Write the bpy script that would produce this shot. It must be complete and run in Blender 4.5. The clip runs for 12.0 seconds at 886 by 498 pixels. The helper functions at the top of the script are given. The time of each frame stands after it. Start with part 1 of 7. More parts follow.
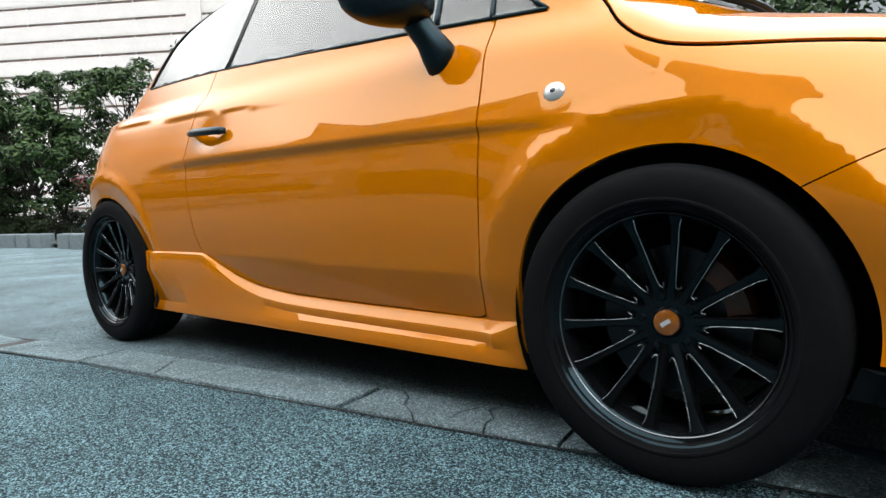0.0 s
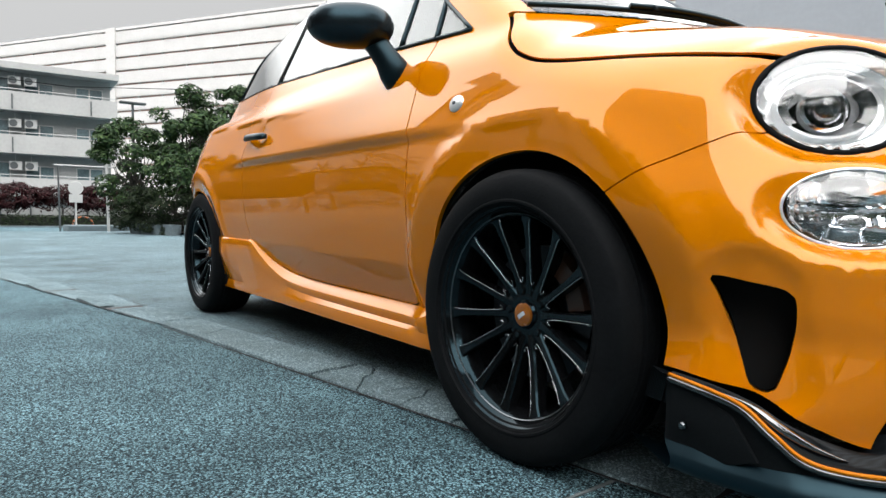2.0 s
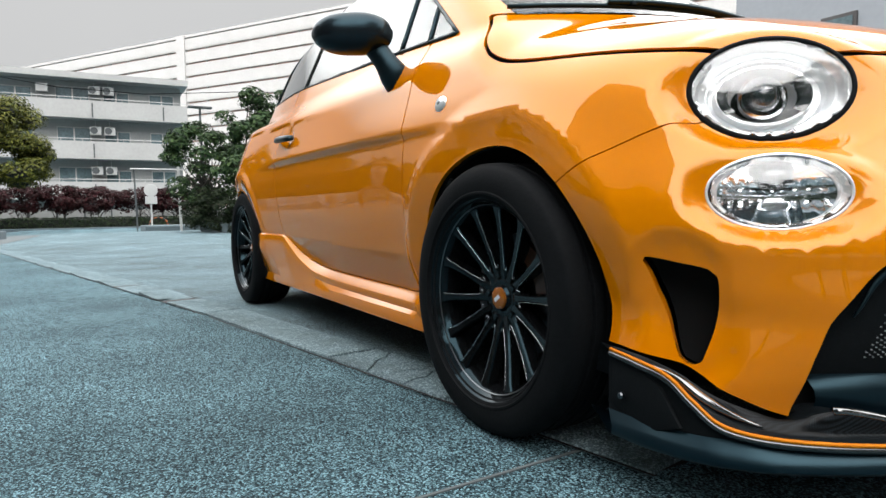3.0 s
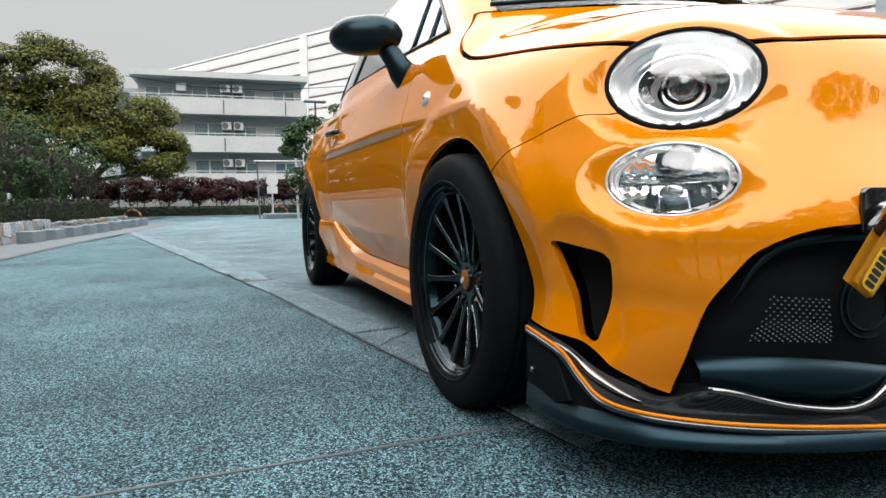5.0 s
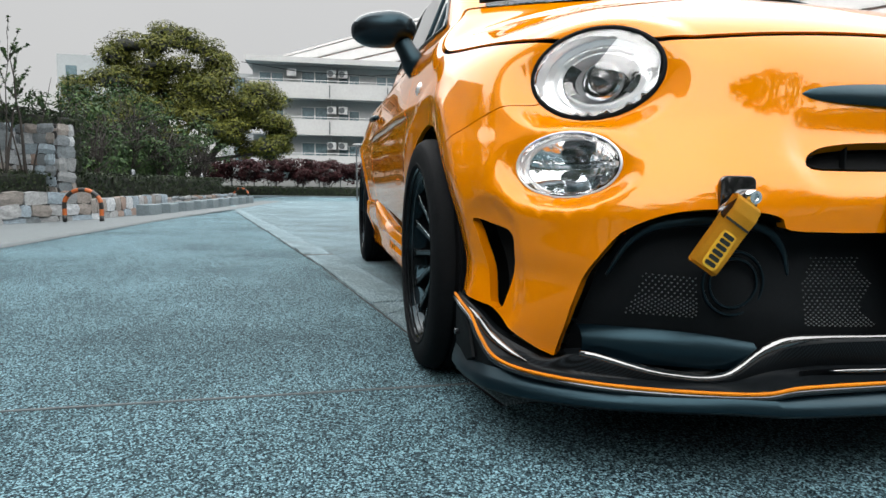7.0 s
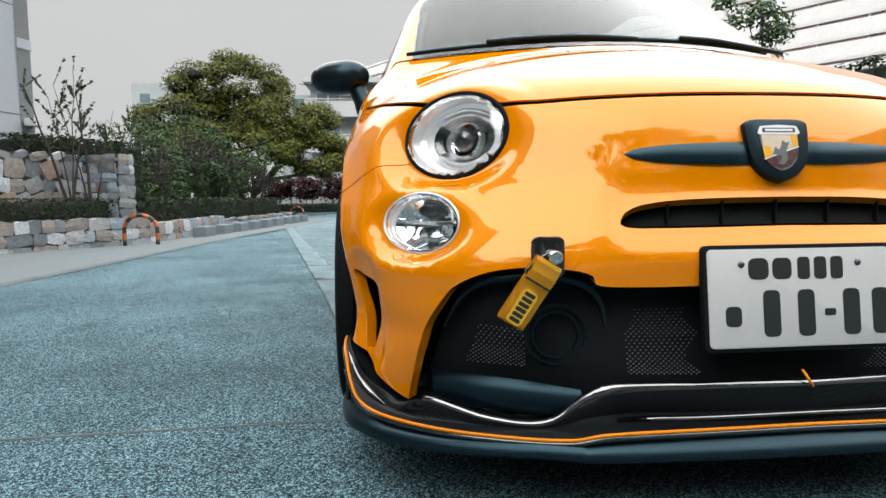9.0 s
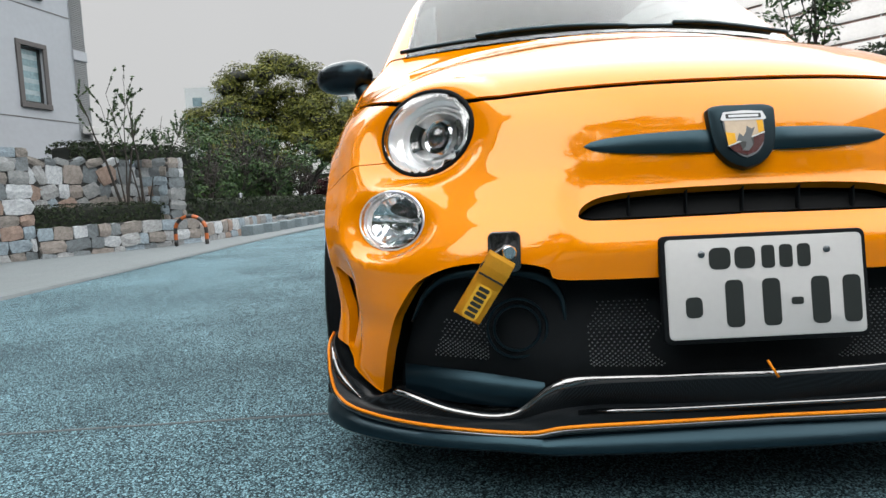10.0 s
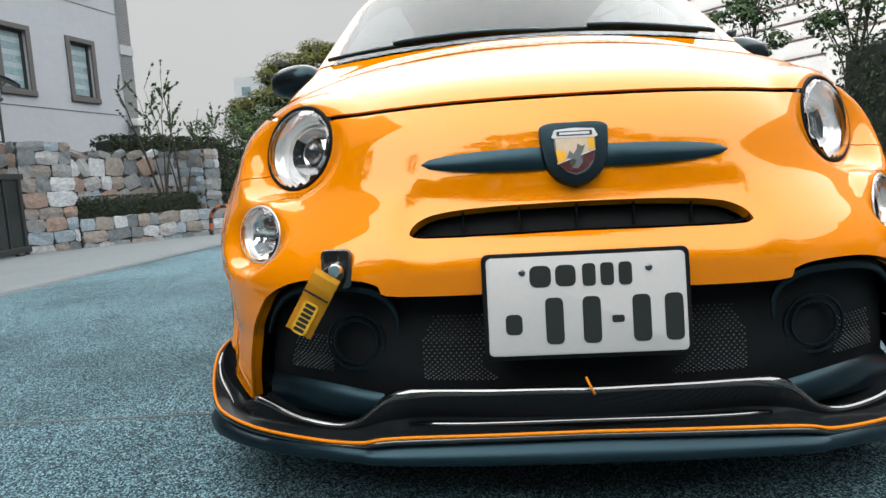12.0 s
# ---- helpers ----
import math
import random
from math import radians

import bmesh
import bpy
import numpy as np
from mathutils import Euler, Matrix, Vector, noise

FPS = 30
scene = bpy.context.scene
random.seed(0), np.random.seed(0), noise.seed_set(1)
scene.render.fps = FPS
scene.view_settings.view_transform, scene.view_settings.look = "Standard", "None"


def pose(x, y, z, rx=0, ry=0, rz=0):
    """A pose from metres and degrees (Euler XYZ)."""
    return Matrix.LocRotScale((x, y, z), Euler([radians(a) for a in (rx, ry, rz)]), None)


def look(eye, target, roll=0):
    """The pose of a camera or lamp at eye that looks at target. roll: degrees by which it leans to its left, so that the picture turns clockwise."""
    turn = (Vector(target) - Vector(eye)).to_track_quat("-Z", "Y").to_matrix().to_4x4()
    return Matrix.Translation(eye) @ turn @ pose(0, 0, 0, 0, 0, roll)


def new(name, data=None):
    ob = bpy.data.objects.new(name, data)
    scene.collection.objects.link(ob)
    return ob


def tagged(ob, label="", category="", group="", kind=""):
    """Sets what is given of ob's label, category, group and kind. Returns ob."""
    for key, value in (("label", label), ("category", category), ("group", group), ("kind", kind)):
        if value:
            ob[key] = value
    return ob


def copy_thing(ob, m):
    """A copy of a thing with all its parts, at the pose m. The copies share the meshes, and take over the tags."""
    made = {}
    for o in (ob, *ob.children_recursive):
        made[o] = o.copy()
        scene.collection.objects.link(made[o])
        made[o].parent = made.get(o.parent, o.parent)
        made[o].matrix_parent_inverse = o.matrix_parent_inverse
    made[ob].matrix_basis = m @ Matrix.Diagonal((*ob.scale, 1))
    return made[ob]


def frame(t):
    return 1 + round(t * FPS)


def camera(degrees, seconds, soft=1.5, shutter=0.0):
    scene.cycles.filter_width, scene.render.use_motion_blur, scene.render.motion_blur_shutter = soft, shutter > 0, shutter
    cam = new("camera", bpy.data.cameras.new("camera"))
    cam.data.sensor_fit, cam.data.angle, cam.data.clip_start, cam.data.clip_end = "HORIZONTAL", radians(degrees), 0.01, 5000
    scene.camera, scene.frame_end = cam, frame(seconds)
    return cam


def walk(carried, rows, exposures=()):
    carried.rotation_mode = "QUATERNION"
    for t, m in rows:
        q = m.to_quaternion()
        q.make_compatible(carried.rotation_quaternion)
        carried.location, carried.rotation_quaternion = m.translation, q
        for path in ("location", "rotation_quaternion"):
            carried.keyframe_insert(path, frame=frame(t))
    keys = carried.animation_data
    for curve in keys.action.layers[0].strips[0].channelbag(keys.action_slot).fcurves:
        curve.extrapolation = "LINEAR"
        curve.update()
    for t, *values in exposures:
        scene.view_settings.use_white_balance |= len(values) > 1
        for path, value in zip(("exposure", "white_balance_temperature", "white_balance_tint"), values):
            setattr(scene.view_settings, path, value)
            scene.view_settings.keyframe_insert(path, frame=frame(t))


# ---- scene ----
cam = camera(70.6, 12.0)
PATH = [
    (0, (0.412, -1.924, 0.526), (-0.848, -0.377, 0.388), -1.6),
    (0.5, (0.542, -1.855, 0.549), (-0.839, -0.412, 0.443), -0.4),
    (1, (0.655, -1.802, 0.546), (-0.801, -0.434, 0.449), 0.7),
    (1.5, (0.771, -1.725, 0.541), (-0.791, -0.482, 0.422), -0.7),
    (2, (0.93, -1.649, 0.493), (-0.68, -0.468, 0.39), 1.0),
    (2.5, (1.03, -1.599, 0.501), (-0.594, -0.44, 0.364), -0.6),
    (3, (1.123, -1.566, 0.495), (-0.595, -0.551, 0.365), -0.6),
    (3.5, (1.192, -1.516, 0.494), (-0.574, -0.587, 0.352), -1.0),
    (5.5, (1.441, -1.259, 0.487), (-0.459, -0.653, 0.336), -0.5),
    (6, (1.514, -1.201, 0.483), (-0.41, -0.673, 0.34), -0.4),
    (6.5, (1.569, -1.14, 0.472), (-0.369, -0.675, 0.301), 0.4),
    (8.5, (1.732, -0.794, 0.539), (-0.245, -0.586, 0.318), 0.3),
    (9, (1.769, -0.708, 0.566), (-0.213, -0.503, 0.399), -0.6),
    (9.5, (1.794, -0.634, 0.57), (-0.193, -0.487, 0.4), -1.2),
    (10, (1.8, -0.555, 0.572), (-0.191, -0.507, 0.384), -2.5),
    (10.5, (1.814, -0.474, 0.589), (-0.182, -0.596, 0.397), -2.8),
    (11, (1.825, -0.383, 0.599), (-0.163, -0.622, 0.41), -2.7),
    (11.5, (1.83, -0.279, 0.608), (-0.165, -0.447, 0.404), -2.8),
    (12, (1.828, -0.18, 0.614), (-0.159, -0.285, 0.385), -3.1),
]
walk(cam, [(t, look(eye, target, roll)) for t, eye, target, roll in PATH])

# ---- world, sun and light ----
SUN_WAY = (0.45, -0.35, 0.82)
world = bpy.data.worlds.new("sky")
scene.world = world
world.use_nodes = True
wn, wl = world.node_tree.nodes, world.node_tree.links
wn.clear()
w_out = wn.new("ShaderNodeOutputWorld")
w_bg = wn.new("ShaderNodeBackground")
w_sky = wn.new("ShaderNodeTexSky")
w_sky.sky_type = 'NISHITA'
w_sky.sun_disc = False
w_sky.sun_elevation = radians(55)
w_sky.sun_rotation = radians(128)
w_sky.dust_density = 5.0
w_co = wn.new("ShaderNodeTexCoord")
w_sep = wn.new("ShaderNodeSeparateXYZ")
wl.new(w_co.outputs["Generated"], w_sep.inputs[0])
w_ramp = wn.new("ShaderNodeValToRGB")      # overcast: the upper sky is far brighter than the hazy horizon
w_ramp.color_ramp.elements[0].position, w_ramp.color_ramp.elements[0].color = 0.0, (0.57, 0.575, 0.575, 1)
w_ramp.color_ramp.elements[1].position, w_ramp.color_ramp.elements[1].color = 1.0, (3.0, 3.0, 3.0, 1)
for at, bright in ((0.32, 0.63), (0.38, 2.4), (0.44, 4.4), (0.60, 4.4)):
    e = w_ramp.color_ramp.elements.new(at)
    e.color = (bright, bright, bright * 0.995, 1)
wl.new(w_sep.outputs["Z"], w_ramp.inputs[0])
w_cloud = wn.new("ShaderNodeTexNoise")
w_cloud.inputs["Scale"].default_value = 2.2
w_cloud.inputs["Detail"].default_value = 5
w_cm = wn.new("ShaderNodeMapRange")
w_cm.inputs[3].default_value, w_cm.inputs[4].default_value = 0.94, 1.06
wl.new(w_co.outputs["Generated"], w_cloud.inputs["Vector"])
wl.new(w_cloud.outputs["Fac"], w_cm.inputs[0])
w_mul = wn.new("ShaderNodeMixRGB")
w_mul.blend_type = 'MULTIPLY'
w_mul.inputs[0].default_value = 1.0
wl.new(w_ramp.outputs[0], w_mul.inputs[1])
wl.new(w_cm.outputs[0], w_mul.inputs[2])
w_mix = wn.new("ShaderNodeMixRGB")
w_mix.inputs[0].default_value = 0.006
# the hidden sun brightens the clouds round it, above the haze near the horizon
w_dot = wn.new("ShaderNodeVectorMath")
w_dot.operation = 'DOT_PRODUCT'
w_dot.inputs[1].default_value = SUN_WAY
wl.new(w_co.outputs["Generated"], w_dot.inputs[0])
w_pos = wn.new("ShaderNodeMath")
w_pos.operation = 'MAXIMUM'
w_pos.inputs[1].default_value = 0.0
wl.new(w_dot.outputs["Value"], w_pos.inputs[0])
w_pow = wn.new("ShaderNodeMath")
w_pow.operation = 'POWER'
w_pow.inputs[1].default_value = 2.5
wl.new(w_pos.outputs[0], w_pow.inputs[0])
w_haze = wn.new("ShaderNodeMapRange")
w_haze.interpolation_type = 'SMOOTHSTEP'
w_haze.inputs[1].default_value, w_haze.inputs[2].default_value = 0.34, 0.52
w_haze.inputs[4].default_value = 2.2
wl.new(w_sep.outputs["Z"], w_haze.inputs[0])
w_glow = wn.new("ShaderNodeMath")
w_glow.operation = 'MULTIPLY'
wl.new(w_pow.outputs[0], w_glow.inputs[0])
wl.new(w_haze.outputs[0], w_glow.inputs[1])
w_add = wn.new("ShaderNodeMixRGB")
w_add.blend_type = 'ADD'
w_add.inputs[0].default_value = 1.0
wl.new(w_mul.outputs[0], w_add.inputs[1])
wl.new(w_glow.outputs[0], w_add.inputs[2])
wl.new(w_add.outputs[0], w_mix.inputs[1])
wl.new(w_sky.outputs[0], w_mix.inputs[2])
wl.new(w_mix.outputs[0], w_bg.inputs["Color"])
w_bg.inputs["Strength"].default_value = 1.0
wl.new(w_bg.outputs[0], w_out.inputs["Surface"])

sun = new("sun", bpy.data.lights.new("sun", 'SUN'))
sun.data.energy = 0.5
sun.data.angle = radians(60)
sun.data.color = (1.0, 0.97, 0.93)
sun.matrix_world = look([20 * v for v in SUN_WAY], (0, 0, 0))

# ---- materials ----
def material(name, color, rough=0.5, metal=0.0, spec=0.5, vary=0.0, scale=8.0, bump=0.0, bscale=60.0, coat=0.0, tint=None, coat_rough=0.03, detail=6):
    """A principled material with two scales of colour variation and a fine bump."""
    m = bpy.data.materials.new(name)
    m.use_nodes = True
    n, l = m.node_tree.nodes, m.node_tree.links
    b = n["Principled BSDF"]
    b.inputs["Base Color"].default_value = (*color, 1)
    b.inputs["Roughness"].default_value = rough
    b.inputs["Metallic"].default_value = metal
    b.inputs["Specular IOR Level"].default_value = spec
    b.inputs["Coat Weight"].default_value = coat
    b.inputs["Coat Roughness"].default_value = coat_rough
    co = n.new("ShaderNodeTexCoord")
    if vary:
        a = n.new("ShaderNodeTexNoise")
        a.inputs["Scale"].default_value, a.inputs["Detail"].default_value = scale, detail
        c = n.new("ShaderNodeTexNoise")
        c.inputs["Scale"].default_value, c.inputs["Detail"].default_value = scale * 9, 3
        l.new(co.outputs["Object"], a.inputs["Vector"])
        l.new(co.outputs["Object"], c.inputs["Vector"])
        add = n.new("ShaderNodeMath")
        add.operation = 'ADD'
        l.new(a.outputs["Fac"], add.inputs[0])
        l.new(c.outputs["Fac"], add.inputs[1])
        r = n.new("ShaderNodeMapRange")
        r.inputs[1].default_value, r.inputs[2].default_value = 0.6, 1.4
        l.new(add.outputs[0], r.inputs[0])
        x = n.new("ShaderNodeMixRGB")
        lo = tuple(v * (1 - vary) for v in color)
        hi = tint or tuple(min(1, v * (1 + vary)) for v in color)
        x.inputs[1].default_value, x.inputs[2].default_value = (*lo, 1), (*hi, 1)
        l.new(r.outputs[0], x.inputs[0])
        l.new(x.outputs[0], b.inputs["Base Color"])
        q = n.new("ShaderNodeMapRange")
        q.inputs[3].default_value, q.inputs[4].default_value = max(0, rough - 0.08), min(1, rough + 0.08)
        l.new(a.outputs["Fac"], q.inputs[0])
        l.new(q.outputs[0], b.inputs["Roughness"])
    if bump:
        t = n.new("ShaderNodeTexNoise")
        t.inputs["Scale"].default_value, t.inputs["Detail"].default_value = bscale, 5
        l.new(co.outputs["Object"], t.inputs["Vector"])
        k = n.new("ShaderNodeBump")
        k.inputs["Strength"].default_value, k.inputs["Distance"].default_value = bump, 0.01
        l.new(t.outputs["Fac"], k.inputs["Height"])
        l.new(k.outputs["Normal"], b.inputs["Normal"])
    return m


def glass(name, color=(1, 1, 1), rough=0.0, ior=1.5, weight=1.0):
    m = bpy.data.materials.new(name)
    m.use_nodes = True
    b = m.node_tree.nodes["Principled BSDF"]
    b.inputs["Base Color"].default_value = (*color, 1)
    b.inputs["Roughness"].default_value = rough
    b.inputs["IOR"].default_value = ior
    b.inputs["Transmission Weight"].default_value = weight
    return m


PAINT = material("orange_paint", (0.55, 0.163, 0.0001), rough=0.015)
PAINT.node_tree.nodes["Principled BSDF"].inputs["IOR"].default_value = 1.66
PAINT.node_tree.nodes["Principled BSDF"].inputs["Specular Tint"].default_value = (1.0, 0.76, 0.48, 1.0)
BLACK = material("black_plastic", (0.0055, 0.0066, 0.0075), rough=0.6, spec=0.05, vary=0.25, scale=20, bump=0.05, bscale=300)
GLOSS = material("gloss_black", (0.00693, 0.00732, 0.0077), rough=0.1, spec=0.7, coat=0.8)
SATIN = material("satin_black", (0.00193, 0.00308, 0.00385), rough=0.38, spec=0.35, vary=0.15, scale=15)
DARK = material("dark_liner", (0.011, 0.0115, 0.012), rough=0.9, spec=0.04)
RUBBER = material("tyre_rubber", (0.0055, 0.0062, 0.007), rough=0.65, spec=0.04, vary=0.3, scale=14, bump=0.08, bscale=180)
RIM = material("rim_black", (0.0035, 0.004, 0.0045), rough=0.07, spec=0.22)
# bright metal that draws the highlights on the spokes' edges
EDGEGLINT = material("edge_glint_metal", (0.55, 0.58, 0.60), rough=0.25, metal=1.0)
CHROME = material("chrome", (0.66, 0.68, 0.70), rough=0.12, metal=1.0)
STEEL = material("steel", (0.12, 0.13, 0.14), rough=0.3, metal=1.0, vary=0.1, scale=30)
CLEAR = glass("clear_lens", ior=1.6)
TINTED = glass("window_glass", (0.55, 0.60, 0.60), ior=1.5)
SCREEN = glass("windscreen_glass", (0.50, 0.54, 0.54), ior=1.15)
WHITEP = material("plate_white", (0.354, 0.354, 0.35), rough=0.35, vary=0.03, scale=10)
INK = material("plate_green_black", (0.0077, 0.0104, 0.00963), rough=0.4)
STRAP = material("yellow_webbing", (0.616, 0.308, 0.00539), rough=0.75, vary=0.12, scale=40, bump=0.4, bscale=700)
ASPHALT = material("asphalt", (0.0423, 0.0577, 0.0635), rough=0.75, spec=0.2)
TAR = material("tar_joint", (0.012, 0.014, 0.016), rough=0.8)
CONCRETE = material("concrete", (0.105, 0.135, 0.148), rough=0.9, vary=0.3, scale=14, bump=0.5, bscale=90)
BARK = material("bark", (0.0231, 0.0193, 0.0162), rough=0.9, vary=0.4, scale=12, bump=0.6, bscale=40)
CAP = material("orange_enamel", (0.212, 0.0655, 0.00462), rough=0.25, vary=0.2, scale=60, coat=0.5)
DISC = material("brake_disc_steel", (0.03, 0.034, 0.038), rough=0.4, metal=1.0, vary=0.15, scale=30)
SILVERDIM = material("dull_silver", (0.5, 0.51, 0.52), rough=0.35, metal=0.4)
CALIPER = material("caliper_orange", (0.0385, 0.00963, 0.00154), rough=0.4, vary=0.2, scale=30)
SILVER = material("silver_plastic", (0.70, 0.71, 0.72), rough=0.3, metal=0.6)
PROJ = material("projector_glass", (0.0077, 0.0115, 0.0135), rough=0.04, spec=0.8, coat=1.0)
FACET = material("faceted_reflector", (0.78, 0.81, 0.83), rough=0.07, metal=1.0)
CARBON = material("carbon_fibre", (0.00385, 0.00462, 0.00539), rough=0.4, spec=0.05, coat=0.08, coat_rough=0.02)
GLINT = material("polished_black", (0.00154, 0.00193, 0.00231), rough=0.08, spec=0.8, coat=1.0)
GLINT.node_tree.nodes["Principled BSDF"].inputs["Coat IOR"].default_value = 2.0
TEALBLACK = material("satin_blue_black", (0.00115, 0.00385, 0.00616), rough=0.34, spec=0.4, vary=0.15, scale=15)
WINGMAT = material("satin_grey_black", (0.00154, 0.005, 0.00693), rough=0.36, spec=0.5, vary=0.12, scale=15)
MIRRORB = material("mirror_black", (0.00462, 0.00539, 0.00655), rough=0.26, spec=0.35)
BOWL = material("lamp_bowl", (0.88, 0.90, 0.91), rough=0.2, metal=0.55)
ORANGELINE = material("orange_film", (0.50, 0.15, 0.002), rough=0.45, spec=0.15, vary=0.05, scale=30)
MESHDOT = material("mesh_glint", (0.15, 0.165, 0.17), rough=0.35, metal=0.5)
PALECREST = material("pale_enamel", (0.42, 0.33, 0.24), rough=0.2, vary=0.12, scale=60, coat=0.4)
REDENAMEL = material("red_enamel", (0.0385, 0.00308, 0.00308), rough=0.2, coat=0.5)
PATCH = material("yellow_print", (0.616, 0.339, 0.0154), rough=0.5, vary=0.1, scale=40)

for m in (TEALBLACK, WINGMAT, SATIN, MIRRORB, ASPHALT, RIM):
    m.node_tree.nodes["Principled BSDF"].inputs["Specular Tint"].default_value = (0.45, 0.82, 1.0, 1.0)


def weave(m):
    """Twill weave of carbon fibre: two crossing bands of fine stripes."""
    n, l = m.node_tree.nodes, m.node_tree.links
    b = n["Principled BSDF"]
    co = n.new("ShaderNodeTexCoord")
    facs = []
    for turn in (0.785, -0.785):
        mp = n.new("ShaderNodeMapping")
        mp.inputs["Rotation"].default_value = (0.3, 0.2, turn)
        l.new(co.outputs["Object"], mp.inputs["Vector"])
        w = n.new("ShaderNodeTexWave")
        w.inputs["Scale"].default_value = 150
        l.new(mp.outputs[0], w.inputs["Vector"])
        facs.append(w.outputs["Fac"])
    x = n.new("ShaderNodeMath")
    x.operation = 'MULTIPLY'
    l.new(facs[0], x.inputs[0])
    l.new(facs[1], x.inputs[1])
    r = n.new("ShaderNodeMapRange")
    r.inputs[3].default_value, r.inputs[4].default_value = 0.34, 0.44
    l.new(x.outputs[0], r.inputs[0])
    l.new(r.outputs[0], b.inputs["Roughness"])
    mix = n.new("ShaderNodeMixRGB")
    mix.inputs[1].default_value, mix.inputs[2].default_value = (0.0015, 0.0018, 0.002, 1), (0.017, 0.022, 0.026, 1)
    l.new(x.outputs[0], mix.inputs[0])
    l.new(mix.outputs[0], b.inputs["Base Color"])


weave(CARBON)


def aggregate(m, dark, light, cell=170.0):
    """Asphalt with stones of its own shade set in a darker binder, and wide faint stains."""
    n, l = m.node_tree.nodes, m.node_tree.links
    b = n["Principled BSDF"]
    co = n.new("ShaderNodeTexCoord")
    v = n.new("ShaderNodeTexVoronoi")
    v.inputs["Scale"].default_value = cell
    l.new(co.outputs["Object"], v.inputs["Vector"])
    sep = n.new("ShaderNodeSeparateColor")
    l.new(v.outputs["Color"], sep.inputs[0])
    big = n.new("ShaderNodeTexNoise")
    big.inputs["Scale"].default_value, big.inputs["Detail"].default_value, big.inputs["Roughness"].default_value = 0.9, 8, 0.70
    l.new(co.outputs["Object"], big.inputs["Vector"])
    fine = n.new("ShaderNodeTexNoise")
    fine.inputs["Scale"].default_value, fine.inputs["Detail"].default_value = cell * 0.35, 2
    l.new(co.outputs["Object"], fine.inputs["Vector"])
    mx = n.new("ShaderNodeMath")
    mx.operation = 'MULTIPLY_ADD'
    mx.inputs[1].default_value = 0.5
    l.new(fine.outputs["Fac"], mx.inputs[0])
    l.new(sep.outputs[0], mx.inputs[2])
    gap = n.new("ShaderNodeMath")      # the binder shows dark between the stones
    gap.operation = 'MULTIPLY_ADD'
    gap.inputs[1].default_value = -0.55
    l.new(v.outputs["Distance"], gap.inputs[0])
    l.new(mx.outputs[0], gap.inputs[2])
    r = n.new("ShaderNodeValToRGB")
    r.color_ramp.elements[0].position, r.color_ramp.elements[0].color = 0.06, (*dark, 1)
    r.color_ramp.elements[1].position, r.color_ramp.elements[1].color = 1.0, (*light, 1)
    e = r.color_ramp.elements.new(0.55)
    e.color = (*[0.80 * d + 0.20 * k for d, k in zip(dark, light)], 1)
    l.new(gap.outputs[0], r.inputs[0])
    q = n.new("ShaderNodeMapRange")
    q.inputs[1].default_value, q.inputs[2].default_value, q.inputs[3].default_value, q.inputs[4].default_value = 0.3, 0.7, 0.50, 1.36
    l.new(big.outputs["Fac"], q.inputs[0])
    mul = n.new("ShaderNodeMixRGB")
    mul.blend_type = 'MULTIPLY'
    mul.inputs[0].default_value = 1
    l.new(r.outputs[0], mul.inputs[1])
    l.new(q.outputs[0], mul.inputs[2])
    l.new(mul.outputs[0], b.inputs["Base Color"])
    k = n.new("ShaderNodeBump")
    k.inputs["Strength"].default_value, k.inputs["Distance"].default_value = 1.0, 0.005
    k.invert = True
    l.new(v.outputs["Distance"], k.inputs["Height"])
    l.new(k.outputs["Normal"], b.inputs["Normal"])


aggregate(ASPHALT, (0, 0.0031, 0.0054), (0.256, 0.432, 0.494), 290.0)
LOTASPHALT = material("lot_asphalt", (0.0423, 0.0577, 0.0635), rough=0.8, spec=0.2)
aggregate(LOTASPHALT, (0.038, 0.0605, 0.070), (0.272, 0.398, 0.444), 300.0)
SLABM = material("gutter_concrete", (0.0385, 0.0501, 0.0539), rough=0.9, spec=0.2)
aggregate(SLABM, (0.092, 0.137, 0.152), (0.325, 0.435, 0.475), 260.0)


def per_object(m, colors):
    """Mixes a material's colour by each object's own random number."""
    n, l = m.node_tree.nodes, m.node_tree.links
    b = n["Principled BSDF"]
    info = n.new("ShaderNodeObjectInfo")
    r = n.new("ShaderNodeValToRGB")
    r.color_ramp.interpolation = 'CONSTANT'
    while len(r.color_ramp.elements) < len(colors):
        r.color_ramp.elements.new(0.5)
    for i, c in enumerate(colors):
        r.color_ramp.elements[i].position = i / len(colors)
        r.color_ramp.elements[i].color = (*c, 1)
    l.new(info.outputs["Random"], r.inputs[0])
    old = b.inputs["Base Color"].links[0].from_socket
    mix = n.new("ShaderNodeMixRGB")
    mix.blend_type = 'MULTIPLY'
    mix.inputs[0].default_value = 1
    l.new(old, mix.inputs[1])
    l.new(r.outputs[0], mix.inputs[2])
    l.new(mix.outputs[0], b.inputs["Base Color"])


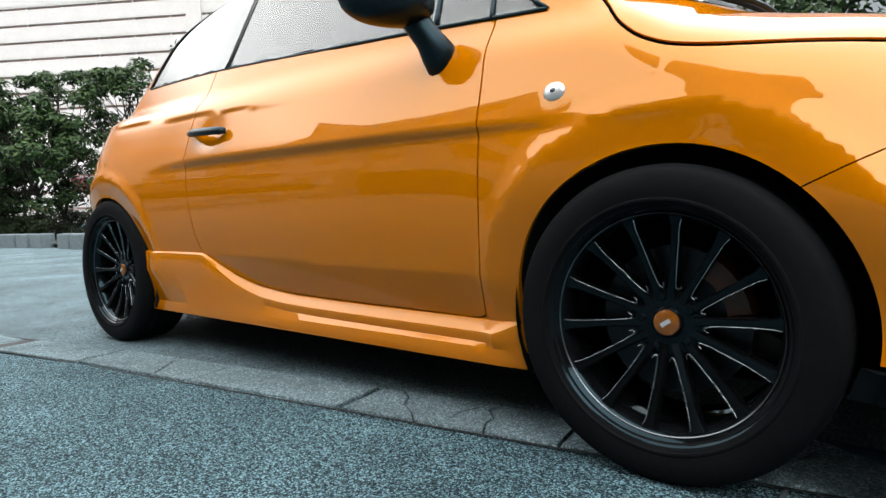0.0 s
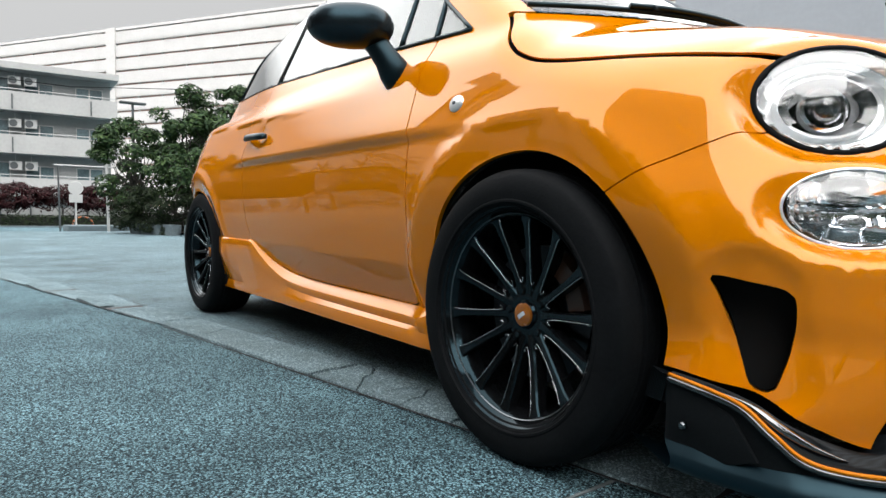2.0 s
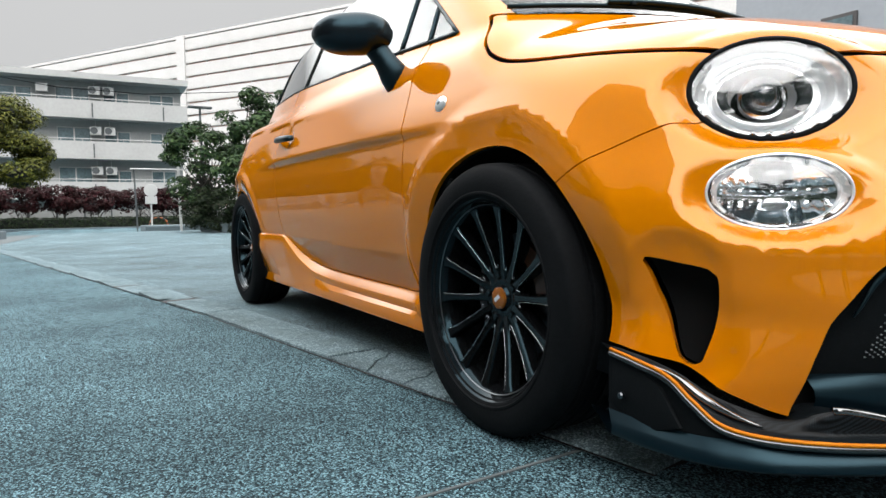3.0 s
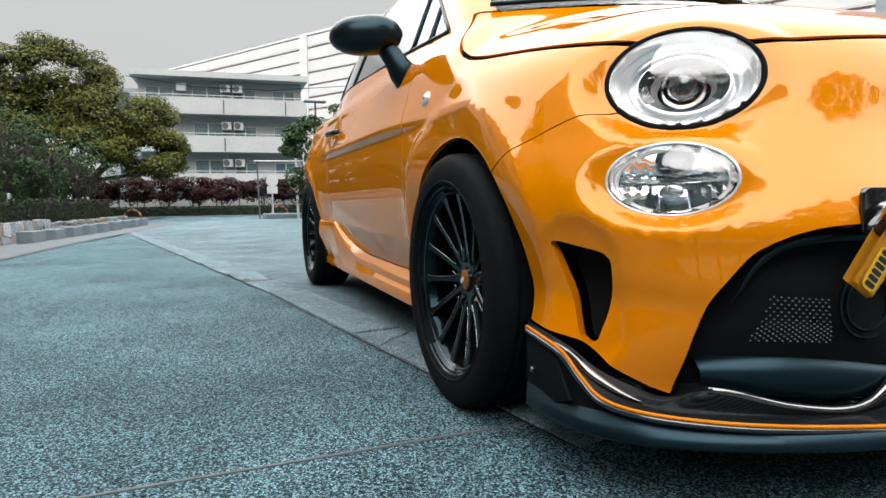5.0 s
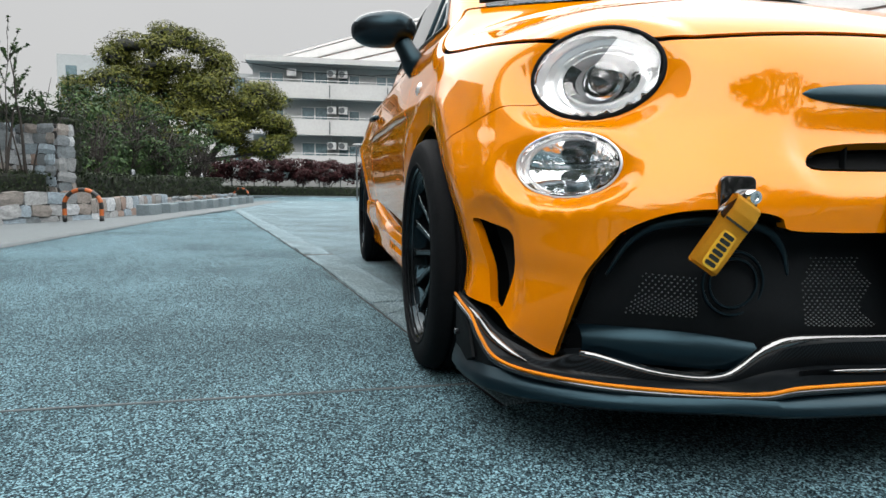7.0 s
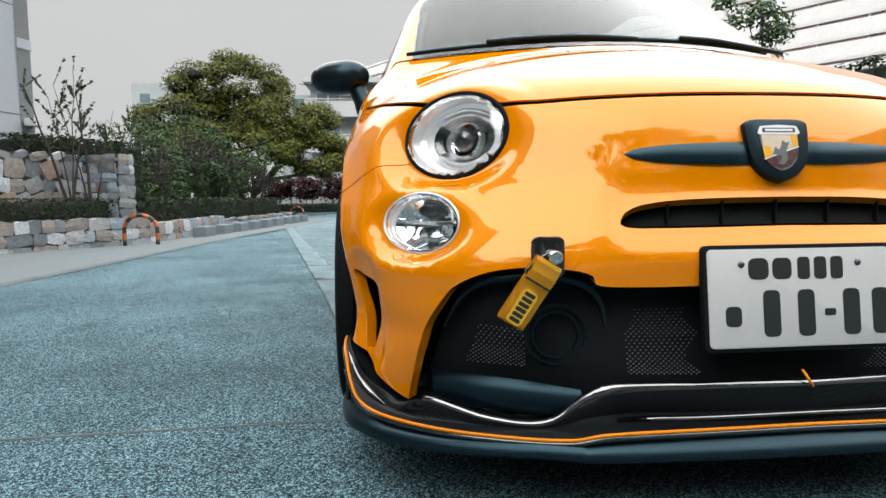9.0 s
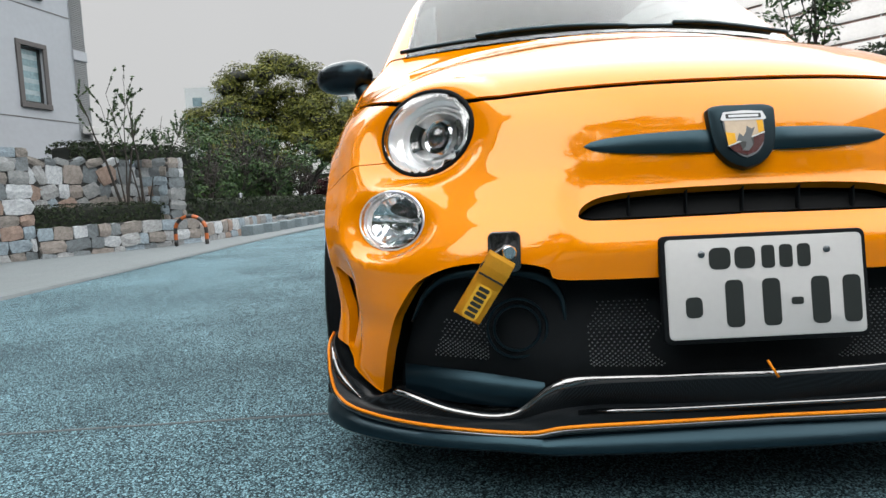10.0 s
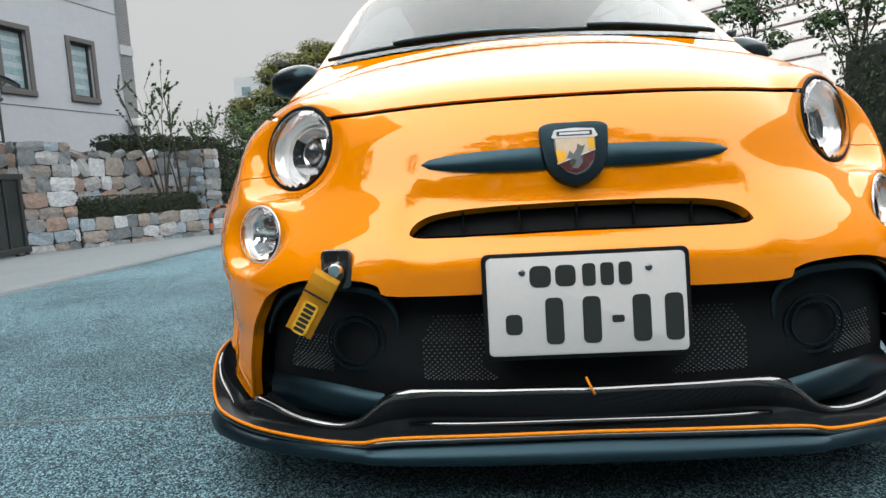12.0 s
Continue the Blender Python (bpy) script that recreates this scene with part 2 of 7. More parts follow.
STONE = material("wall_stone", (0.343, 0.348, 0.353), rough=0.9, vary=0.5, scale=7, bump=0.7, bscale=35)
per_object(STONE, [(0.46, 0.48, 0.48), (0.64, 0.66, 0.66), (0.36, 0.40, 0.42), (0.58, 0.42, 0.34), (0.52, 0.64, 0.72), (0.44, 0.40, 0.36), (0.28, 0.32, 0.34), (0.92, 0.97, 1.0), (0.52, 0.46, 0.41)])
MORTAR = material("mortar", (0.0193, 0.02, 0.0193), rough=0.95, vary=0.3, scale=10, bump=0.5, bscale=50)
PAVER = material("pale_paving", (0.0832, 0.0988, 0.104), rough=0.9, vary=0.2, scale=4, bump=0.3, bscale=50)
RENDERW = material("grey_render_wall", (0.268, 0.287, 0.312), rough=0.85, vary=0.06, scale=0.8, bump=0.15, bscale=30)
WHITEW = material("white_balcony_wall", (0.52, 0.491, 0.474), rough=0.8, vary=0.08, scale=0.3)
LOUVRE = material("pale_louvre", (0.115, 0.125, 0.129), rough=0.6, vary=0.12, scale=3)
RECESS = material("recess_wall", (0.524, 0.345, 0.29), rough=0.9, vary=0.2, scale=0.4)
GREYW = material("apartment_wall", (0.257, 0.268, 0.268), rough=0.85, vary=0.1, scale=0.5)
PARAPET = material("apartment_parapet", (0.346, 0.343, 0.335), rough=0.8, vary=0.1, scale=0.6)
TRIM = material("brown_grey_trim", (0.0539, 0.0501, 0.0501), rough=0.6, vary=0.1, scale=5)
PANE_PALE = material("curtained_pane", (0.15, 0.225, 0.25), rough=0.06, spec=0.6, vary=0.35, scale=1.6)
BLIND = material("blind_cloth", (0.24, 0.30, 0.32), rough=0.25, vary=0.25, scale=5)
PANE = material("window_pane", (0.1, 0.145, 0.16), rough=0.06, spec=0.6, vary=0.4, scale=0.9)
WHITEPAINT = material("white_paint", (0.4, 0.4, 0.395), rough=0.5, vary=0.06, scale=8)
GREYMETAL = material("grey_metal", (0.0616, 0.0693, 0.0732), rough=0.45, vary=0.1, scale=10)
GATE = material("gate_metal", (0.00847, 0.0104, 0.0108), rough=0.5, vary=0.2, scale=6)
GATEPANE = material("gate_panel", (0.01, 0.0131, 0.0135), rough=0.2, vary=0.15, scale=3)
LAMPO = material("barrier_orange", (0.289, 0.0655, 0.0077), rough=0.5, vary=0.1, scale=10)
LAMPB = material("barrier_black", (0.0077, 0.0077, 0.0077), rough=0.5)


def foliage(name, cols):
    m = material(name, cols[0], rough=0.6, spec=0.15)
    n, l = m.node_tree.nodes, m.node_tree.links
    g = n.new("ShaderNodeNewGeometry")
    r = n.new("ShaderNodeValToRGB")
    while len(r.color_ramp.elements) < len(cols):
        r.color_ramp.elements.new(0.5)
    for i, c in enumerate(cols):
        r.color_ramp.elements[i].position = i / (len(cols) - 1)
        r.color_ramp.elements[i].color = (*c, 1)
    l.new(g.outputs["Random Per Island"], r.inputs[0])
    b = n["Principled BSDF"]
    l.new(r.outputs[0], b.inputs["Base Color"])
    return m


LEAF_BIG = foliage("evergreen_leaf", [(0.0205, 0.0287, 0.00615), (0.0512, 0.0588, 0.0109), (0.122, 0.124, 0.0175), (0.034, 0.046, 0.0082)])
LEAF_MID = foliage("shrub_leaf", [(0.0108, 0.027, 0.0108), (0.0252, 0.0539, 0.018), (0.0521, 0.0881, 0.027)])
LEAF_RED = foliage("red_leaf", [(0.0122, 0.00333, 0.00388), (0.0361, 0.00499, 0.00721), (0.00888, 0.00499, 0.00388)])
LEAF_HEDGE = foliage("hedge_leaf", [(0.00533, 0.0113, 0.00533), (0.0113, 0.0206, 0.00799), (0.0226, 0.0333, 0.012)])
FLOWER = foliage("pink_flower", [(0.194, 0.0333, 0.0555), (0.277, 0.0666, 0.0888)])

# ---- mesh tools ----
def mesh_object(name, verts, faces, mat=None, parent=None, label="", normals=None, smooth=True):
    me = bpy.data.meshes.new(name)
    me.from_pydata([tuple(v) for v in verts], [], [tuple(int(i) for i in f) for f in faces])
    me.polygons.foreach_set("use_smooth", [smooth] * len(me.polygons))
    if normals is not None:
        me.normals_split_custom_set_from_vertices([tuple(v) for v in normals])
    if mat:
        me.materials.append(mat)
    ob = new(name, me)
    ob.parent = parent
    if label:
        tagged(ob, label)
    return ob


def part(name, bm, mat, parent=None, label="", smooth=None):
    """Links a bmesh as one mesh object; smooth: the angle below which edges are shaded smooth."""
    if smooth:
        for e in bm.edges:
            e.smooth = len(e.link_faces) == 2 and e.calc_face_angle(0) < radians(smooth)
        for f in bm.faces:
            f.smooth = True
    me = bpy.data.meshes.new(name)
    bm.normal_update()
    bm.to_mesh(me)
    bm.free()
    if mat:
        me.materials.append(mat)
    ob = new(name, me)
    ob.parent = parent
    if label:
        tagged(ob, label)
    return ob


def thing(name, label, category, group="", kind="", m=None):
    ob = new(name)
    ob.empty_display_size = 0.1
    if m is not None:
        ob.matrix_world = m
    return tagged(ob, label, category, group, kind)


def add_box(bm, centre, size, bevel=0.0, turn=None, segs=2):
    made = bmesh.ops.create_cube(bm, size=1.0)
    vs = made["verts"]
    m = Matrix.Translation(centre) @ (turn.to_4x4() if turn else Matrix()) @ Matrix.Diagonal((*size, 1))
    bmesh.ops.transform(bm, matrix=m, verts=vs)
    if bevel:
        es = list({e for v in vs for e in v.link_edges})
        bmesh.ops.bevel(bm, geom=es, offset=bevel, segments=segs, affect='EDGES', profile=0.5)


def box(centre, size, bevel=0.0, turn=None, segs=2):
    bm = bmesh.new()
    add_box(bm, centre, size, bevel, turn, segs)
    return bm


def add_tube(bm, points, radius, sides=8, caps=True, flat=1.0):
    """A tube along points; radius: a number or one a point."""
    pts = [Vector(p) for p in points]
    rs = radius if isinstance(radius, (list, tuple)) else [radius] * len(pts)
    rings, prev = [], None
    for i, p in enumerate(pts):
        d = (pts[min(i + 1, len(pts) - 1)] - pts[max(i - 1, 0)]).normalized()
        if prev is None:
            a = d.orthogonal().normalized()
        else:
            a = (prev - d * prev.dot(d)).normalized()
        prev = a
        b = d.cross(a)
        rings.append([bm.verts.new(p + rs[i] * (a * math.cos(t) + b * flat * math.sin(t))) for t in [2 * math.pi * k / sides for k in range(sides)]])
    for r0, r1 in zip(rings, rings[1:]):
        for k in range(sides):
            bm.faces.new((r0[k], r0[(k + 1) % sides], r1[(k + 1) % sides], r1[k]))
    if caps:
        bm.faces.new(rings[0][::-1])
        bm.faces.new(rings[-1])


def tube(points, radius, sides=8, caps=True, flat=1.0):
    bm = bmesh.new()
    add_tube(bm, points, radius, sides, caps, flat)
    return bm


def lathe(profile, steps=48, closed=False, axis='Y'):
    """Turns (r, h) round the axis."""
    bm = bmesh.new()
    rings = []
    for k in range(steps):
        t = 2 * math.pi * k / steps
        c, s = math.cos(t), math.sin(t)
        rings.append([bm.verts.new((r * c, h, r * s) if axis == 'Y' else (r * c, r * s, h) if axis == 'Z' else (h, r * c, r * s)) for r, h in profile])
    n = len(profile)
    for k in range(steps):
        a, b = rings[k], rings[(k + 1) % steps]
        for i in range(n if closed else n - 1):
            j = (i + 1) % n
            try:
                bm.faces.new((a[i], a[j], b[j], b[i]))
            except ValueError:
                pass
    bmesh.ops.remove_doubles(bm, verts=bm.verts, dist=1e-6)
    bmesh.ops.recalc_face_normals(bm, faces=bm.faces)
    return bm


def solid(outline, depth, bevel=0.0):
    """A plate from a 2D outline in the xy plane, depth along z."""
    bm = bmesh.new()
    f = bm.faces.new([bm.verts.new((x, y, 0)) for x, y in outline])
    r = bmesh.ops.extrude_face_region(bm, geom=[f])
    bmesh.ops.translate(bm, vec=(0, 0, depth), verts=[g for g in r["geom"] if isinstance(g, bmesh.types.BMVert)])
    bmesh.ops.recalc_face_normals(bm, faces=bm.faces)
    if bevel:
        top = [e for e in bm.edges if all(abs(v.co.z - depth) < 1e-6 for v in e.verts)]
        bmesh.ops.bevel(bm, geom=top, offset=bevel, segments=2, affect='EDGES', profile=0.5)
    return bm


def curve_1d(xs, ys):
    """A smooth function through (xs, ys), held at its ends."""
    xs, ys = np.array(xs, float), np.array(ys, float)
    d = np.diff(ys) / np.diff(xs)
    s = np.zeros(len(xs))
    s[0], s[-1] = d[0], d[-1]
    for i in range(1, len(xs) - 1):
        s[i] = 0 if d[i - 1] * d[i] <= 0 else 2 * d[i - 1] * d[i] / (d[i - 1] + d[i])

    def at(x):
        x = np.clip(np.asarray(x, float), xs[0], xs[-1])
        i = np.clip(np.searchsorted(xs, x) - 1, 0, len(xs) - 2)
        h = xs[i + 1] - xs[i]
        t = (x - xs[i]) / h
        return ((2 * t**3 - 3 * t**2 + 1) * ys[i] + (t**3 - 2 * t**2 + t) * h * s[i] + (3 * t**2 - 2 * t**3) * ys[i + 1] + (t**3 - t**2) * h * s[i + 1])
    return at


def curve_2d(points, per=8, closed=False):
    """A Catmull-Rom line through the points."""
    p = [Vector(v) for v in points]
    out = []
    n = len(p)
    for i in range(n if closed else n - 1):
        a, b, c, d = (p[(i + k) % n] if closed else p[max(0, min(n - 1, i + k))] for k in (-1, 0, 1, 2))
        for j in range(per):
            t = j / per
            out.append(0.5 * ((2 * b) + (c - a) * t + (2 * a - 5 * b + 4 * c - d) * t * t + (3 * b - a - 3 * c + d) * t**3))
    if not closed:
        out.append(p[-1])
    return out


def poly_sdf(points):
    """The signed distance to a closed outline, less than 0 inside."""
    q = np.array([tuple(p)[:2] for p in points], float)

    def at(u, v):
        u, v = np.asarray(u, float), np.asarray(v, float)
        best = np.full(u.shape, 1e9)
        sign = np.ones(u.shape)
        n = len(q)
        for i in range(n):
            a, b = q[i], q[(i + 1) % n]
            e = b - a
            wu, wv = u - a[0], v - a[1]
            t = np.clip((wu * e[0] + wv * e[1]) / (e @ e + 1e-12), 0, 1)
            best = np.minimum(best, (wu - t * e[0])**2 + (wv - t * e[1])**2)
            crosses = ((a[1] <= v) & (b[1] > v)) | ((a[1] > v) & (b[1] <= v))
            with np.errstate(divide="ignore", invalid="ignore"):
                xi = a[0] + (v - a[1]) / (b[1] - a[1] + 1e-15) * e[0]
            sign = np.where(crosses & (u < xi), -sign, sign)
        return sign * np.sqrt(best)
    return at


def smax(a, b, k):
    h = np.maximum(k - np.abs(a - b), 0)
    return np.maximum(a, b) + h * h / (4 * k)


def smin(a, b, k):
    return -smax(-a, -b, k)


def bell(x, c, w, p=2):
    return np.exp(-np.abs((x - c) / w)**p)


def step(a, b, x):
    t = np.clip((x - a) / (b - a), 0, 1)
    return t * t * (3 - 2 * t)


def gradient(f, p, e=6e-4):
    g = np.zeros_like(p)
    for k in range(3):
        d = np.zeros(3)
        d[k] = e
        g[:, k] = (f(*(p + d).T) - f(*(p - d).T)) / (2 * e)
    return g


def settle(f, p, rounds=4):
    """Moves points onto the surface f = 0."""
    for _ in range(rounds):
        g = gradient(f, p)
        move = f(*p.T)[:, None] * g / ((g * g).sum(1)[:, None] + 1e-9)
        far = np.linalg.norm(move, axis=1)[:, None]
        p = p - move * np.minimum(1, 0.03 / (far + 1e-9))
    return p


def surface(f, lo, hi, cell):
    """A mesh of f = 0 by surface nets, laid onto the surface: vertices and triangles."""
    axes = [np.arange(a, b + cell, cell) for a, b in zip(lo, hi)]
    shape = [len(a) for a in axes]
    v = np.empty(shape, np.float32)
    for i, x in enumerate(axes[0]):
        yy, zz = np.meshgrid(axes[1], axes[2], indexing="ij")
        v[i] = f(np.full(yy.shape, x), yy, zz)
    neg = v < 0
    corner = sum(neg[dx:shape[0] - 1 + dx, dy:shape[1] - 1 + dy, dz:shape[2] - 1 + dz].astype(np.int8) for dx in (0, 1) for dy in (0, 1) for dz in (0, 1))
    active = (corner > 0) & (corner < 8)
    ids = np.full(active.shape, -1, np.int64)
    where = np.argwhere(active)
    ids[active] = np.arange(len(where))
    acc, count = np.zeros((len(where), 3)), np.zeros(len(where))
    i, j, k = where.T
    quads = []
    for ax in range(3):
        o = [0, 0, 0]
        o[ax] = 1
        for p in (0, 1):
            for q in (0, 1):
                s = [0, 0, 0]
                s[(ax + 1) % 3], s[(ax + 2) % 3] = p, q
                a = v[i + s[0], j + s[1], k + s[2]]
                b = v[i + s[0] + o[0], j + s[1] + o[1], k + s[2] + o[2]]
                hit = (a < 0) != (b < 0)
                t = np.where(hit, a / np.where(hit, a - b, 1), 0)
                pt = np.stack([i + s[0] + o[0] * t, j + s[1] + o[1] * t, k + s[2] + o[2] * t], 1)
                acc[hit] += pt[hit]
                count[hit] += 1
        a = neg[tuple(slice(0, shape[d] - o[d]) for d in range(3))]
        b = neg[tuple(slice(o[d], shape[d]) for d in range(3))]
        for flip, m in ((False, a & ~b), (True, ~a & b)):
            e = np.argwhere(m)
            b1, b2 = (ax + 1) % 3, (ax + 2) % 3
            ok = (e[:, b1] > 0) & (e[:, b2] > 0) & (e[:, b1] < shape[b1] - 1) & (e[:, b2] < shape[b2] - 1)
            e = e[ok]
            four = []
            for p, q in ((0, 0), (-1, 0), (-1, -1), (0, -1)):
                c = e.copy()
                c[:, b1] += p
                c[:, b2] += q
                four.append(ids[c[:, 0], c[:, 1], c[:, 2]])
            four = np.stack(four, 1)
            quads.append(four[:, ::-1] if flip else four)
    pts = np.array(lo) + cell * acc / np.maximum(count, 1)[:, None]
    quads = np.concatenate(quads)
    for _ in range(3):                                   # even out the spacing, staying on the surface
        tot, num = np.zeros_like(pts), np.zeros(len(pts))
        for s in range(4):
            np.add.at(tot, quads[:, s], pts[quads[:, (s + 1) % 4]])
            np.add.at(tot, quads[:, s], pts[quads[:, (s + 3) % 4]])
            np.add.at(num, quads[:, s], 2)
        pts = settle(f, 0.5 * pts + 0.5 * tot / np.maximum(num, 1)[:, None], 2)
    pts = settle(f, pts, 2)
    d1 = np.linalg.norm(pts[quads[:, 0]] - pts[quads[:, 2]], axis=1)
    d2 = np.linalg.norm(pts[quads[:, 1]] - pts[quads[:, 3]], axis=1)
    short = (d1 <= d2)[:, None]
    t1 = np.where(short, quads[:, [0, 1, 2]], quads[:, [0, 1, 3]])
    t2 = np.where(short, quads[:, [0, 2, 3]], quads[:, [1, 2, 3]])
    return pts, np.concatenate([t1, t2])


def keep(mesh, g, f):
    """The part of a mesh on the surface f with g(points) <= 0, cut cleanly along g = 0."""
    pts, tris = mesh
    val = g(pts)
    val = np.where(np.abs(val) < 4e-4, 0.0, val)
    inside = val <= 0
    n = inside[tris].sum(1)
    whole = tris[n == 3]
    mixed = tris[(n > 0) & (n < 3)]
    edges = np.concatenate([mixed[:, [0, 1]], mixed[:, [1, 2]], mixed[:, [2, 0]]])
    edges = np.unique(np.sort(edges[inside[edges[:, 0]] != inside[edges[:, 1]]], axis=1), axis=0)
    new_pts = np.zeros((0, 3))
    index = {}
    if len(edges):
        a, b = edges.T
        swap = ~inside[a]
        a, b = np.where(swap, b, a), np.where(swap, a, b)
        lo, hi = np.zeros(len(a)), np.ones(len(a))
        for _ in range(12):
            m = (lo + hi) / 2
            isin = g(pts[a] + (pts[b] - pts[a]) * m[:, None]) <= 0
            lo, hi = np.where(isin, m, lo), np.where(isin, hi, m)
        new_pts = settle(f, pts[a] + (pts[b] - pts[a]) * lo[:, None], 2)
        index = {(int(x), int(y)): len(pts) + i for i, (x, y) in enumerate(edges)}
    extra = []
    for t in mixed:
        out = []
        for s in range(3):
            p, q = int(t[s]), int(t[(s + 1) % 3])
            if inside[p]:
                out.append(p)
            if inside[p] != inside[q]:
                key = (p, q) if p < q else (q, p)
                if not ((inside[p] and val[p] == 0) or (inside[q] and val[q] == 0)):
                    out.append(index[key])
        if len(out) >= 3:
            extra += [(out[0], out[s], out[s + 1]) for s in range(1, len(out) - 1)]
    every = np.concatenate([pts, new_pts]) if len(new_pts) else pts
    faces = np.concatenate([whole, np.array(extra, np.int64).reshape(-1, 3)])
    used, back = np.unique(faces, return_inverse=True)
    return every[used], back.reshape(-1, 3)


def split(mesh, g, f, gap=0.0):
    """Inside and outside of g = 0, with a gap between."""
    return keep(mesh, lambda p: g(p) + gap / 2, f), keep(mesh, lambda p: gap / 2 - g(p), f)


def panel(name, mesh, f, mat, parent, label="", depth=0.012, inward=None):
    """A sheet-metal part from a cut mesh, its edges folded inwards."""
    pts, tris = mesh
    nor = gradient(f, pts)
    nor /= np.linalg.norm(nor, axis=1)[:, None] + 1e-9
    if depth:
        e = np.concatenate([tris[:, [0, 1]], tris[:, [1, 2]], tris[:, [2, 0]]])
        key = np.sort(e, axis=1)
        _, first, num = np.unique(key, axis=0, return_index=True, return_counts=True)
        rim = e[first[num == 1]]
        ring = np.unique(rim)
        place = {int(v): len(pts) + i for i, v in enumerate(ring)}
        place2 = {int(v): len(pts) + len(ring) + i for i, v in enumerate(ring)}
        way = -nor[ring] if inward is None else np.array(inward(pts[ring]))
        folded = pts[ring] + way * depth
        side = np.array([nor[int(v)] for v in ring])
        walls = []
        for a, b in rim:
            a, b = int(a), int(b)
            walls += [(b, a, place[a]), (b, place[a], place[b])]
        pts = np.concatenate([pts, folded])
        nor = np.concatenate([nor, side])
        me_faces = np.concatenate([tris, np.array(walls, np.int64).reshape(-1, 3)])
    else:
        me_faces = tris
    ob = mesh_object(name, pts, me_faces, mat, parent, label)
    me = ob.data
    k = len(tris)
    loops = []
    for poly in me.polygons:
        if poly.index < k:
            loops += [tuple(nor[v]) for v in poly.vertices]
        else:
            loops += [tuple(poly.normal)] * len(poly.vertices)
    me.normals_split_custom_set(loops)
    return ob


def hull_of(mesh, f, offset):
    pts, tris = mesh
    nor = gradient(f, pts)
    nor /= np.linalg.norm(nor, axis=1)[:, None] + 1e-9
    return pts - nor * offset, tris

# ---- the car: x ahead from the front axle, y to its left, z up ----
car = thing("car", "glossy orange small hatchback with black wheels, parked on asphalt", "car")
AXLE_F, AXLE_R, HUB = 0.0, -2.30, 0.295

side_w = curve_1d((0.08, 0.14, 0.20, 0.27, 0.38, 0.50, 0.62, 0.72, 0.80, 0.87, 0.93, 1.00, 1.10), (0.66, 0.70, 0.716, 0.732, 0.757, 0.776, 0.784, 0.776, 0.760, 0.742, 0.722, 0.690, 0.64))
nose_x = curve_1d((0.08, 0.18, 0.25, 0.33, 0.40, 0.46, 0.50, 0.55, 0.60, 0.66, 0.70, 0.76, 0.84, 1.0), (0.77, 0.80, 0.80, 0.785, 0.772, 0.775, 0.766, 0.742, 0.718, 0.704, 0.696, 0.676, 0.64, 0.58))
nose_n = curve_1d((0.1, 0.18, 0.24, 0.30, 0.36, 0.42, 0.48, 0.54, 0.60, 0.72, 0.9), (3.2, 3.2, 3.8, 4.5, 4.8, 4.6, 3.8, 3.1, 2.7, 2.4, 2.3))
tail_x = curve_1d((0.08, 0.2, 0.45, 0.7, 0.9, 1.0), (-2.80, -2.86, -2.88, -2.84, -2.78, -2.72))
hood_z = curve_1d((-3.0, -0.6, -0.2, 0.0, 0.15, 0.30, 0.42, 0.52, 0.60, 0.66, 0.72, 0.80), (1.00, 1.00, 0.992, 0.974, 0.945, 0.908, 0.868, 0.828, 0.792, 0.76, 0.715, 0.64))
crown = curve_1d((-3.0, -0.5, -0.15, 0.0, 0.2, 0.4, 0.6), (0.07, 0.07, 0.075, 0.12, 0.14, 0.14, 0.13))

slot = [(0.0, 0.560), *curve_2d([(0.0, 0.560), (0.14, 0.558), (0.235, 0.551), (0.278, 0.538), (0.295, 0.520), (0.288, 0.511), (0.24, 0.508), (0.0, 0.510)], 5), (-0.1, 0.510), (-0.1, 0.560)]
slot_sdf = poly_sdf(slot)


LAMP_C, LAMP_N, LAMP_U, LAMP_V = Vector((0.486, -0.550, 0.690)), Vector((0.71, -0.68, 0.18)).normalized(), 0.125, 0.085
FOG_C, FOG_N, FOG_U, FOG_V = Vector((0.552, -0.628, 0.515)), Vector((0.65, -0.74, 0.14)).normalized(), 0.100, 0.0565


def seat(f, x, y, z, centre, normal, ru, rv):
    """Flattens the skin into the plane of a lamp, fading out round it."""
    side = Vector((0, 0, 1)).cross(normal).normalized()
    up = normal.cross(side)
    q = (x - centre.x, -np.abs(y) - centre.y, z - centre.z)
    u, v, d = (q[0] * w.x + q[1] * w.y + q[2] * w.z for w in (side, up, normal))
    k = step(1.62, 1.03, np.hypot(u / ru, v / rv)) * step(0.16, 0.10, np.abs(d))
    return f * (1 - k) + 0.9 * d * k


def hollow(x, y, z):
    """How far the nose sinks in towards the slot."""
    d = np.hypot(np.maximum(np.abs(y) - 0.262, 0), z - 0.535) - 0.026
    out = np.where(x > 0.45, 0.011 * step(0.050, 0.0, d), 0.0)
    k = np.clip(((x - 0.455) * 0.035 + (z - 0.385) * -0.125) / 0.01685, 0, 1)      # and towards the duct in the corner
    d = np.hypot(x - 0.455 - 0.035 * k, z - 0.385 + 0.125 * k) - 0.045 + 0.018 * k
    return out + np.where(np.abs(y) > 0.55, 0.009 * step(0.034, 0.0, d), 0.0)


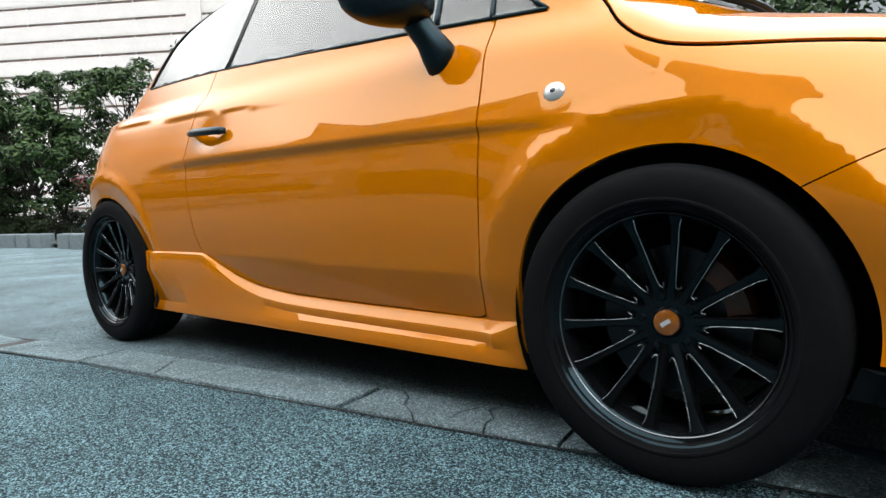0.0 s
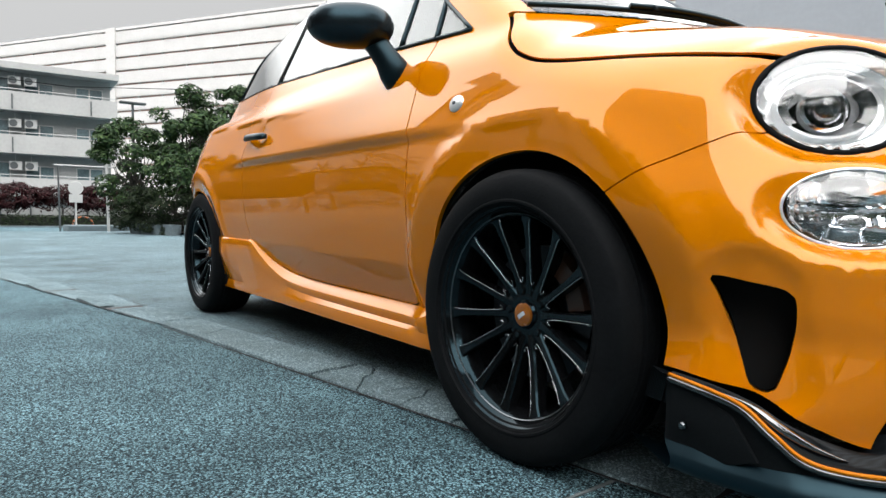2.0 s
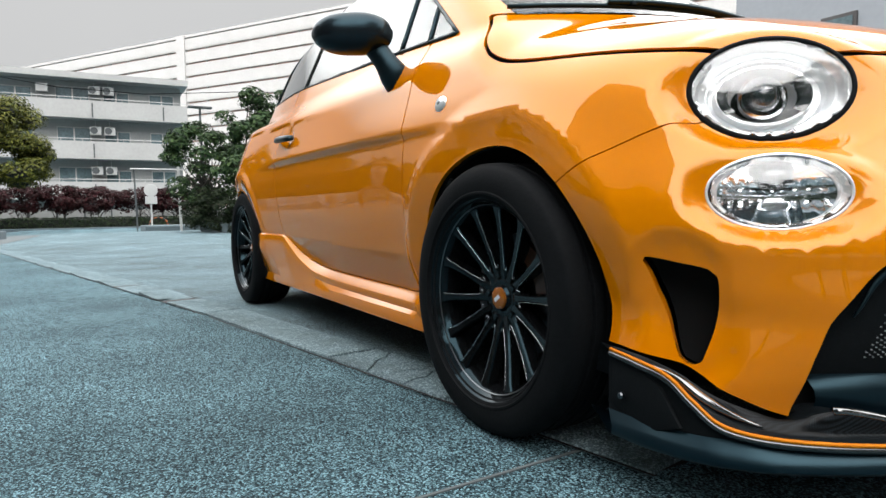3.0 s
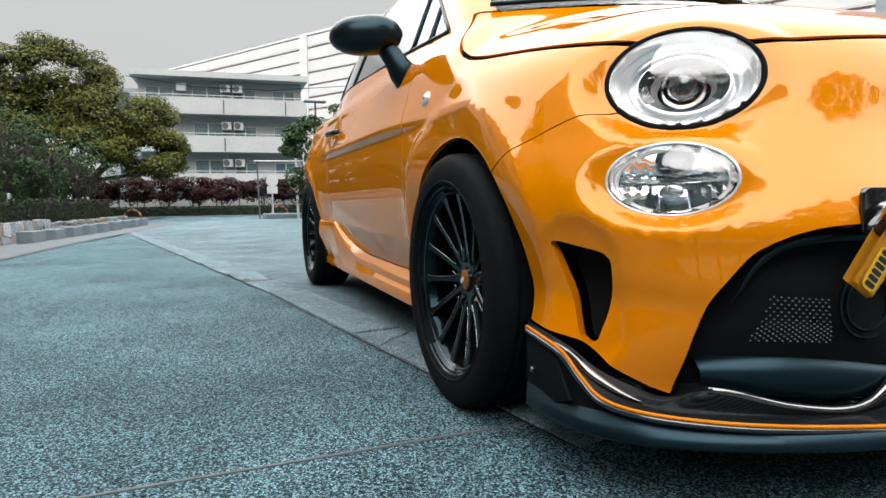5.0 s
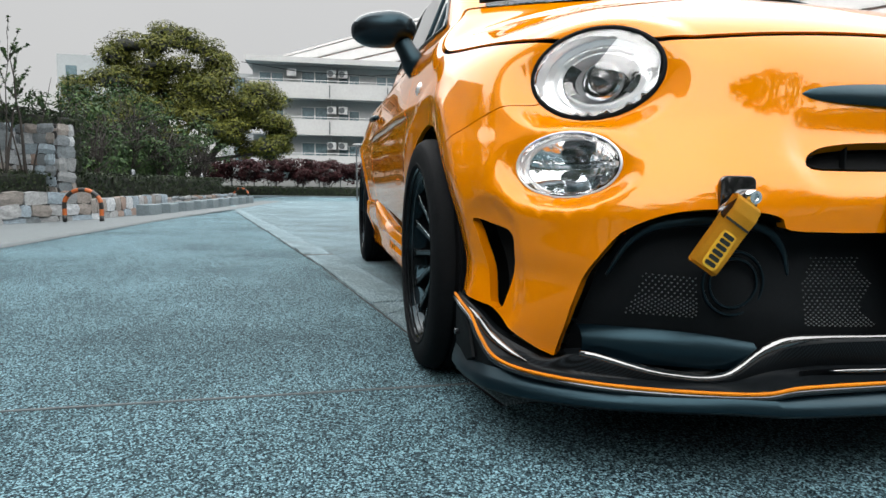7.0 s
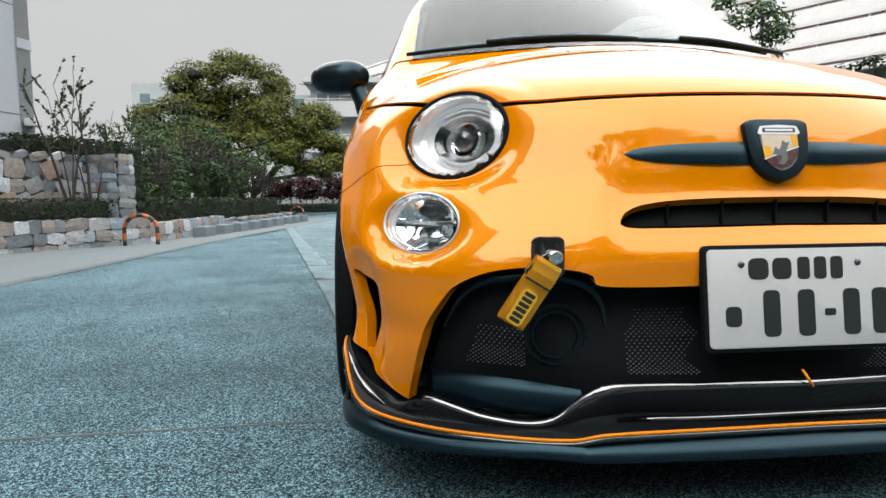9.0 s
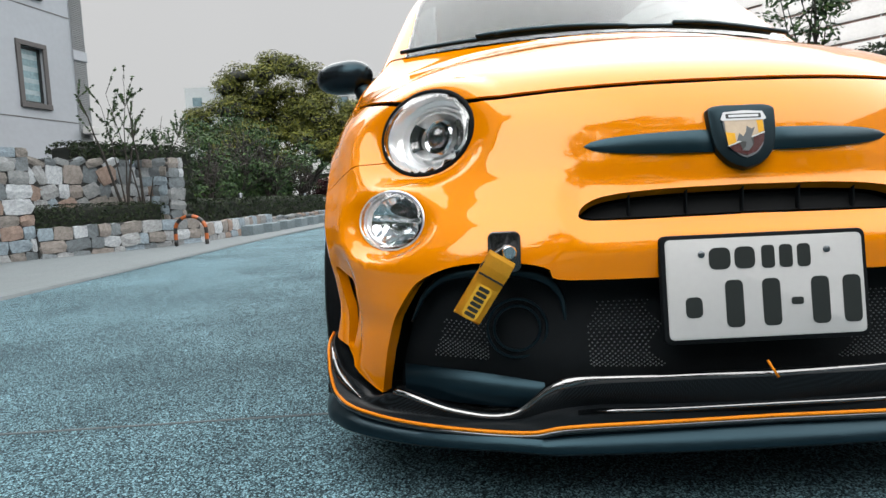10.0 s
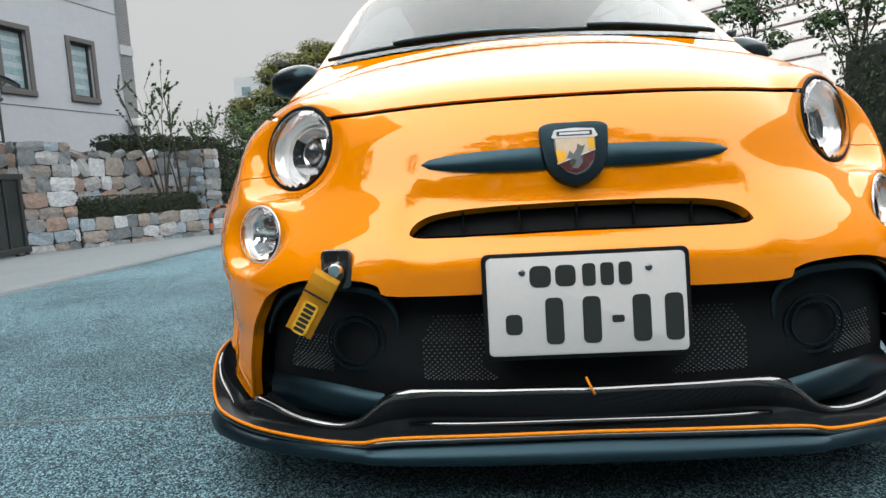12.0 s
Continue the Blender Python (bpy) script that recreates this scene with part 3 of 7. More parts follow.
def body_field(x, y, z):
    a = np.abs(y)
    w = side_w(z)
    w = w + 0.034 * bell(x, 0.10, 0.46, 4) * step(0.72, 0.50, z) * step(0.08, 0.2, z)
    w = w + 0.022 * bell(x, -2.35, 0.50, 4) * step(0.95, 0.6, z)
    for axle, far in ((AXLE_F, 0.425), (AXLE_R, 0.40)):             # raised flares round the wheels
        r = np.hypot(x - axle, z - HUB)
        w = w + (0.010 * step(far + 0.034, far - 0.034, r) - 0.024 * np.clip((far - 0.012 - r) / 0.08, 0, 1)) * step(0.12, 0.25, z)
    zc = 0.868 - 0.035 * (x + 1.6)
    w = w + 0.009 * step(zc - 0.014, zc, z) * step(zc + 0.09, zc + 0.005, z) * step(-1.05, -1.55, x)      # shoulder crease
    w = w - 0.20 * np.clip(0.357 - 0.0137 * x - z, 0, 0.14) * step(-0.30, -0.44, x) * step(-1.76, -1.62, x)      # door tucked in below a straight crease
    w = w + 0.075 * step(0.34, 0.15, z) * bell(x, 0.50, 0.30)
    w = w - 0.026 * np.exp(-((x + 1.515) / 0.055)**2 - ((z - 0.788) / 0.040)**2)      # cup behind the door handle
    u = np.maximum(0, (x - (nose_x(z) - 0.60)) / 0.60)
    v = np.maximum(0, (tail_x(z) + 0.58 - x) / 0.58)
    n = np.where(x > -0.6, nose_n(z), 3.0)
    h = 0.27 * ((a / w)**n + u * u + v * v - 1)
    t = hood_z(x) - crown(x) * (a / 0.70)**2.4
    t = t + 0.012 * bell(a, 0.52, 0.13) * bell(x, 0.40, 0.20)      # the lids over the headlights
    f = smax(h, z - t, 0.075)
    f = f + 0.020 * np.exp(-((x - 0.52)**2 + (a - 0.52)**2 + (z - 0.655)**2) / 0.15**2)      # sockets of the headlights
    f = f + 0.010 * np.exp(-((x - 0.56)**2 + (a - 0.63)**2 + (z - 0.50)**2) / 0.10**2)      # and of the lower lamps
    f = seat(f, x, y, z, LAMP_C, LAMP_N, LAMP_U, LAMP_V)
    f = seat(f, x, y, z, FOG_C, FOG_N, FOG_U, FOG_V)
    f = f + hollow(x, y, z)
    return smax(f, 0.125 - z, 0.02)


def cabin_field(x, y, z):
    a = np.abs(y)
    wide = 0.697 - (z - 0.95) * 0.40 - 0.065 * np.maximum(0, (-1.5 - x) / 0.76)**1.6 - 0.05 * np.maximum(0, x + 0.75)**1.5
    roof = 1.478 - 0.055 * np.abs((x + 1.25) / 0.7)**2.2 - 0.16 * (a / 0.6)**2.4
    screen = x - (0.03 - 0.55 * a**2 - 1.50 * (z - 0.985))
    hatch = (-2.74 + 1.15 * np.maximum(0, z - 0.9) + 0.35 * a**2) - x
    f = smax(a - wide, z - roof, 0.07)
    f = smax(f, screen * 0.55, 0.035)
    f = smax(f, hatch * 0.7, 0.10)
    return smax(f, 0.70 - z, 0.02)


def car_field(x, y, z):
    return smin(body_field(x, y, z), cabin_field(x, y, z), 0.03)


skin = surface(car_field, (-2.98, -0.90, 0.08), (0.90, 0.90, 1.54), 0.0165)


def xz(outline):
    d = poly_sdf(outline)
    return lambda p: d(p[:, 0], p[:, 2])


def yz(outline):
    d = poly_sdf(outline)
    return lambda p: d(np.abs(p[:, 1]), p[:, 2])


# outlines of openings and seams
def arch(axle, r):
    return lambda p: np.where(np.abs(p[:, 1]) > 0.4, np.hypot(p[:, 0] - axle, p[:, 2] - HUB) - r, 1.0)


intake = curve_2d([(0.0, 0.412), (0.318, 0.412), (0.345, 0.427), (0.38, 0.440), (0.46, 0.445), (0.525, 0.435), (0.57, 0.413), (0.592, 0.391), (0.622, 0.339), (0.638, 0.285), (0.648, 0.232), (0.657, 0.176)], 4)
intake = [(-0.1, 0.412), *intake, (0.66, 0.05), (-0.1, 0.05)]
intake_sdf = poly_sdf(intake)
duct = curve_2d([(0.408, 0.412), (0.455, 0.405), (0.500, 0.394), (0.511, 0.370), (0.506, 0.315), (0.496, 0.262), (0.489, 0.246), (0.474, 0.244), (0.460, 0.254), (0.448, 0.285), (0.432, 0.335), (0.416, 0.385)], 4, True)


def disc_cut(centre, normal, ru, rv, tilt=0.0):
    """The signed distance, about, to an upright ellipse round centre as seen along normal, on both sides of the car."""
    side = Vector((0, 0, 1)).cross(normal).normalized()
    up = normal.cross(side)
    side, up = side * math.cos(tilt) + up * math.sin(tilt), up * math.cos(tilt) - side * math.sin(tilt)

    def at(p):
        q = p.copy()
        q[:, 1] = -np.abs(q[:, 1])
        q = q - np.array(centre)
        u, v, d = q @ np.array(side), q @ np.array(up), q @ np.array(normal)
        return np.where(np.abs(d) < 0.16, (np.hypot(u / ru, v / rv) - 1) * min(ru, rv), 0.5)
    return at


lamp_cut = disc_cut(LAMP_C, LAMP_N, LAMP_U, LAMP_V)
fog_cut = disc_cut(FOG_C, FOG_N, FOG_U, FOG_V)
belt = curve_1d((-2.9, -2.26, -1.55, -0.28, 0.2), (1.07, 1.053, 1.021, 0.947, 0.93))
dlo_sdf = poly_sdf([*curve_2d([(-0.285, 0.950), (-0.9, 0.985), (-1.554, 1.023), (-2.262, 1.056)], 4), *curve_2d([(-2.262, 1.056), (-2.20, 1.15), (-2.08, 1.27), (-1.90, 1.345), (-1.6, 1.385), (-1.2, 1.39), (-0.93, 1.36), (-0.6, 1.175), (-0.285, 0.950)], 5)])
windows = lambda p: np.where((np.abs(p[:, 1]) > 0.42), dlo_sdf(p[:, 0], p[:, 2]), 1.0)


def screen_cut(p):
    x, a, z = p[:, 0], np.abs(p[:, 1]), p[:, 2]
    edge = a - (0.595 - 0.20 * np.maximum(0, z - 0.985))
    low = 0.985 - 0.02 * a - z
    on = np.abs(x - (0.03 - 0.55 * a**2 - 1.50 * (z - 0.985)))
    return np.where(on < 0.09, np.maximum(np.maximum(edge, low), z - 1.375), 0.5)


hood_line = curve_1d((-0.30, -0.152, -0.10, -0.05, 0.009, 0.08, 0.2, 0.38, 0.52, 0.60, 0.70), (1.10, 0.935, 0.873, 0.835, 0.812, 0.800, 0.790, 0.768, 0.742, 0.745, 0.757))


def hood_cut(p):
    x, a, z = p[:, 0], np.abs(p[:, 1]), p[:, 2]
    back = (0.045 - 0.55 * a**2) - x
    return np.maximum(np.maximum(hood_line(x) - z, back), -0.32 - x)


def seam_bumper(p):
    """Front bumper: ahead of the wheel, below the slanting seam, and the whole nose below the bonnet."""
    x, z = p[:, 0], p[:, 2]
    line = 0.539 + (x - 0.224) * 0.50
    return np.maximum(0.05 - x, np.where(x < 0.46, z - line, (z - line) * 0.7 + (0.46 - x) * 1.5))


door_sdf = poly_sdf([*curve_2d([(-0.425, 1.05), (-0.415, 0.90), (-0.408, 0.75), (-0.410, 0.55), (-0.424, 0.38), (-0.445, 0.262)], 4), *curve_2d([(-0.47, 0.252), (-0.8, 0.256), (-1.15, 0.262), (-1.32, 0.275), (-1.45, 0.305), (-1.54, 0.345), (-1.625, 0.385)], 4), *curve_2d([(-1.650, 0.45), (-1.665, 0.60), (-1.655, 0.80), (-1.625, 1.05)], 4)])
doors = lambda p: np.where(np.abs(p[:, 1]) > 0.35, door_sdf(p[:, 0], p[:, 2]), 1.0)

lip_top = curve_1d((0.05, 0.36, 0.46, 0.53, 0.60, 0.66), (0.262, 0.258, 0.245, 0.208, 0.178, 0.172))
skirt_top = curve_1d((-2.2, -1.63, -1.54, -1.45, -1.32, -1.15, -0.8, -0.45, -0.30), (0.384, 0.383, 0.343, 0.303, 0.272, 0.258, 0.252, 0.250, 0.262))


def under(p):
    """Below the bumper's lower edge, or below the side skirt's upper edge."""
    x, z = p[:, 0], p[:, 2]
    return np.where(x > 0.05, z - lip_top(x), np.where((x < -0.2) & (x > -2.1), z - skirt_top(x) + 0.012, 1.0))


rest = skin
_, rest = split(rest, arch(AXLE_F, 0.333), car_field)
_, rest = split(rest, arch(AXLE_R, 0.303), car_field)
_, rest = split(rest, under, car_field)
intake_m, rest = split(rest, lambda p: np.where(p[:, 0] > 0.3, intake_sdf(np.abs(p[:, 1]), p[:, 2]), 1.0), car_field)
slot_m, rest = split(rest, lambda p: np.where(p[:, 0] > 0.3, slot_sdf(np.abs(p[:, 1]), p[:, 2]), 1.0), car_field)
duct_g = xz(duct)
duct_m, rest = split(rest, lambda p: np.where(np.abs(p[:, 1]) > 0.5, duct_g(p), 1.0), car_field)
lamp_m, rest = split(rest, lamp_cut, car_field)
fog_m, rest = split(rest, fog_cut, car_field)
glass_s, rest = split(rest, windows, car_field)
glass_f, rest = split(rest, screen_cut, car_field)
liner = rest
hood_m, rest = split(rest, hood_cut, car_field, 0.010)
bump_m, rest = split(rest, seam_bumper, car_field, 0.003)
door_m, rest = split(rest, doors, car_field, 0.005)


def half(mesh, s):
    return keep(mesh, lambda p: -s * p[:, 1], car_field)


def shell(name, mesh, f, mat, parent, label="", thick=0.003, lift=None):
    """A pane with two faces, thick metres apart."""
    pts, tris = mesh
    nor = gradient(f, pts)
    nor /= np.linalg.norm(nor, axis=1)[:, None] + 1e-9
    if lift is not None:
        pts = pts + nor * lift(pts)[:, None]
    n = len(pts)
    e = np.concatenate([tris[:, [0, 1]], tris[:, [1, 2]], tris[:, [2, 0]]])
    _, first, num = np.unique(np.sort(e, axis=1), axis=0, return_index=True, return_counts=True)
    rim = e[first[num == 1]]
    walls = [(int(b), int(a), int(a) + n, int(b) + n) for a, b in rim]
    faces = [tuple(t) for t in tris.tolist()] + [tuple(v + n for v in t[::-1]) for t in tris.tolist()] + walls
    return mesh_object(name, np.concatenate([pts, pts - nor * thick]), faces, mat, parent, label)


def on_skin(p, way, reach=0.25, f=car_field):
    """Where the line through p along way meets the skin, from outside."""
    p, way = np.array(p, float), np.array(way, float)
    way = way / np.linalg.norm(way)
    ts = np.linspace(reach, -reach, 80)
    v = f(*(p + ts[:, None] * way).T)
    hit = np.argmax(v <= 0)
    lo, hi = ts[hit], ts[max(hit - 1, 0)]
    for _ in range(20):
        m = (lo + hi) / 2
        lo, hi = (m, hi) if f(*(p + m * way)[:, None])[0] <= 0 else (lo, m)
    return Vector(p + lo * way)


def side_point(x, z, out=0.0, s=-1):
    q = on_skin((x, s * 0.75, z), (0, s, 0), 0.4)
    g = gradient(car_field, np.array([q]))[0]
    return q + Vector(g / np.linalg.norm(g)) * out


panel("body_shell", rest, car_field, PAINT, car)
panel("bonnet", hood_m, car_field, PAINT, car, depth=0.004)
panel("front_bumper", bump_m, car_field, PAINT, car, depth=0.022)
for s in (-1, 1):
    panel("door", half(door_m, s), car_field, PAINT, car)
    shell("side_window", half(glass_s, s), car_field, TINTED, car, "tinted side window reflecting the sky", 0.004)
shell("windscreen", glass_f, car_field, SCREEN, car, "windscreen reflecting the pale sky", 0.004)
lp, lt = hull_of(liner, car_field, 0.024)
mesh_object("inner_shell", lp, lt, DARK, car)

# ---- wheels ----
def tyre_mesh():
    prof = [(0.214, -0.088), (0.226, -0.098), (0.25, -0.1035), (0.272, -0.101), (0.288, -0.092), (0.2955, -0.080)]
    for c in (-0.052, -0.017, 0.017, 0.052):
        prof += [(0.2975, c - 0.006), (0.2905, c - 0.0045), (0.2905, c + 0.0045), (0.2975, c + 0.006)]
    prof += [(0.2955, 0.080), (0.288, 0.092), (0.2845, 0.0955), (0.280, 0.0975), (0.272, 0.101), (0.25, 0.1035), (0.236, 0.1015), (0.234, 0.1030), (0.230, 0.1028), (0.228, 0.0985), (0.226, 0.098), (0.214, 0.088)]
    return lathe(prof, 96)


def spoke_mesh():
    """One slim spoke pointing along +x, dished, with chamfered edges."""
    bm = bmesh.new()
    rows = []
    for r, half_w, h, deep in ((0.038, 0.0115, 0.040, 0.030), (0.060, 0.0088, 0.0435, 0.034), (0.10, 0.0072, 0.050, 0.034), (0.15, 0.0075, 0.060, 0.030), (0.185, 0.0090, 0.069, 0.026), (0.203, 0.0135, 0.0735, 0.024)):
        c = 0.0026
        rows.append([bm.verts.new(v) for v in ((r, h - deep, -half_w), (r, h - c * 1.4, -half_w), (r, h, -half_w + c), (r, h, half_w - c), (r, h - c * 1.4, half_w), (r, h - deep, half_w))])
    for a, b in zip(rows, rows[1:]):
        for i in range(5):
            bm.faces.new((a[i], a[i + 1], b[i + 1], b[i]))
        bm.faces.new((a[5], a[0], b[0], b[5]))
    bm.faces.new(rows[0])
    bm.faces.new(rows[-1][::-1])
    bmesh.ops.recalc_face_normals(bm, faces=bm.faces)
    return bm


def spoke_line():
    """The highlight along one edge of a spoke, made as a bright tube that hooks round at the hub."""
    path = curve_2d([(0.074, 0.0465, 0.0190), (0.067, 0.0455, 0.0150), (0.070, 0.0460, 0.0092), (0.10, 0.0505, 0.0076), (0.15, 0.0605, 0.0079), (0.185, 0.0695, 0.0094), (0.199, 0.0730, 0.0125)], 5)
    return tube(path, 0.00075, 6)


def build_wheel(x, s, turn):
    w = part("wheel", tyre_mesh(), RUBBER, car, "low-profile tyre on a slim-spoked black rim", smooth=35)
    w.location = (x, s * (0.712 if x > -1 else 0.690), HUB)
    w.rotation_euler = (0, 0, math.pi if s < 0 else 0)
    rim = part("rim", lathe([(0.190, -0.088), (0.214, -0.094), (0.218, -0.089), (0.212, -0.080), (0.196, -0.07), (0.193, 0.0), (0.197, 0.060), (0.2045, 0.074), (0.2125, 0.082), (0.2185, 0.0925), (0.2215, 0.0950), (0.2230, 0.0925), (0.2200, 0.0850)], 96), RIM, w, smooth=35)
    # a steel ring drawn in for the highlight on the rim's lip
    part("rim_glint", lathe([(0.2065, 0.0765), (0.2082, 0.0785), (0.2078, 0.0795), (0.2060, 0.0778)], 96, True), STEEL, w, "thin bright ring standing for the rim's highlight")
    hub = part("hub", lathe([(0.0, 0.046), (0.026, 0.046), (0.030, 0.040), (0.048, 0.041), (0.064, 0.037), (0.068, 0.030), (0.062, 0.002)], 48), RIM, w, smooth=35)
    cap = part("centre_cap", lathe([(0.0, 0.0535), (0.018, 0.0525), (0.0235, 0.0500), (0.0245, 0.046)], 32), CAP, w, "orange centre cap", smooth=50)
    mark = part("cap_mark", box((0, 0, 0), (0.02, 0.001, 0.008), 0.0), SILVER, cap, "pale emblem")
    mark.location, mark.rotation_euler = (0, 0.0537, 0), (0, 0.6, 0)
    first = None
    for k in range(14):
        if first is None:
            first = sp = part("spoke", spoke_mesh(), RIM, w, smooth=25)
        else:
            sp = new("spoke", first.data)
            sp.parent = w
        sp.rotation_euler = (0, turn + 2 * math.pi * k / 14, 0)
    first = None
    for k in range(14):
        if first is None:
            first = line = part("spoke_glint", spoke_line(), EDGEGLINT, w, "fine bright tube standing for a spoke's edge highlight", smooth=60)
        else:
            line = new("spoke_glint", first.data)
            line.parent = w
        line.rotation_euler = (0, turn + 2 * math.pi * k / 14, 0)
    first = None
    for k in range(5):
        t = turn + 2 * math.pi * k / 5
        if first is None:
            first = b = part("wheel_bolt", lathe([(0.0, 0.0), (0.006, 0.0), (0.0085, -0.004), (0.0085, -0.014)], 12), RIM, w, "dark wheel bolt", smooth=40)
        else:
            b = new("wheel_bolt", first.data)
            b.parent = w
        b.location = (0.049 * math.cos(t), 0.046, 0.049 * math.sin(t))
    part("brake_disc", lathe([(0.06, 0.004), (0.142, 0.004), (0.142, -0.018), (0.06, -0.018)], 64), DISC, w, "dark steel brake disc", smooth=35)
    bm = bmesh.new()
    arc = [radians(a) for a in range(122, 178, 8)] if s < 0 else [radians(a) for a in range(2, 58, 8)]
    rings = []
    for t in arc:
        rings.append([bm.verts.new((r * math.cos(t), h, r * math.sin(t))) for r, h in ((0.10, 0.012), (0.105, 0.026), (0.145, 0.026), (0.155, 0.014), (0.155, -0.03), (0.10, -0.03))])
    for a, b in zip(rings, rings[1:]):
        for i in range(6):
            bm.faces.new((a[i], a[(i + 1) % 6], b[(i + 1) % 6], b[i]))
    bm.faces.new(rings[0])
    bm.faces.new(rings[-1][::-1])
    bmesh.ops.recalc_face_normals(bm, faces=bm.faces)
    part("brake_caliper", bm, CALIPER, w, "orange brake caliper", smooth=30)
    # the liner of the wheel arch
    r = 0.345 if x > -1 else 0.325
    bm = bmesh.new()
    rows = []
    for k in range(33):
        t = radians(-25 + 230 * k / 32)
        rows.append([bm.verts.new((x + q * math.cos(t), s * yy, HUB + q * math.sin(t))) for q, yy in ((r - 0.006, 0.752), (r, 0.70), (r + 0.005, 0.50), (0.10, 0.49))])
    for a, b in zip(rows, rows[1:]):
        for i in range(3):
            bm.faces.new((a[i], a[i + 1], b[i + 1], b[i]))
    part("arch_liner", bm, DARK, car, "black wheel-arch liner", smooth=50)


for axle, s, turn in ((AXLE_F, -1, 0.10), (AXLE_R, -1, 0.05), (AXLE_F, 1, 0.2), (AXLE_R, 1, 0.0)):
    build_wheel(axle, s, turn)
part("floor_pan", box((-1.12, 0, 0.18), (1.75, 1.36, 0.06), 0.02), DARK, car, "dark underbody")
part("engine_undertray", box((0.17, 0, 0.165), (0.86, 1.02, 0.06), 0.02), DARK, car, "dark tray under the engine")
part("rear_undertray", box((-2.35, 0, 0.19), (0.76, 1.02, 0.08), 0.02), DARK, car, "dark rear underbody")
for yy in (-0.42, 0.42):
    part("axle_beam", tube([(-2.3, yy, 0.28), (-2.3, yy * 1.5, 0.29)], 0.035, 10), DARK, car)

# ---- the nose of the car ----
def frame_of(normal):
    side = Vector((0, 0, 1)).cross(normal).normalized()
    return side, normal.cross(side)


def oriented(centre, normal):
    """A pose whose y axis points along normal and whose z axis points up."""
    side, up = frame_of(normal)
    return Matrix(((-side.x, normal.x, up.x, centre[0]), (-side.y, normal.y, up.y, centre[1]), (-side.z, normal.z, up.z, centre[2]), (0, 0, 0, 1)))


def mirrored(p, s):
    return Vector((p[0], p[1] * (1 if s < 0 else -1), p[2]))


def ring_line(c, n, ru, rv, steps=48, out=0.0):
    side, up = frame_of(n)
    return [on_skin(c + side * ru * math.cos(t) + up * rv * math.sin(t), n, 0.2) + n * out for t in [2 * math.pi * k / steps for k in range(steps)]]


def loop_tube(points, radius, sides=8, flat=1.0):
    bm = bmesh.new()
    n = len(points)
    pts = [Vector(p) for p in points]
    rings = []
    for i, p in enumerate(pts):
        d = (pts[(i + 1) % n] - pts[i - 1]).normalized()
        mid = sum(pts, Vector()) / n
        a = (p - mid)
        a = (a - d * a.dot(d)).normalized()
        b = d.cross(a)
        rings.append([bm.verts.new(p + radius * (a * math.cos(t) + b * flat * math.sin(t))) for t in [2 * math.pi * k / sides for k in range(sides)]])
    for i in range(n):
        r0, r1 = rings[i], rings[(i + 1) % n]
        for k in range(sides):
            bm.faces.new((r0[k], r0[(k + 1) % sides], r1[(k + 1) % sides], r1[k]))
    bmesh.ops.recalc_face_normals(bm, faces=bm.faces)
    return bm


def fluted_bowl(radius):
    """A dished reflector whose sides are cut into upright flutes, with a plain shelf across the middle."""
    bm = bmesh.new()
    grid = []
    for i in range(1, 17):
        r = radius * i / 16
        ring = []
        for j in range(96):
            t = 2 * math.pi * j / 96
            x, z = r * math.cos(t), r * math.sin(t)
            deep = -0.036 + 0.032 * (i / 16)**2
            flute = 0.0022 * abs(math.sin(x * 330)) * min(1, max(0, (abs(x) - 0.010) / 0.012))
            shelf = 0.007 * math.exp(-((z - 0.008) / 0.0035)**2) * (1 - (i / 16)**4)
            ring.append(bm.verts.new((x, deep + flute + shelf, z)))
        grid.append(ring)
    mid = bm.verts.new((0, -0.036, 0))
    for j in range(96):
        bm.faces.new((mid, grid[0][j], grid[0][(j + 1) % 96]))
    for a, b in zip(grid, grid[1:]):
        for j in range(96):
            bm.faces.new((a[j], b[j], b[(j + 1) % 96], a[(j + 1) % 96]))
    bmesh.ops.recalc_face_normals(bm, faces=bm.faces)
    return bm


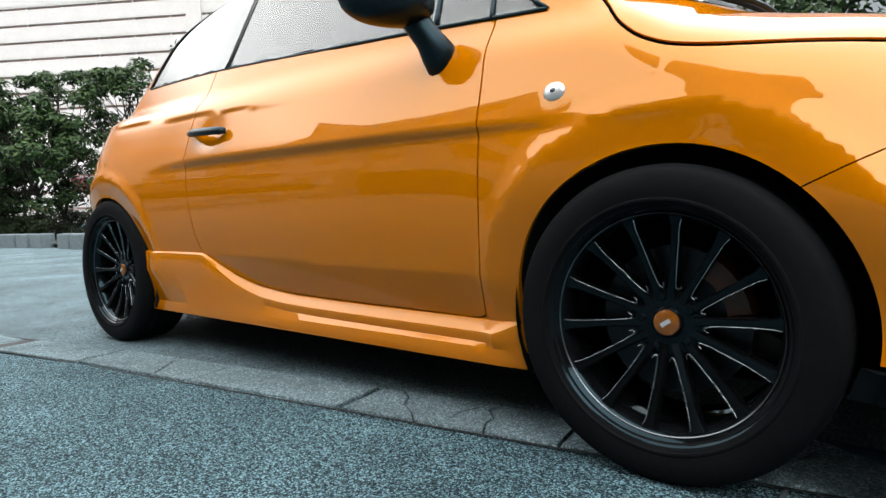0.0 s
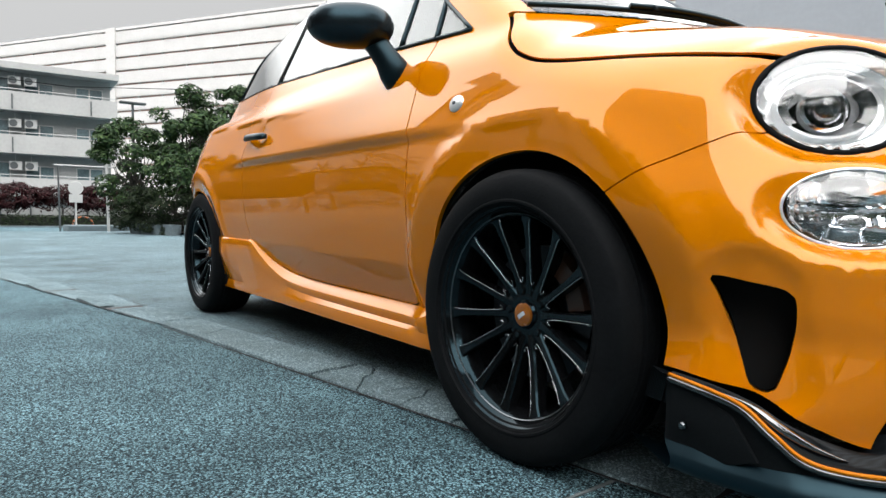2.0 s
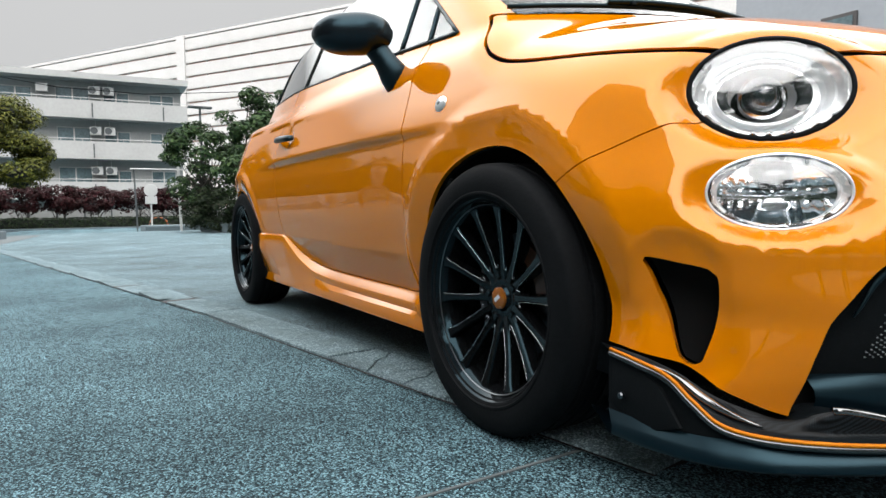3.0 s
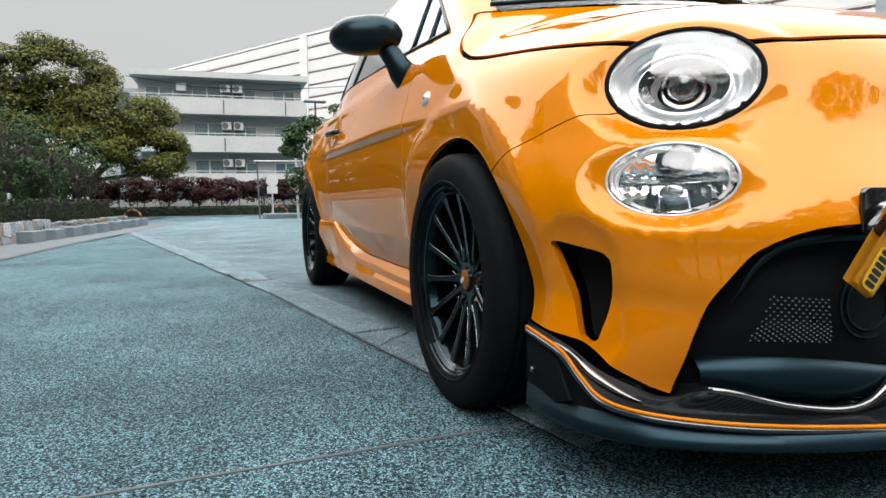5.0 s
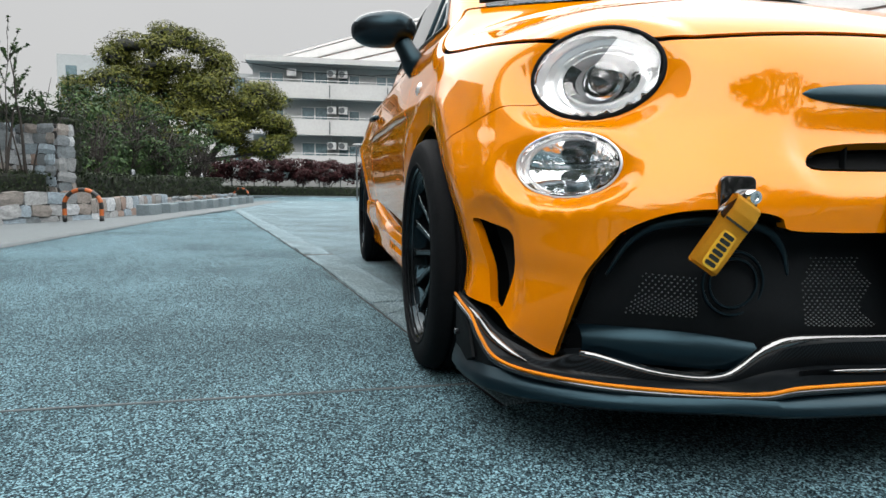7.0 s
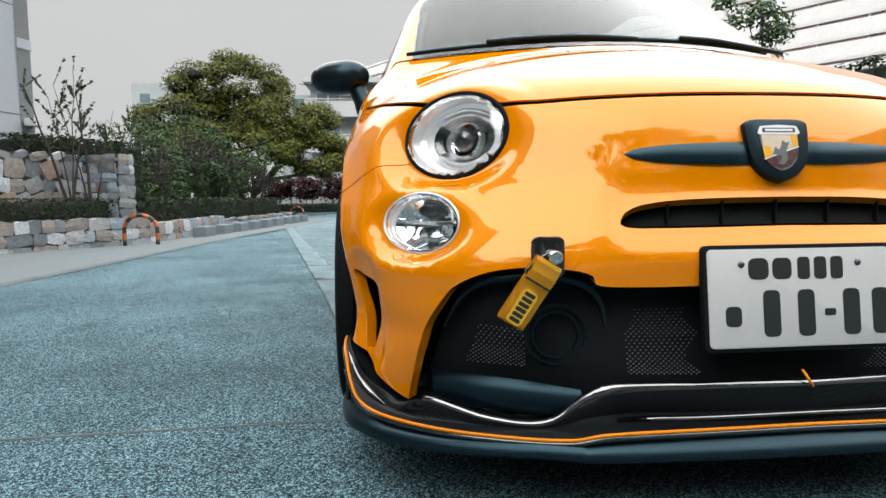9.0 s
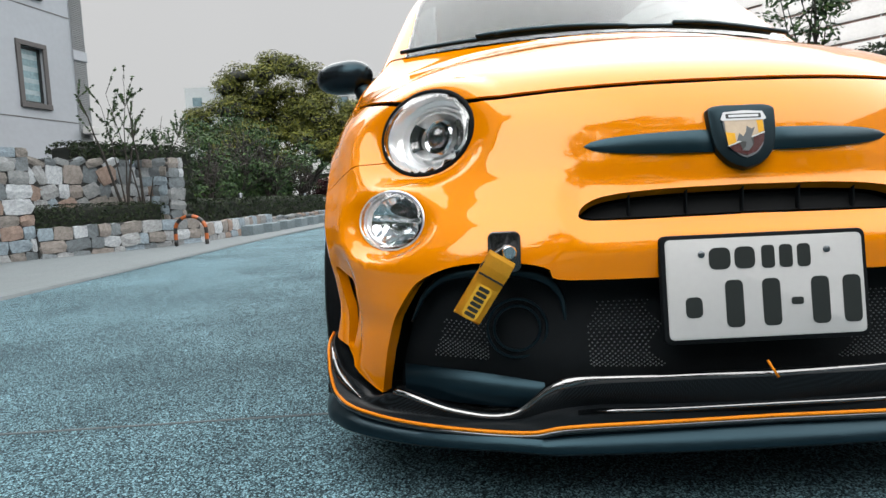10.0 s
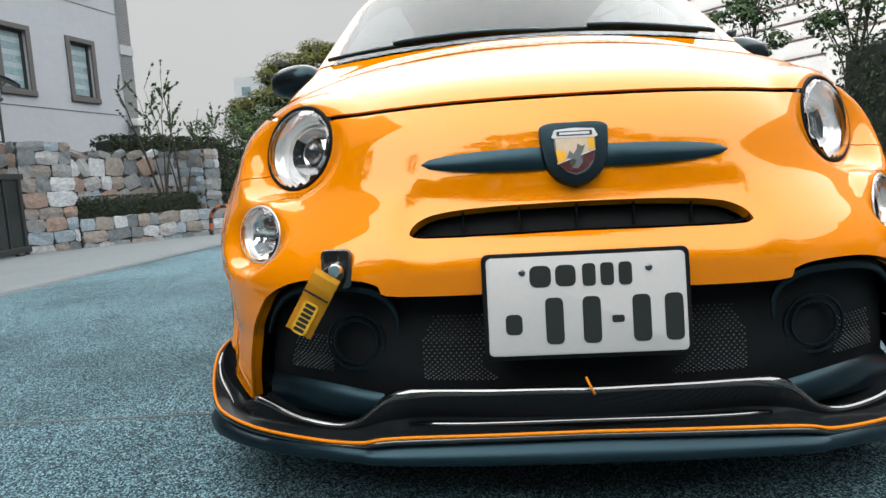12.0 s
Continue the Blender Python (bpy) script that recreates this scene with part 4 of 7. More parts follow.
def lamp_unit(name, label, mesh, centre, normal, ru, rv, s, bulge, big):
    """A lamp: chrome bowl, rings and projector behind a domed clear lens, in a dark bezel."""
    c, n = mirrored(centre, s), mirrored(normal, s)
    cut = lamp_cut if big else fog_cut
    lens = shell("lens", half(mesh, s), car_field, CLEAR, None, "clear domed lens", 0.003, lambda p: bulge * np.sqrt(np.clip(-cut(p) / rv, 0, 1)) + 0.001)
    lens.name = name
    lens.parent = car
    tagged(lens, label)
    lens.visible_shadow = False
    skin_c = on_skin(c, n, 0.2)
    m = oriented(skin_c - n * (0.028 if big else 0.016), n)
    k = rv / 0.092

    def put(nm, bm, mat, lab="", smooth=40, squash=1.0):
        o = part(nm, bm, mat, lens, lab, smooth)
        grow = rv / 0.092 if big else 1.0
        o.matrix_world = m @ Matrix.Diagonal((ru / rv * squash * grow, 1, grow, 1))
        return o
    if big:
        put("reflector", lathe([(0.0915, 0.014), (0.088, 0.003), (0.083, -0.003), (0.079, 0.001), (0.071, -0.004), (0.067, -0.017), (0.061, -0.019), (0.0575, -0.006), (0.0535, -0.006), (0.050, -0.027), (0.034, -0.045)], 64), BOWL, "silver lamp bowl with stepped rings")
        put("projector", lathe([(0.0, 0.008), (0.012, 0.006), (0.022, 0.0), (0.029, -0.010), (0.031, -0.022), (0.034, -0.030), (0.036, -0.045), (0.0, -0.05)], 40), PROJ, "dark projector lens", squash=rv / ru)
        for t0 in (-38, 142):
            arc = bmesh.new()
            ring_a = [[arc.verts.new((r * math.cos(radians(t0 + 76 * k / 10)), h, r * math.sin(radians(t0 + 76 * k / 10)))) for r, h in ((0.041, -0.020), (0.043, -0.010), (0.056, -0.004), (0.058, -0.012))] for k in range(11)]
            for r0, r1 in zip(ring_a, ring_a[1:]):
                for i in range(3):
                    arc.faces.new((r0[i], r0[i + 1], r1[i + 1], r1[i]))
            bmesh.ops.recalc_face_normals(arc, faces=arc.faces)
            put("shroud", arc, PROJ, "dark glossy wing beside the projector")
        put("projector_ring", lathe([(0.033, -0.014), (0.038, -0.010), (0.043, -0.014), (0.043, -0.028), (0.033, -0.028)], 48, True), CHROME, "bright ring", squash=rv / ru)
        ring = []
        for q in range(15):
            t = radians(-150 + 120 * q / 14)
            ring.append((0.074 * math.cos(t), -0.006, 0.074 * math.sin(t)))
        put("light_guide", tube(ring, 0.0038, 8), BOWL, "pale light strip")
        for q in range(5):
            t = radians(40 + 20 * q)
            rib = put("rib", box((0.064 * math.cos(t), -0.010, 0.064 * math.sin(t)), (0.004, 0.020, 0.022), 0.001, Matrix.Rotation(-t, 3, 'Y')), BOWL)
    else:
        put("reflector", fluted_bowl(0.079 * k), FACET, "bright fluted reflector", smooth=20)
        put("reflector_rim", lathe([(0.0935 * k, 0.010), (0.090 * k, 0.004), (0.084 * k, 0.003), (0.081 * k, 0.006), (0.0785 * k, 0.004), (0.078 * k, -0.012)], 64), BOWL, "smooth pale rim of the reflector")
        put("bulb_shield", lathe([(0.0, 0.0), (0.011, -0.002), (0.013, -0.010), (0.012, -0.04)], 24), CHROME, "bulb cap").location += Vector((0, 0, -0.018))
        put("upper_bulb", lathe([(0.0, 0.002), (0.010, -0.002), (0.016, -0.014), (0.016, -0.04)], 24), PROJ, "small dark upper bulb").location += Vector((0, 0, 0.026))
    out = [mirrored(p, s) for p in ring_line(centre, normal, ru + 0.002, rv + 0.002, 56, -0.0015)]
    part("bezel", loop_tube(out, 0.0056 if big else 0.0030, 8), BLACK if big else SILVER, lens, "dark sealing ring" if big else "pale ring round the lamp", smooth=60)


for s in (-1, 1):
    lamp_unit("headlight", "round clear headlight with chrome bowl", lamp_m, LAMP_C, LAMP_N, LAMP_U, LAMP_V, s, 0.020, True)
    lamp_unit("fog_lamp", "oval clear lower lamp with faceted reflector", fog_m, FOG_C, FOG_N, FOG_U, FOG_V, s, 0.014, False)
    # the air duct in the bumper's corner: a black bowl behind the opening
    dp, dt = hull_of(half(duct_m, s), car_field, 0.055)
    mesh_object("duct_floor", dp, dt, DARK, car, "black air duct")

# the sunken black grille behind the lower opening
ip, it = hull_of(intake_m, car_field, 0.050)
mesh_object("lower_grille", ip, it, BLACK, car, "black lower grille panel")
rim_line = [on_skin((0.7, -y, z), (1, 0, 0), 0.6) for y, z in intake[1:-2] if z > 0.176]
rim_line = rim_line + [Vector((p.x, -p.y, p.z)) for p in rim_line[::-1]]
bm = bmesh.new()
inner = [p + Vector((-0.070, 0, -0.004)) for p in rim_line]
outer = [p + Vector((-0.004, -math.copysign(0.0045, p.y) * (abs(p.y) > 0.5), -0.0035)) for p in rim_line]
va, vb = [bm.verts.new(p) for p in outer], [bm.verts.new(p) for p in inner]
for i in range(len(va) - 1):
    bm.faces.new((va[i], va[i + 1], vb[i + 1], vb[i]))
part("grille_surround", bm, BLACK, car, "black inner edge of the lower opening", smooth=50)

sp, st = hull_of(slot_m, car_field, 0.035)
mesh_object("upper_grille", sp, st, DARK, car, "black slot behind the badge")
slot_line = [Vector((on_skin((0.7, -y, z), (1, 0, 0), 0.5))) for y, z in slot[1:-2]]
slot_line = slot_line + [Vector((p.x, -p.y, p.z)) for p in slot_line[::-1]][1:-1]
bm = bmesh.new()
va, vb = [bm.verts.new(p + Vector((-0.004, -math.copysign(0.004, p.y) * (abs(p.y) > 0.26), 0.0035 if p.z < 0.535 else -0.0035))) for p in slot_line], [bm.verts.new(p + Vector((-0.05, 0, 0))) for p in slot_line]
for i in range(len(va)):
    j = (i + 1) % len(va)
    bm.faces.new((va[i], va[j], vb[j], vb[i]))
part("slot_surround", bm, BLACK, car, "black edge of the slot", smooth=50)
for y in (-0.20, -0.10, 0.0, 0.10, 0.20):
    q = on_skin((0.7, y, 0.535), (1, 0, 0), 0.5)
    part("slot_rib", box((q.x - 0.026, y, 0.535), (0.012, 0.003, 0.046), 0.001), BLACK, car)

# perforated mesh: small studs in staggered rows, their grey standing for its highlights
studs_v, studs_f = [], []
for row in range(26):
    for col in range(120):
        y = -0.60 + col * 0.010 + (row % 2) * 0.005
        z = 0.255 + row * 0.0052
        a = abs(y)
        if not (0.165 + 0.012 * math.sin(z * 90) < a < 0.288 - 0.5 * max(0, z - 0.33) or (0.470 < a < 0.585 - 0.35 * max(0, z - 0.26) and z < 0.335)) or z > 0.375:
            continue
        q = on_skin((0.7, y, z), (1, 0, 0), 0.6)
        g = gradient(car_field, np.array([q]))[0]
        q = q - Vector(g / np.linalg.norm(g)) * 0.050
        k = len(studs_v)
        studs_v += [q + Vector(d) for d in ((0.0034, 0, 0), (0, 0.0021, 0), (0, 0, 0.0017), (0, -0.0021, 0), (0, 0, -0.0017))]
        studs_f += [(k, k + 1, k + 2), (k, k + 2, k + 3), (k, k + 3, k + 4), (k, k + 4, k + 1)]
tagged(mesh_object("grille_mesh", studs_v, studs_f, MESHDOT, car, "fine perforated black mesh, its highlights made as grey studs", smooth=False), kind="stuff")


def pod_line(s, grow=0.0):
    pts = [(0.325, 0.34), (0.328, 0.375), (0.345, 0.403), (0.375, 0.419), (0.42, 0.426), (0.48, 0.425), (0.53, 0.413), (0.566, 0.380), (0.59, 0.33)]
    out = []
    for y, z in curve_2d(pts, 5):
        q = on_skin((0.7, -y, z), (1, 0, 0), 0.6)
        out.append(mirrored(q + Vector((-0.030, 0, 0)), s))
    return out


for s in (-1, 1):
    part("grille_pod_rim", tube(pod_line(s), [0.002 + 0.008 * min(1.0, k / 12, (40 - k) / 12) for k in range(41)], 8), SATIN, car, "rounded black frame of the corner grille", smooth=60)
    for r in (0.052, 0.040):
        c = on_skin((0.7, -0.405, 0.325), (1, 0, 0), 0.6) + Vector((-0.045, 0, 0))
        pts = [mirrored(c + Vector((0.004 * math.cos(t), r * math.cos(t), r * math.sin(t))), s) for t in [2 * math.pi * k / 36 for k in range(36)]]
        part("horn_ring", loop_tube(pts, 0.0028, 6), SATIN, car, "black horn ring", smooth=60)
    # smooth tray below the corner grille
    bm = bmesh.new()
    rows = []
    for k in range(12):
        y = 0.36 + 0.25 * k / 11
        q = on_skin((0.7, -y, 0.24), (1, 0, 0), 0.6)
        bend = 0.012 * math.sin(k / 11 * math.pi)
        rows.append([bm.verts.new(mirrored(Vector((q.x + dx, -y, z)), s)) for dx, z in ((-0.050, 0.180), (-0.044, 0.200), (-0.046, 0.214 + bend * 0.4), (-0.056, 0.226 + bend), (-0.070, 0.232 + bend), (-0.100, 0.236 + bend))])
    for a, b in zip(rows, rows[1:]):
        for i in range(5):
            bm.faces.new((a[i], a[i + 1], b[i + 1], b[i]))
    bmesh.ops.recalc_face_normals(bm, faces=bm.faces)
    part("grille_tray", bm, TEALBLACK, car, "smooth satin black tray", smooth=60)

# the carbon lip: a sheet between the inner ridge and the outer edge, orange edge line, black blade below
EDGE = curve_2d([(0.357, -0.783, 0.251), (0.42, -0.784, 0.243), (0.474, -0.778, 0.229), (0.515, -0.770, 0.198), (0.556, -0.752, 0.168), (0.62, -0.708, 0.159), (0.70, -0.615, 0.158), (0.765, -0.50, 0.161), (0.803, -0.40, 0.165), (0.818, -0.335, 0.177), (0.828, -0.15, 0.182), (0.830, 0.0, 0.184)], 8)
RIDGE = curve_2d([(0.357, -0.774, 0.256), (0.425, -0.772, 0.249), (0.480, -0.760, 0.234), (0.522, -0.738, 0.207), (0.565, -0.695, 0.184), (0.602, -0.668, 0.178), (0.652, -0.620, 0.196), (0.706, -0.52, 0.174), (0.736, -0.42, 0.173), (0.752, -0.328, 0.230), (0.790, -0.16, 0.244), (0.811, 0.0, 0.248)], 8)


def whole(line):
    return list(line) + [Vector((p.x, -p.y, p.z)) for p in list(line)[::-1][1:]]


edge, ridge = whole(EDGE), whole(RIDGE)
FOOT = ((0, 0), (0.28, 0.03), (0.48, 0.07), (0.60, 0.16), (0.68, 0.38), (0.75, 0.68), (0.87, 0.92), (1, 1))
SHELF = ((0, 0), (0.30, 0.03), (0.60, 0.06), (0.84, 0.10), (0.91, 0.20), (0.89, 0.50), (0.90, 0.86), (1, 1))
CENTRE = ((0, 0), (0.45, 0.03), (0.80, 0.06), (0.64, 0.28), (0.84, 0.31), (0.66, 0.62), (0.68, 0.965), (1, 1))
bm = bmesh.new()
rows = []
for e, r in zip(edge, ridge):
    k = min(1, max(0, (0.37 - abs(e.y)) / 0.10))
    k = k * k * (3 - 2 * k)
    row = []
    q = min(1, max(0, (0.70 - abs(e.y)) / 0.10))
    for (af, bf), (a0, b0), (a1, b1) in zip(FOOT, SHELF, CENTRE):
        a0, b0 = af + (a0 - af) * q, bf + (b0 - bf) * q
        p = e.lerp(r, a0 + (a1 - a0) * k)
        p.z = e.z + (r.z - e.z) * (b0 + (b1 - b0) * k)
        row.append(bm.verts.new(p))
    back = Vector((-0.9, -0.35 if r.y > 0 else 0.35, 0)).normalized()
    for d, drop in ((0.012, -0.003 - 0.004 * (1 - k)), (0.030, -0.006 - 0.004 * (1 - k)), (0.055, -0.008 + 0.004 * (1 - k)), (0.075, -0.06)):
        row.append(bm.verts.new(r + back * d + Vector((0, 0, drop))))
    rows.append(row)
for a, b in zip(rows, rows[1:]):
    for i in range(len(a) - 1):
        bm.faces.new((a[i], b[i], b[i + 1], a[i + 1]))
bmesh.ops.recalc_face_normals(bm, faces=bm.faces)
lip = part("carbon_lip", bm, CARBON, car, "glossy carbon-fibre front lip", smooth=50)
part("lip_edge_line", tube([p + Vector((0, 0, 0.001)) for p in edge], 0.0032, 8), ORANGELINE, lip, "thin orange edge line", smooth=60)
part("lip_edge", tube([p + Vector((-0.002, 0, -0.006)) for p in edge], 0.0055, 8), GLOSS, lip, "gloss black edge", smooth=60)
crest_line = ridge[47:-47]
part("ridge", tube([p + Vector((-0.003, 0, -0.001)) for p in crest_line], [0.0075 + 0.006 * math.exp(-((abs(p.y) - 0.325) / 0.035)**2) for p in crest_line], 8), GLINT, lip, "rounded glossy ridge", smooth=60)
part("lip_step", tube([Vector((0.826 - 0.10 * (y / 0.33)**4 * 0.3, y, 0.203 - 0.004 * (y / 0.33)**2)) for y in [-0.29 + 0.58 * k / 20 for k in range(21)]], [0.0008] + [0.0035] * 19 + [0.0008], 6), GLINT, lip, "fine horizontal step", smooth=60)
for s in (-1, 1):
    # a glossy tube added along the fold to make the corner's bright streak
    fold = [e.lerp(r, 0.62) for e, r in zip(EDGE[10:37], RIDGE[10:37])]
    fold = [mirrored(Vector((p.x, p.y, p.z - 0.004)), s) for p in fold]
    part("lip_glint", tube(fold, [0.001 + 0.0075 * math.sin(math.pi * k / (len(fold) - 1)) for k in range(len(fold))], 10), GLINT, lip, "polished tube added for the bright streak in the lip's raised corner", smooth=60)
part("lip_mark", tube([(0.812, -0.008, 0.272), (0.820, -0.002, 0.258), (0.824, 0.004, 0.246)], 0.0022, 6), ORANGELINE, lip, "small orange stroke", smooth=60)

rows = []
for e in edge:
    plan = Vector((e.x + 0.9, e.y, 0)).normalized()
    low = 0.142 - 0.026 * min(1, max(0, abs(e.y) - 0.45) / 0.33)
    p = Vector((e.x, e.y, low)) + plan * 0.010
    mid = min(low + 0.030, e.z - 0.012)
    rows.append([Vector((e.x, e.y, e.z - 0.008)) - plan * 0.006, Vector((p.x, p.y, mid)) - plan * 0.018, p + Vector((0, 0, 0.016)) - plan * 0.004, p + plan * 0.005 + Vector((0, 0, 0.007)), p + plan * 0.005 + Vector((0, 0, -0.003)), p - plan * 0.004 + Vector((0, 0, -0.010)), p - plan * 0.16 + Vector((0, 0, -0.008))])


def band(first, last):
    bm = bmesh.new()
    grid = [[bm.verts.new(p) for p in r[first:last + 1]] for r in rows]
    for a, b in zip(grid, grid[1:]):
        for i in range(last - first):
            bm.faces.new((a[i], b[i], b[i + 1], a[i + 1]))
    bmesh.ops.recalc_face_normals(bm, faces=bm.faces)
    return bm


part("lip_riser", band(0, 1), BLACK, car, "black upright below the orange line", smooth=50)
part("lip_blade", band(1, 6), TEALBLACK, car, "satin black splitter blade under the lip", smooth=50)
for s in (-1, 1):
    part("end_plate", solid([(0.0, 0.0), (0.09, -0.02), (0.14, 0.0), (0.10, 0.055), (0.06, 0.075), (0.0, 0.09)], 0.006, 0.002), BLACK, car, "black end plate of the splitter", smooth=30).matrix_world = Matrix.Translation((0.36, s * 0.778 + 0.003, 0.155)) @ Matrix.Rotation(radians(90), 4, 'X')
    part("end_bolt", lathe([(0.0, 0.004), (0.004, 0.004), (0.006, 0.0015), (0.006, -0.004)], 14), STEEL, car, "small bolt").matrix_world = Matrix.Translation((0.385, s * 0.786, 0.178)) @ Matrix.Rotation(0 if s > 0 else math.pi, 4, 'Z')

# number plate in its black holder, with plain bars for its writing
plate_m = pose(0.789, 0, 0.3905) @ Matrix.Rotation(radians(-7.5), 4, 'Y')


def rounded(w, h, r, steps=6):
    out = []
    for cx, cy, a0 in ((w / 2 - r, h / 2 - r, 0), (-w / 2 + r, h / 2 - r, 90), (-w / 2 + r, -h / 2 + r, 180), (w / 2 - r, -h / 2 + r, 270)):
        out += [(cx + r * math.cos(radians(a0 + 90 * k / steps)), cy + r * math.sin(radians(a0 + 90 * k / steps))) for k in range(steps + 1)]
    return out


TO_X = Matrix(((0, 0, 1, 0), (1, 0, 0, 0), (0, 1, 0, 0), (0, 0, 0, 1)))      # a plate drawn in xy faces ahead
holder = part("number_plate", solid(rounded(0.346, 0.180, 0.012), 0.012, 0.003), BLACK, car, "white number plate in a black holder", smooth=30)
holder.matrix_world = plate_m @ Matrix.Translation((-0.010, 0, 0)) @ TO_X
sheet = part("plate_sheet", solid(rounded(0.330, 0.165, 0.009), 0.003, 0.001), WHITEP, holder, "white sheet", smooth=30)
sheet.matrix_world = plate_m @ Matrix.Translation((0.0005, 0, 0)) @ TO_X


def plate_bar(y, z, w, h, slant=0.0):
    b = part("bar", solid(rounded(w, h, min(w, h) * 0.3, 3), 0.0012), INK, holder)
    b.matrix_world = plate_m @ Matrix.Translation((0.0033, y, z)) @ Matrix.Rotation(slant, 4, 'X') @ TO_X


for y, w, h in ((-0.075, 0.036, 0.036), (-0.033, 0.034, 0.036), (0.006, 0.022, 0.038), (0.036, 0.022, 0.038), (0.066, 0.022, 0.038)):
    plate_bar(y, 0.049, w, h)
for y in (-0.062, 0.0, 0.082, 0.135):
    plate_bar(y + 0.008, -0.026, 0.030, 0.078)
plate_bar(0.051, -0.026, 0.020, 0.012)
plate_bar(-0.122, -0.030, 0.028, 0.034)
for y in (-0.105, 0.105):
    b = part("plate_bolt", lathe([(0.0, 0.003), (0.003, 0.003), (0.0055, 0.0015), (0.006, 0.0)], 16, axis='X'), STEEL, holder, "small steel bolt", smooth=40)
    b.matrix_world = plate_m @ Matrix.Translation((0.0035, y, 0.057))

# badge and its black wing
def nose(y, z, out=0.0):
    q = on_skin((0.7, y, z), (1, 0, 0), 0.5)
    return q + Vector((out, 0, 0))


bm = bmesh.new()
rows = []
for k in range(41):
    y = -0.272 + 0.544 * k / 40
    t = abs(y) / 0.272
    hh = 0.0195 * (1 - t**3)**0.5 + 0.0004
    zc = 0.637
    base = [nose(y, zc + hh * v) for v in (-1, -0.55, 0, 0.55, 1)]
    lift = (0.011 * (1 - t**4) + 0.001) * (0.35 + 0.65 * float(step(0.045, 0.080, abs(y))))
    row = [base[0] + Vector((-0.002, 0, 0))] + [p + Vector((lift * q, 0, 0)) for p, q in zip(base, (0.5, 0.95, 1.0, 0.95, 0.5))] + [base[-1] + Vector((-0.002, 0, 0))]
    rows.append([bm.verts.new(p) for p in row])
for a, b in zip(rows, rows[1:]):
    for i in range(len(a) - 1):
        bm.faces.new((a[i], b[i], b[i + 1], a[i + 1]))
bmesh.ops.recalc_face_normals(bm, faces=bm.faces)
part("nose_wing", bm, WINGMAT, car, "black tapered bar on both sides of the badge", smooth=50)

badge_m = Matrix.Translation(nose(0, 0.637, -0.011)) @ Matrix.Rotation(radians(-14), 4, 'Y')


def shield(w, h):
    half_line = curve_2d([(0.0, h * 0.50), (w * 0.30, h * 0.50), (w * 0.46, h * 0.46), (w * 0.50, h * 0.36), (w * 0.47, 0.0), (w * 0.40, -h * 0.24), (w * 0.22, -h * 0.42), (0.0, -h * 0.50)], 4)
    return [(-p[0], p[1]) for p in half_line][::-1][:-1] + [(p[0], p[1]) for p in half_line][:-1]


def badge_part(name, outline, depth, at, mat, parent, label="", bevel=0.0):
    o = part(name, solid(outline, depth, bevel), mat, parent, label, smooth=30)
    o.matrix_world = badge_m @ Matrix.Translation((at, 0, 0)) @ TO_X
    return o


badge = badge_part("badge", shield(0.120, 0.116), 0.024, 0.0, SATIN, car, "black shield badge with a silver, orange and dark red crest", 0.006)
badge_part("badge_face", shield(0.104, 0.100), 0.0008, 0.0230, GLOSS, badge, "glossy black face")
badge_part("crest", shield(0.072, 0.078), 0.002, 0.0235, STEEL, badge, "silver outlined crest")
badge_part("crest_upper", [(-0.0335, 0.028), (0.0335, 0.028), (0.034, 0.006), (-0.0315, -0.018)], 0.0012, 0.0255, PALECREST, badge, "pale upper field")
badge_part("crest_corner", [(-0.0335, 0.006), (-0.018, 0.004), (-0.017, -0.0125), (-0.0312, -0.0175)], 0.0008, 0.0265, STRAP, badge, "orange corner of the field")
badge_part("crest_corner", [(0.022, 0.026), (0.0332, 0.026), (0.0336, 0.0066), (0.024, 0.0032)], 0.0008, 0.0265, STRAP, badge, "orange corner of the field")
badge_part("crest_lower", [(-0.0305, -0.0205), (0.034, 0.0035), (0.031, -0.012), (0.017, -0.029), (0.0, -0.036), (-0.019, -0.029)], 0.0012, 0.0255, REDENAMEL, badge, "dark red field")
badge_part("crest_shade", [(-0.012, -0.0125), (0.014, -0.0030), (0.012, -0.018), (0.002, -0.028), (-0.008, -0.024)], 0.0007, 0.0265, INK, badge, "black middle of the lower field")
badge_part("crest_band", [(x, y + 0.034) for x, y in [(-0.034, 0.008), (0.0, 0.0105), (0.034, 0.008), (0.040, -0.005), (0.036, -0.007), (-0.036, -0.007), (-0.040, -0.005)][::-1]], 0.0016, 0.0258, SILVERDIM, badge, "silver band")
badge_part("band_field", [(x, y + 0.0345) for x, y in rounded(0.062, 0.0085, 0.002, 3)], 0.0006, 0.0272, INK, badge, "dark field of the band")
badge_part("band_bar", [(x, y + 0.0345) for x, y in rounded(0.052, 0.0042, 0.001, 3)], 0.0005, 0.0277, SILVERDIM, badge, "plain pale bar")
badge_part("crest_line", [(-0.0325, -0.0195), (0.0345, 0.0035), (0.0345, 0.0055), (-0.0325, -0.0175)], 0.0006, 0.0267, SILVERDIM, badge, "slanting pale line")
figure = [(-0.016, -0.010), (-0.010, 0.004), (-0.004, -0.002), (0.002, 0.006), (0.004, 0.016), (0.012, 0.011), (0.018, 0.014), (0.013, 0.003), (0.009, -0.006), (0.011, -0.018), (0.003, -0.028), (-0.009, -0.027), (-0.002, -0.021), (0.001, -0.012)]
badge_part("crest_figure", figure[::-1], 0.0007, 0.0268, GREYMETAL, badge, "plain grey figure")

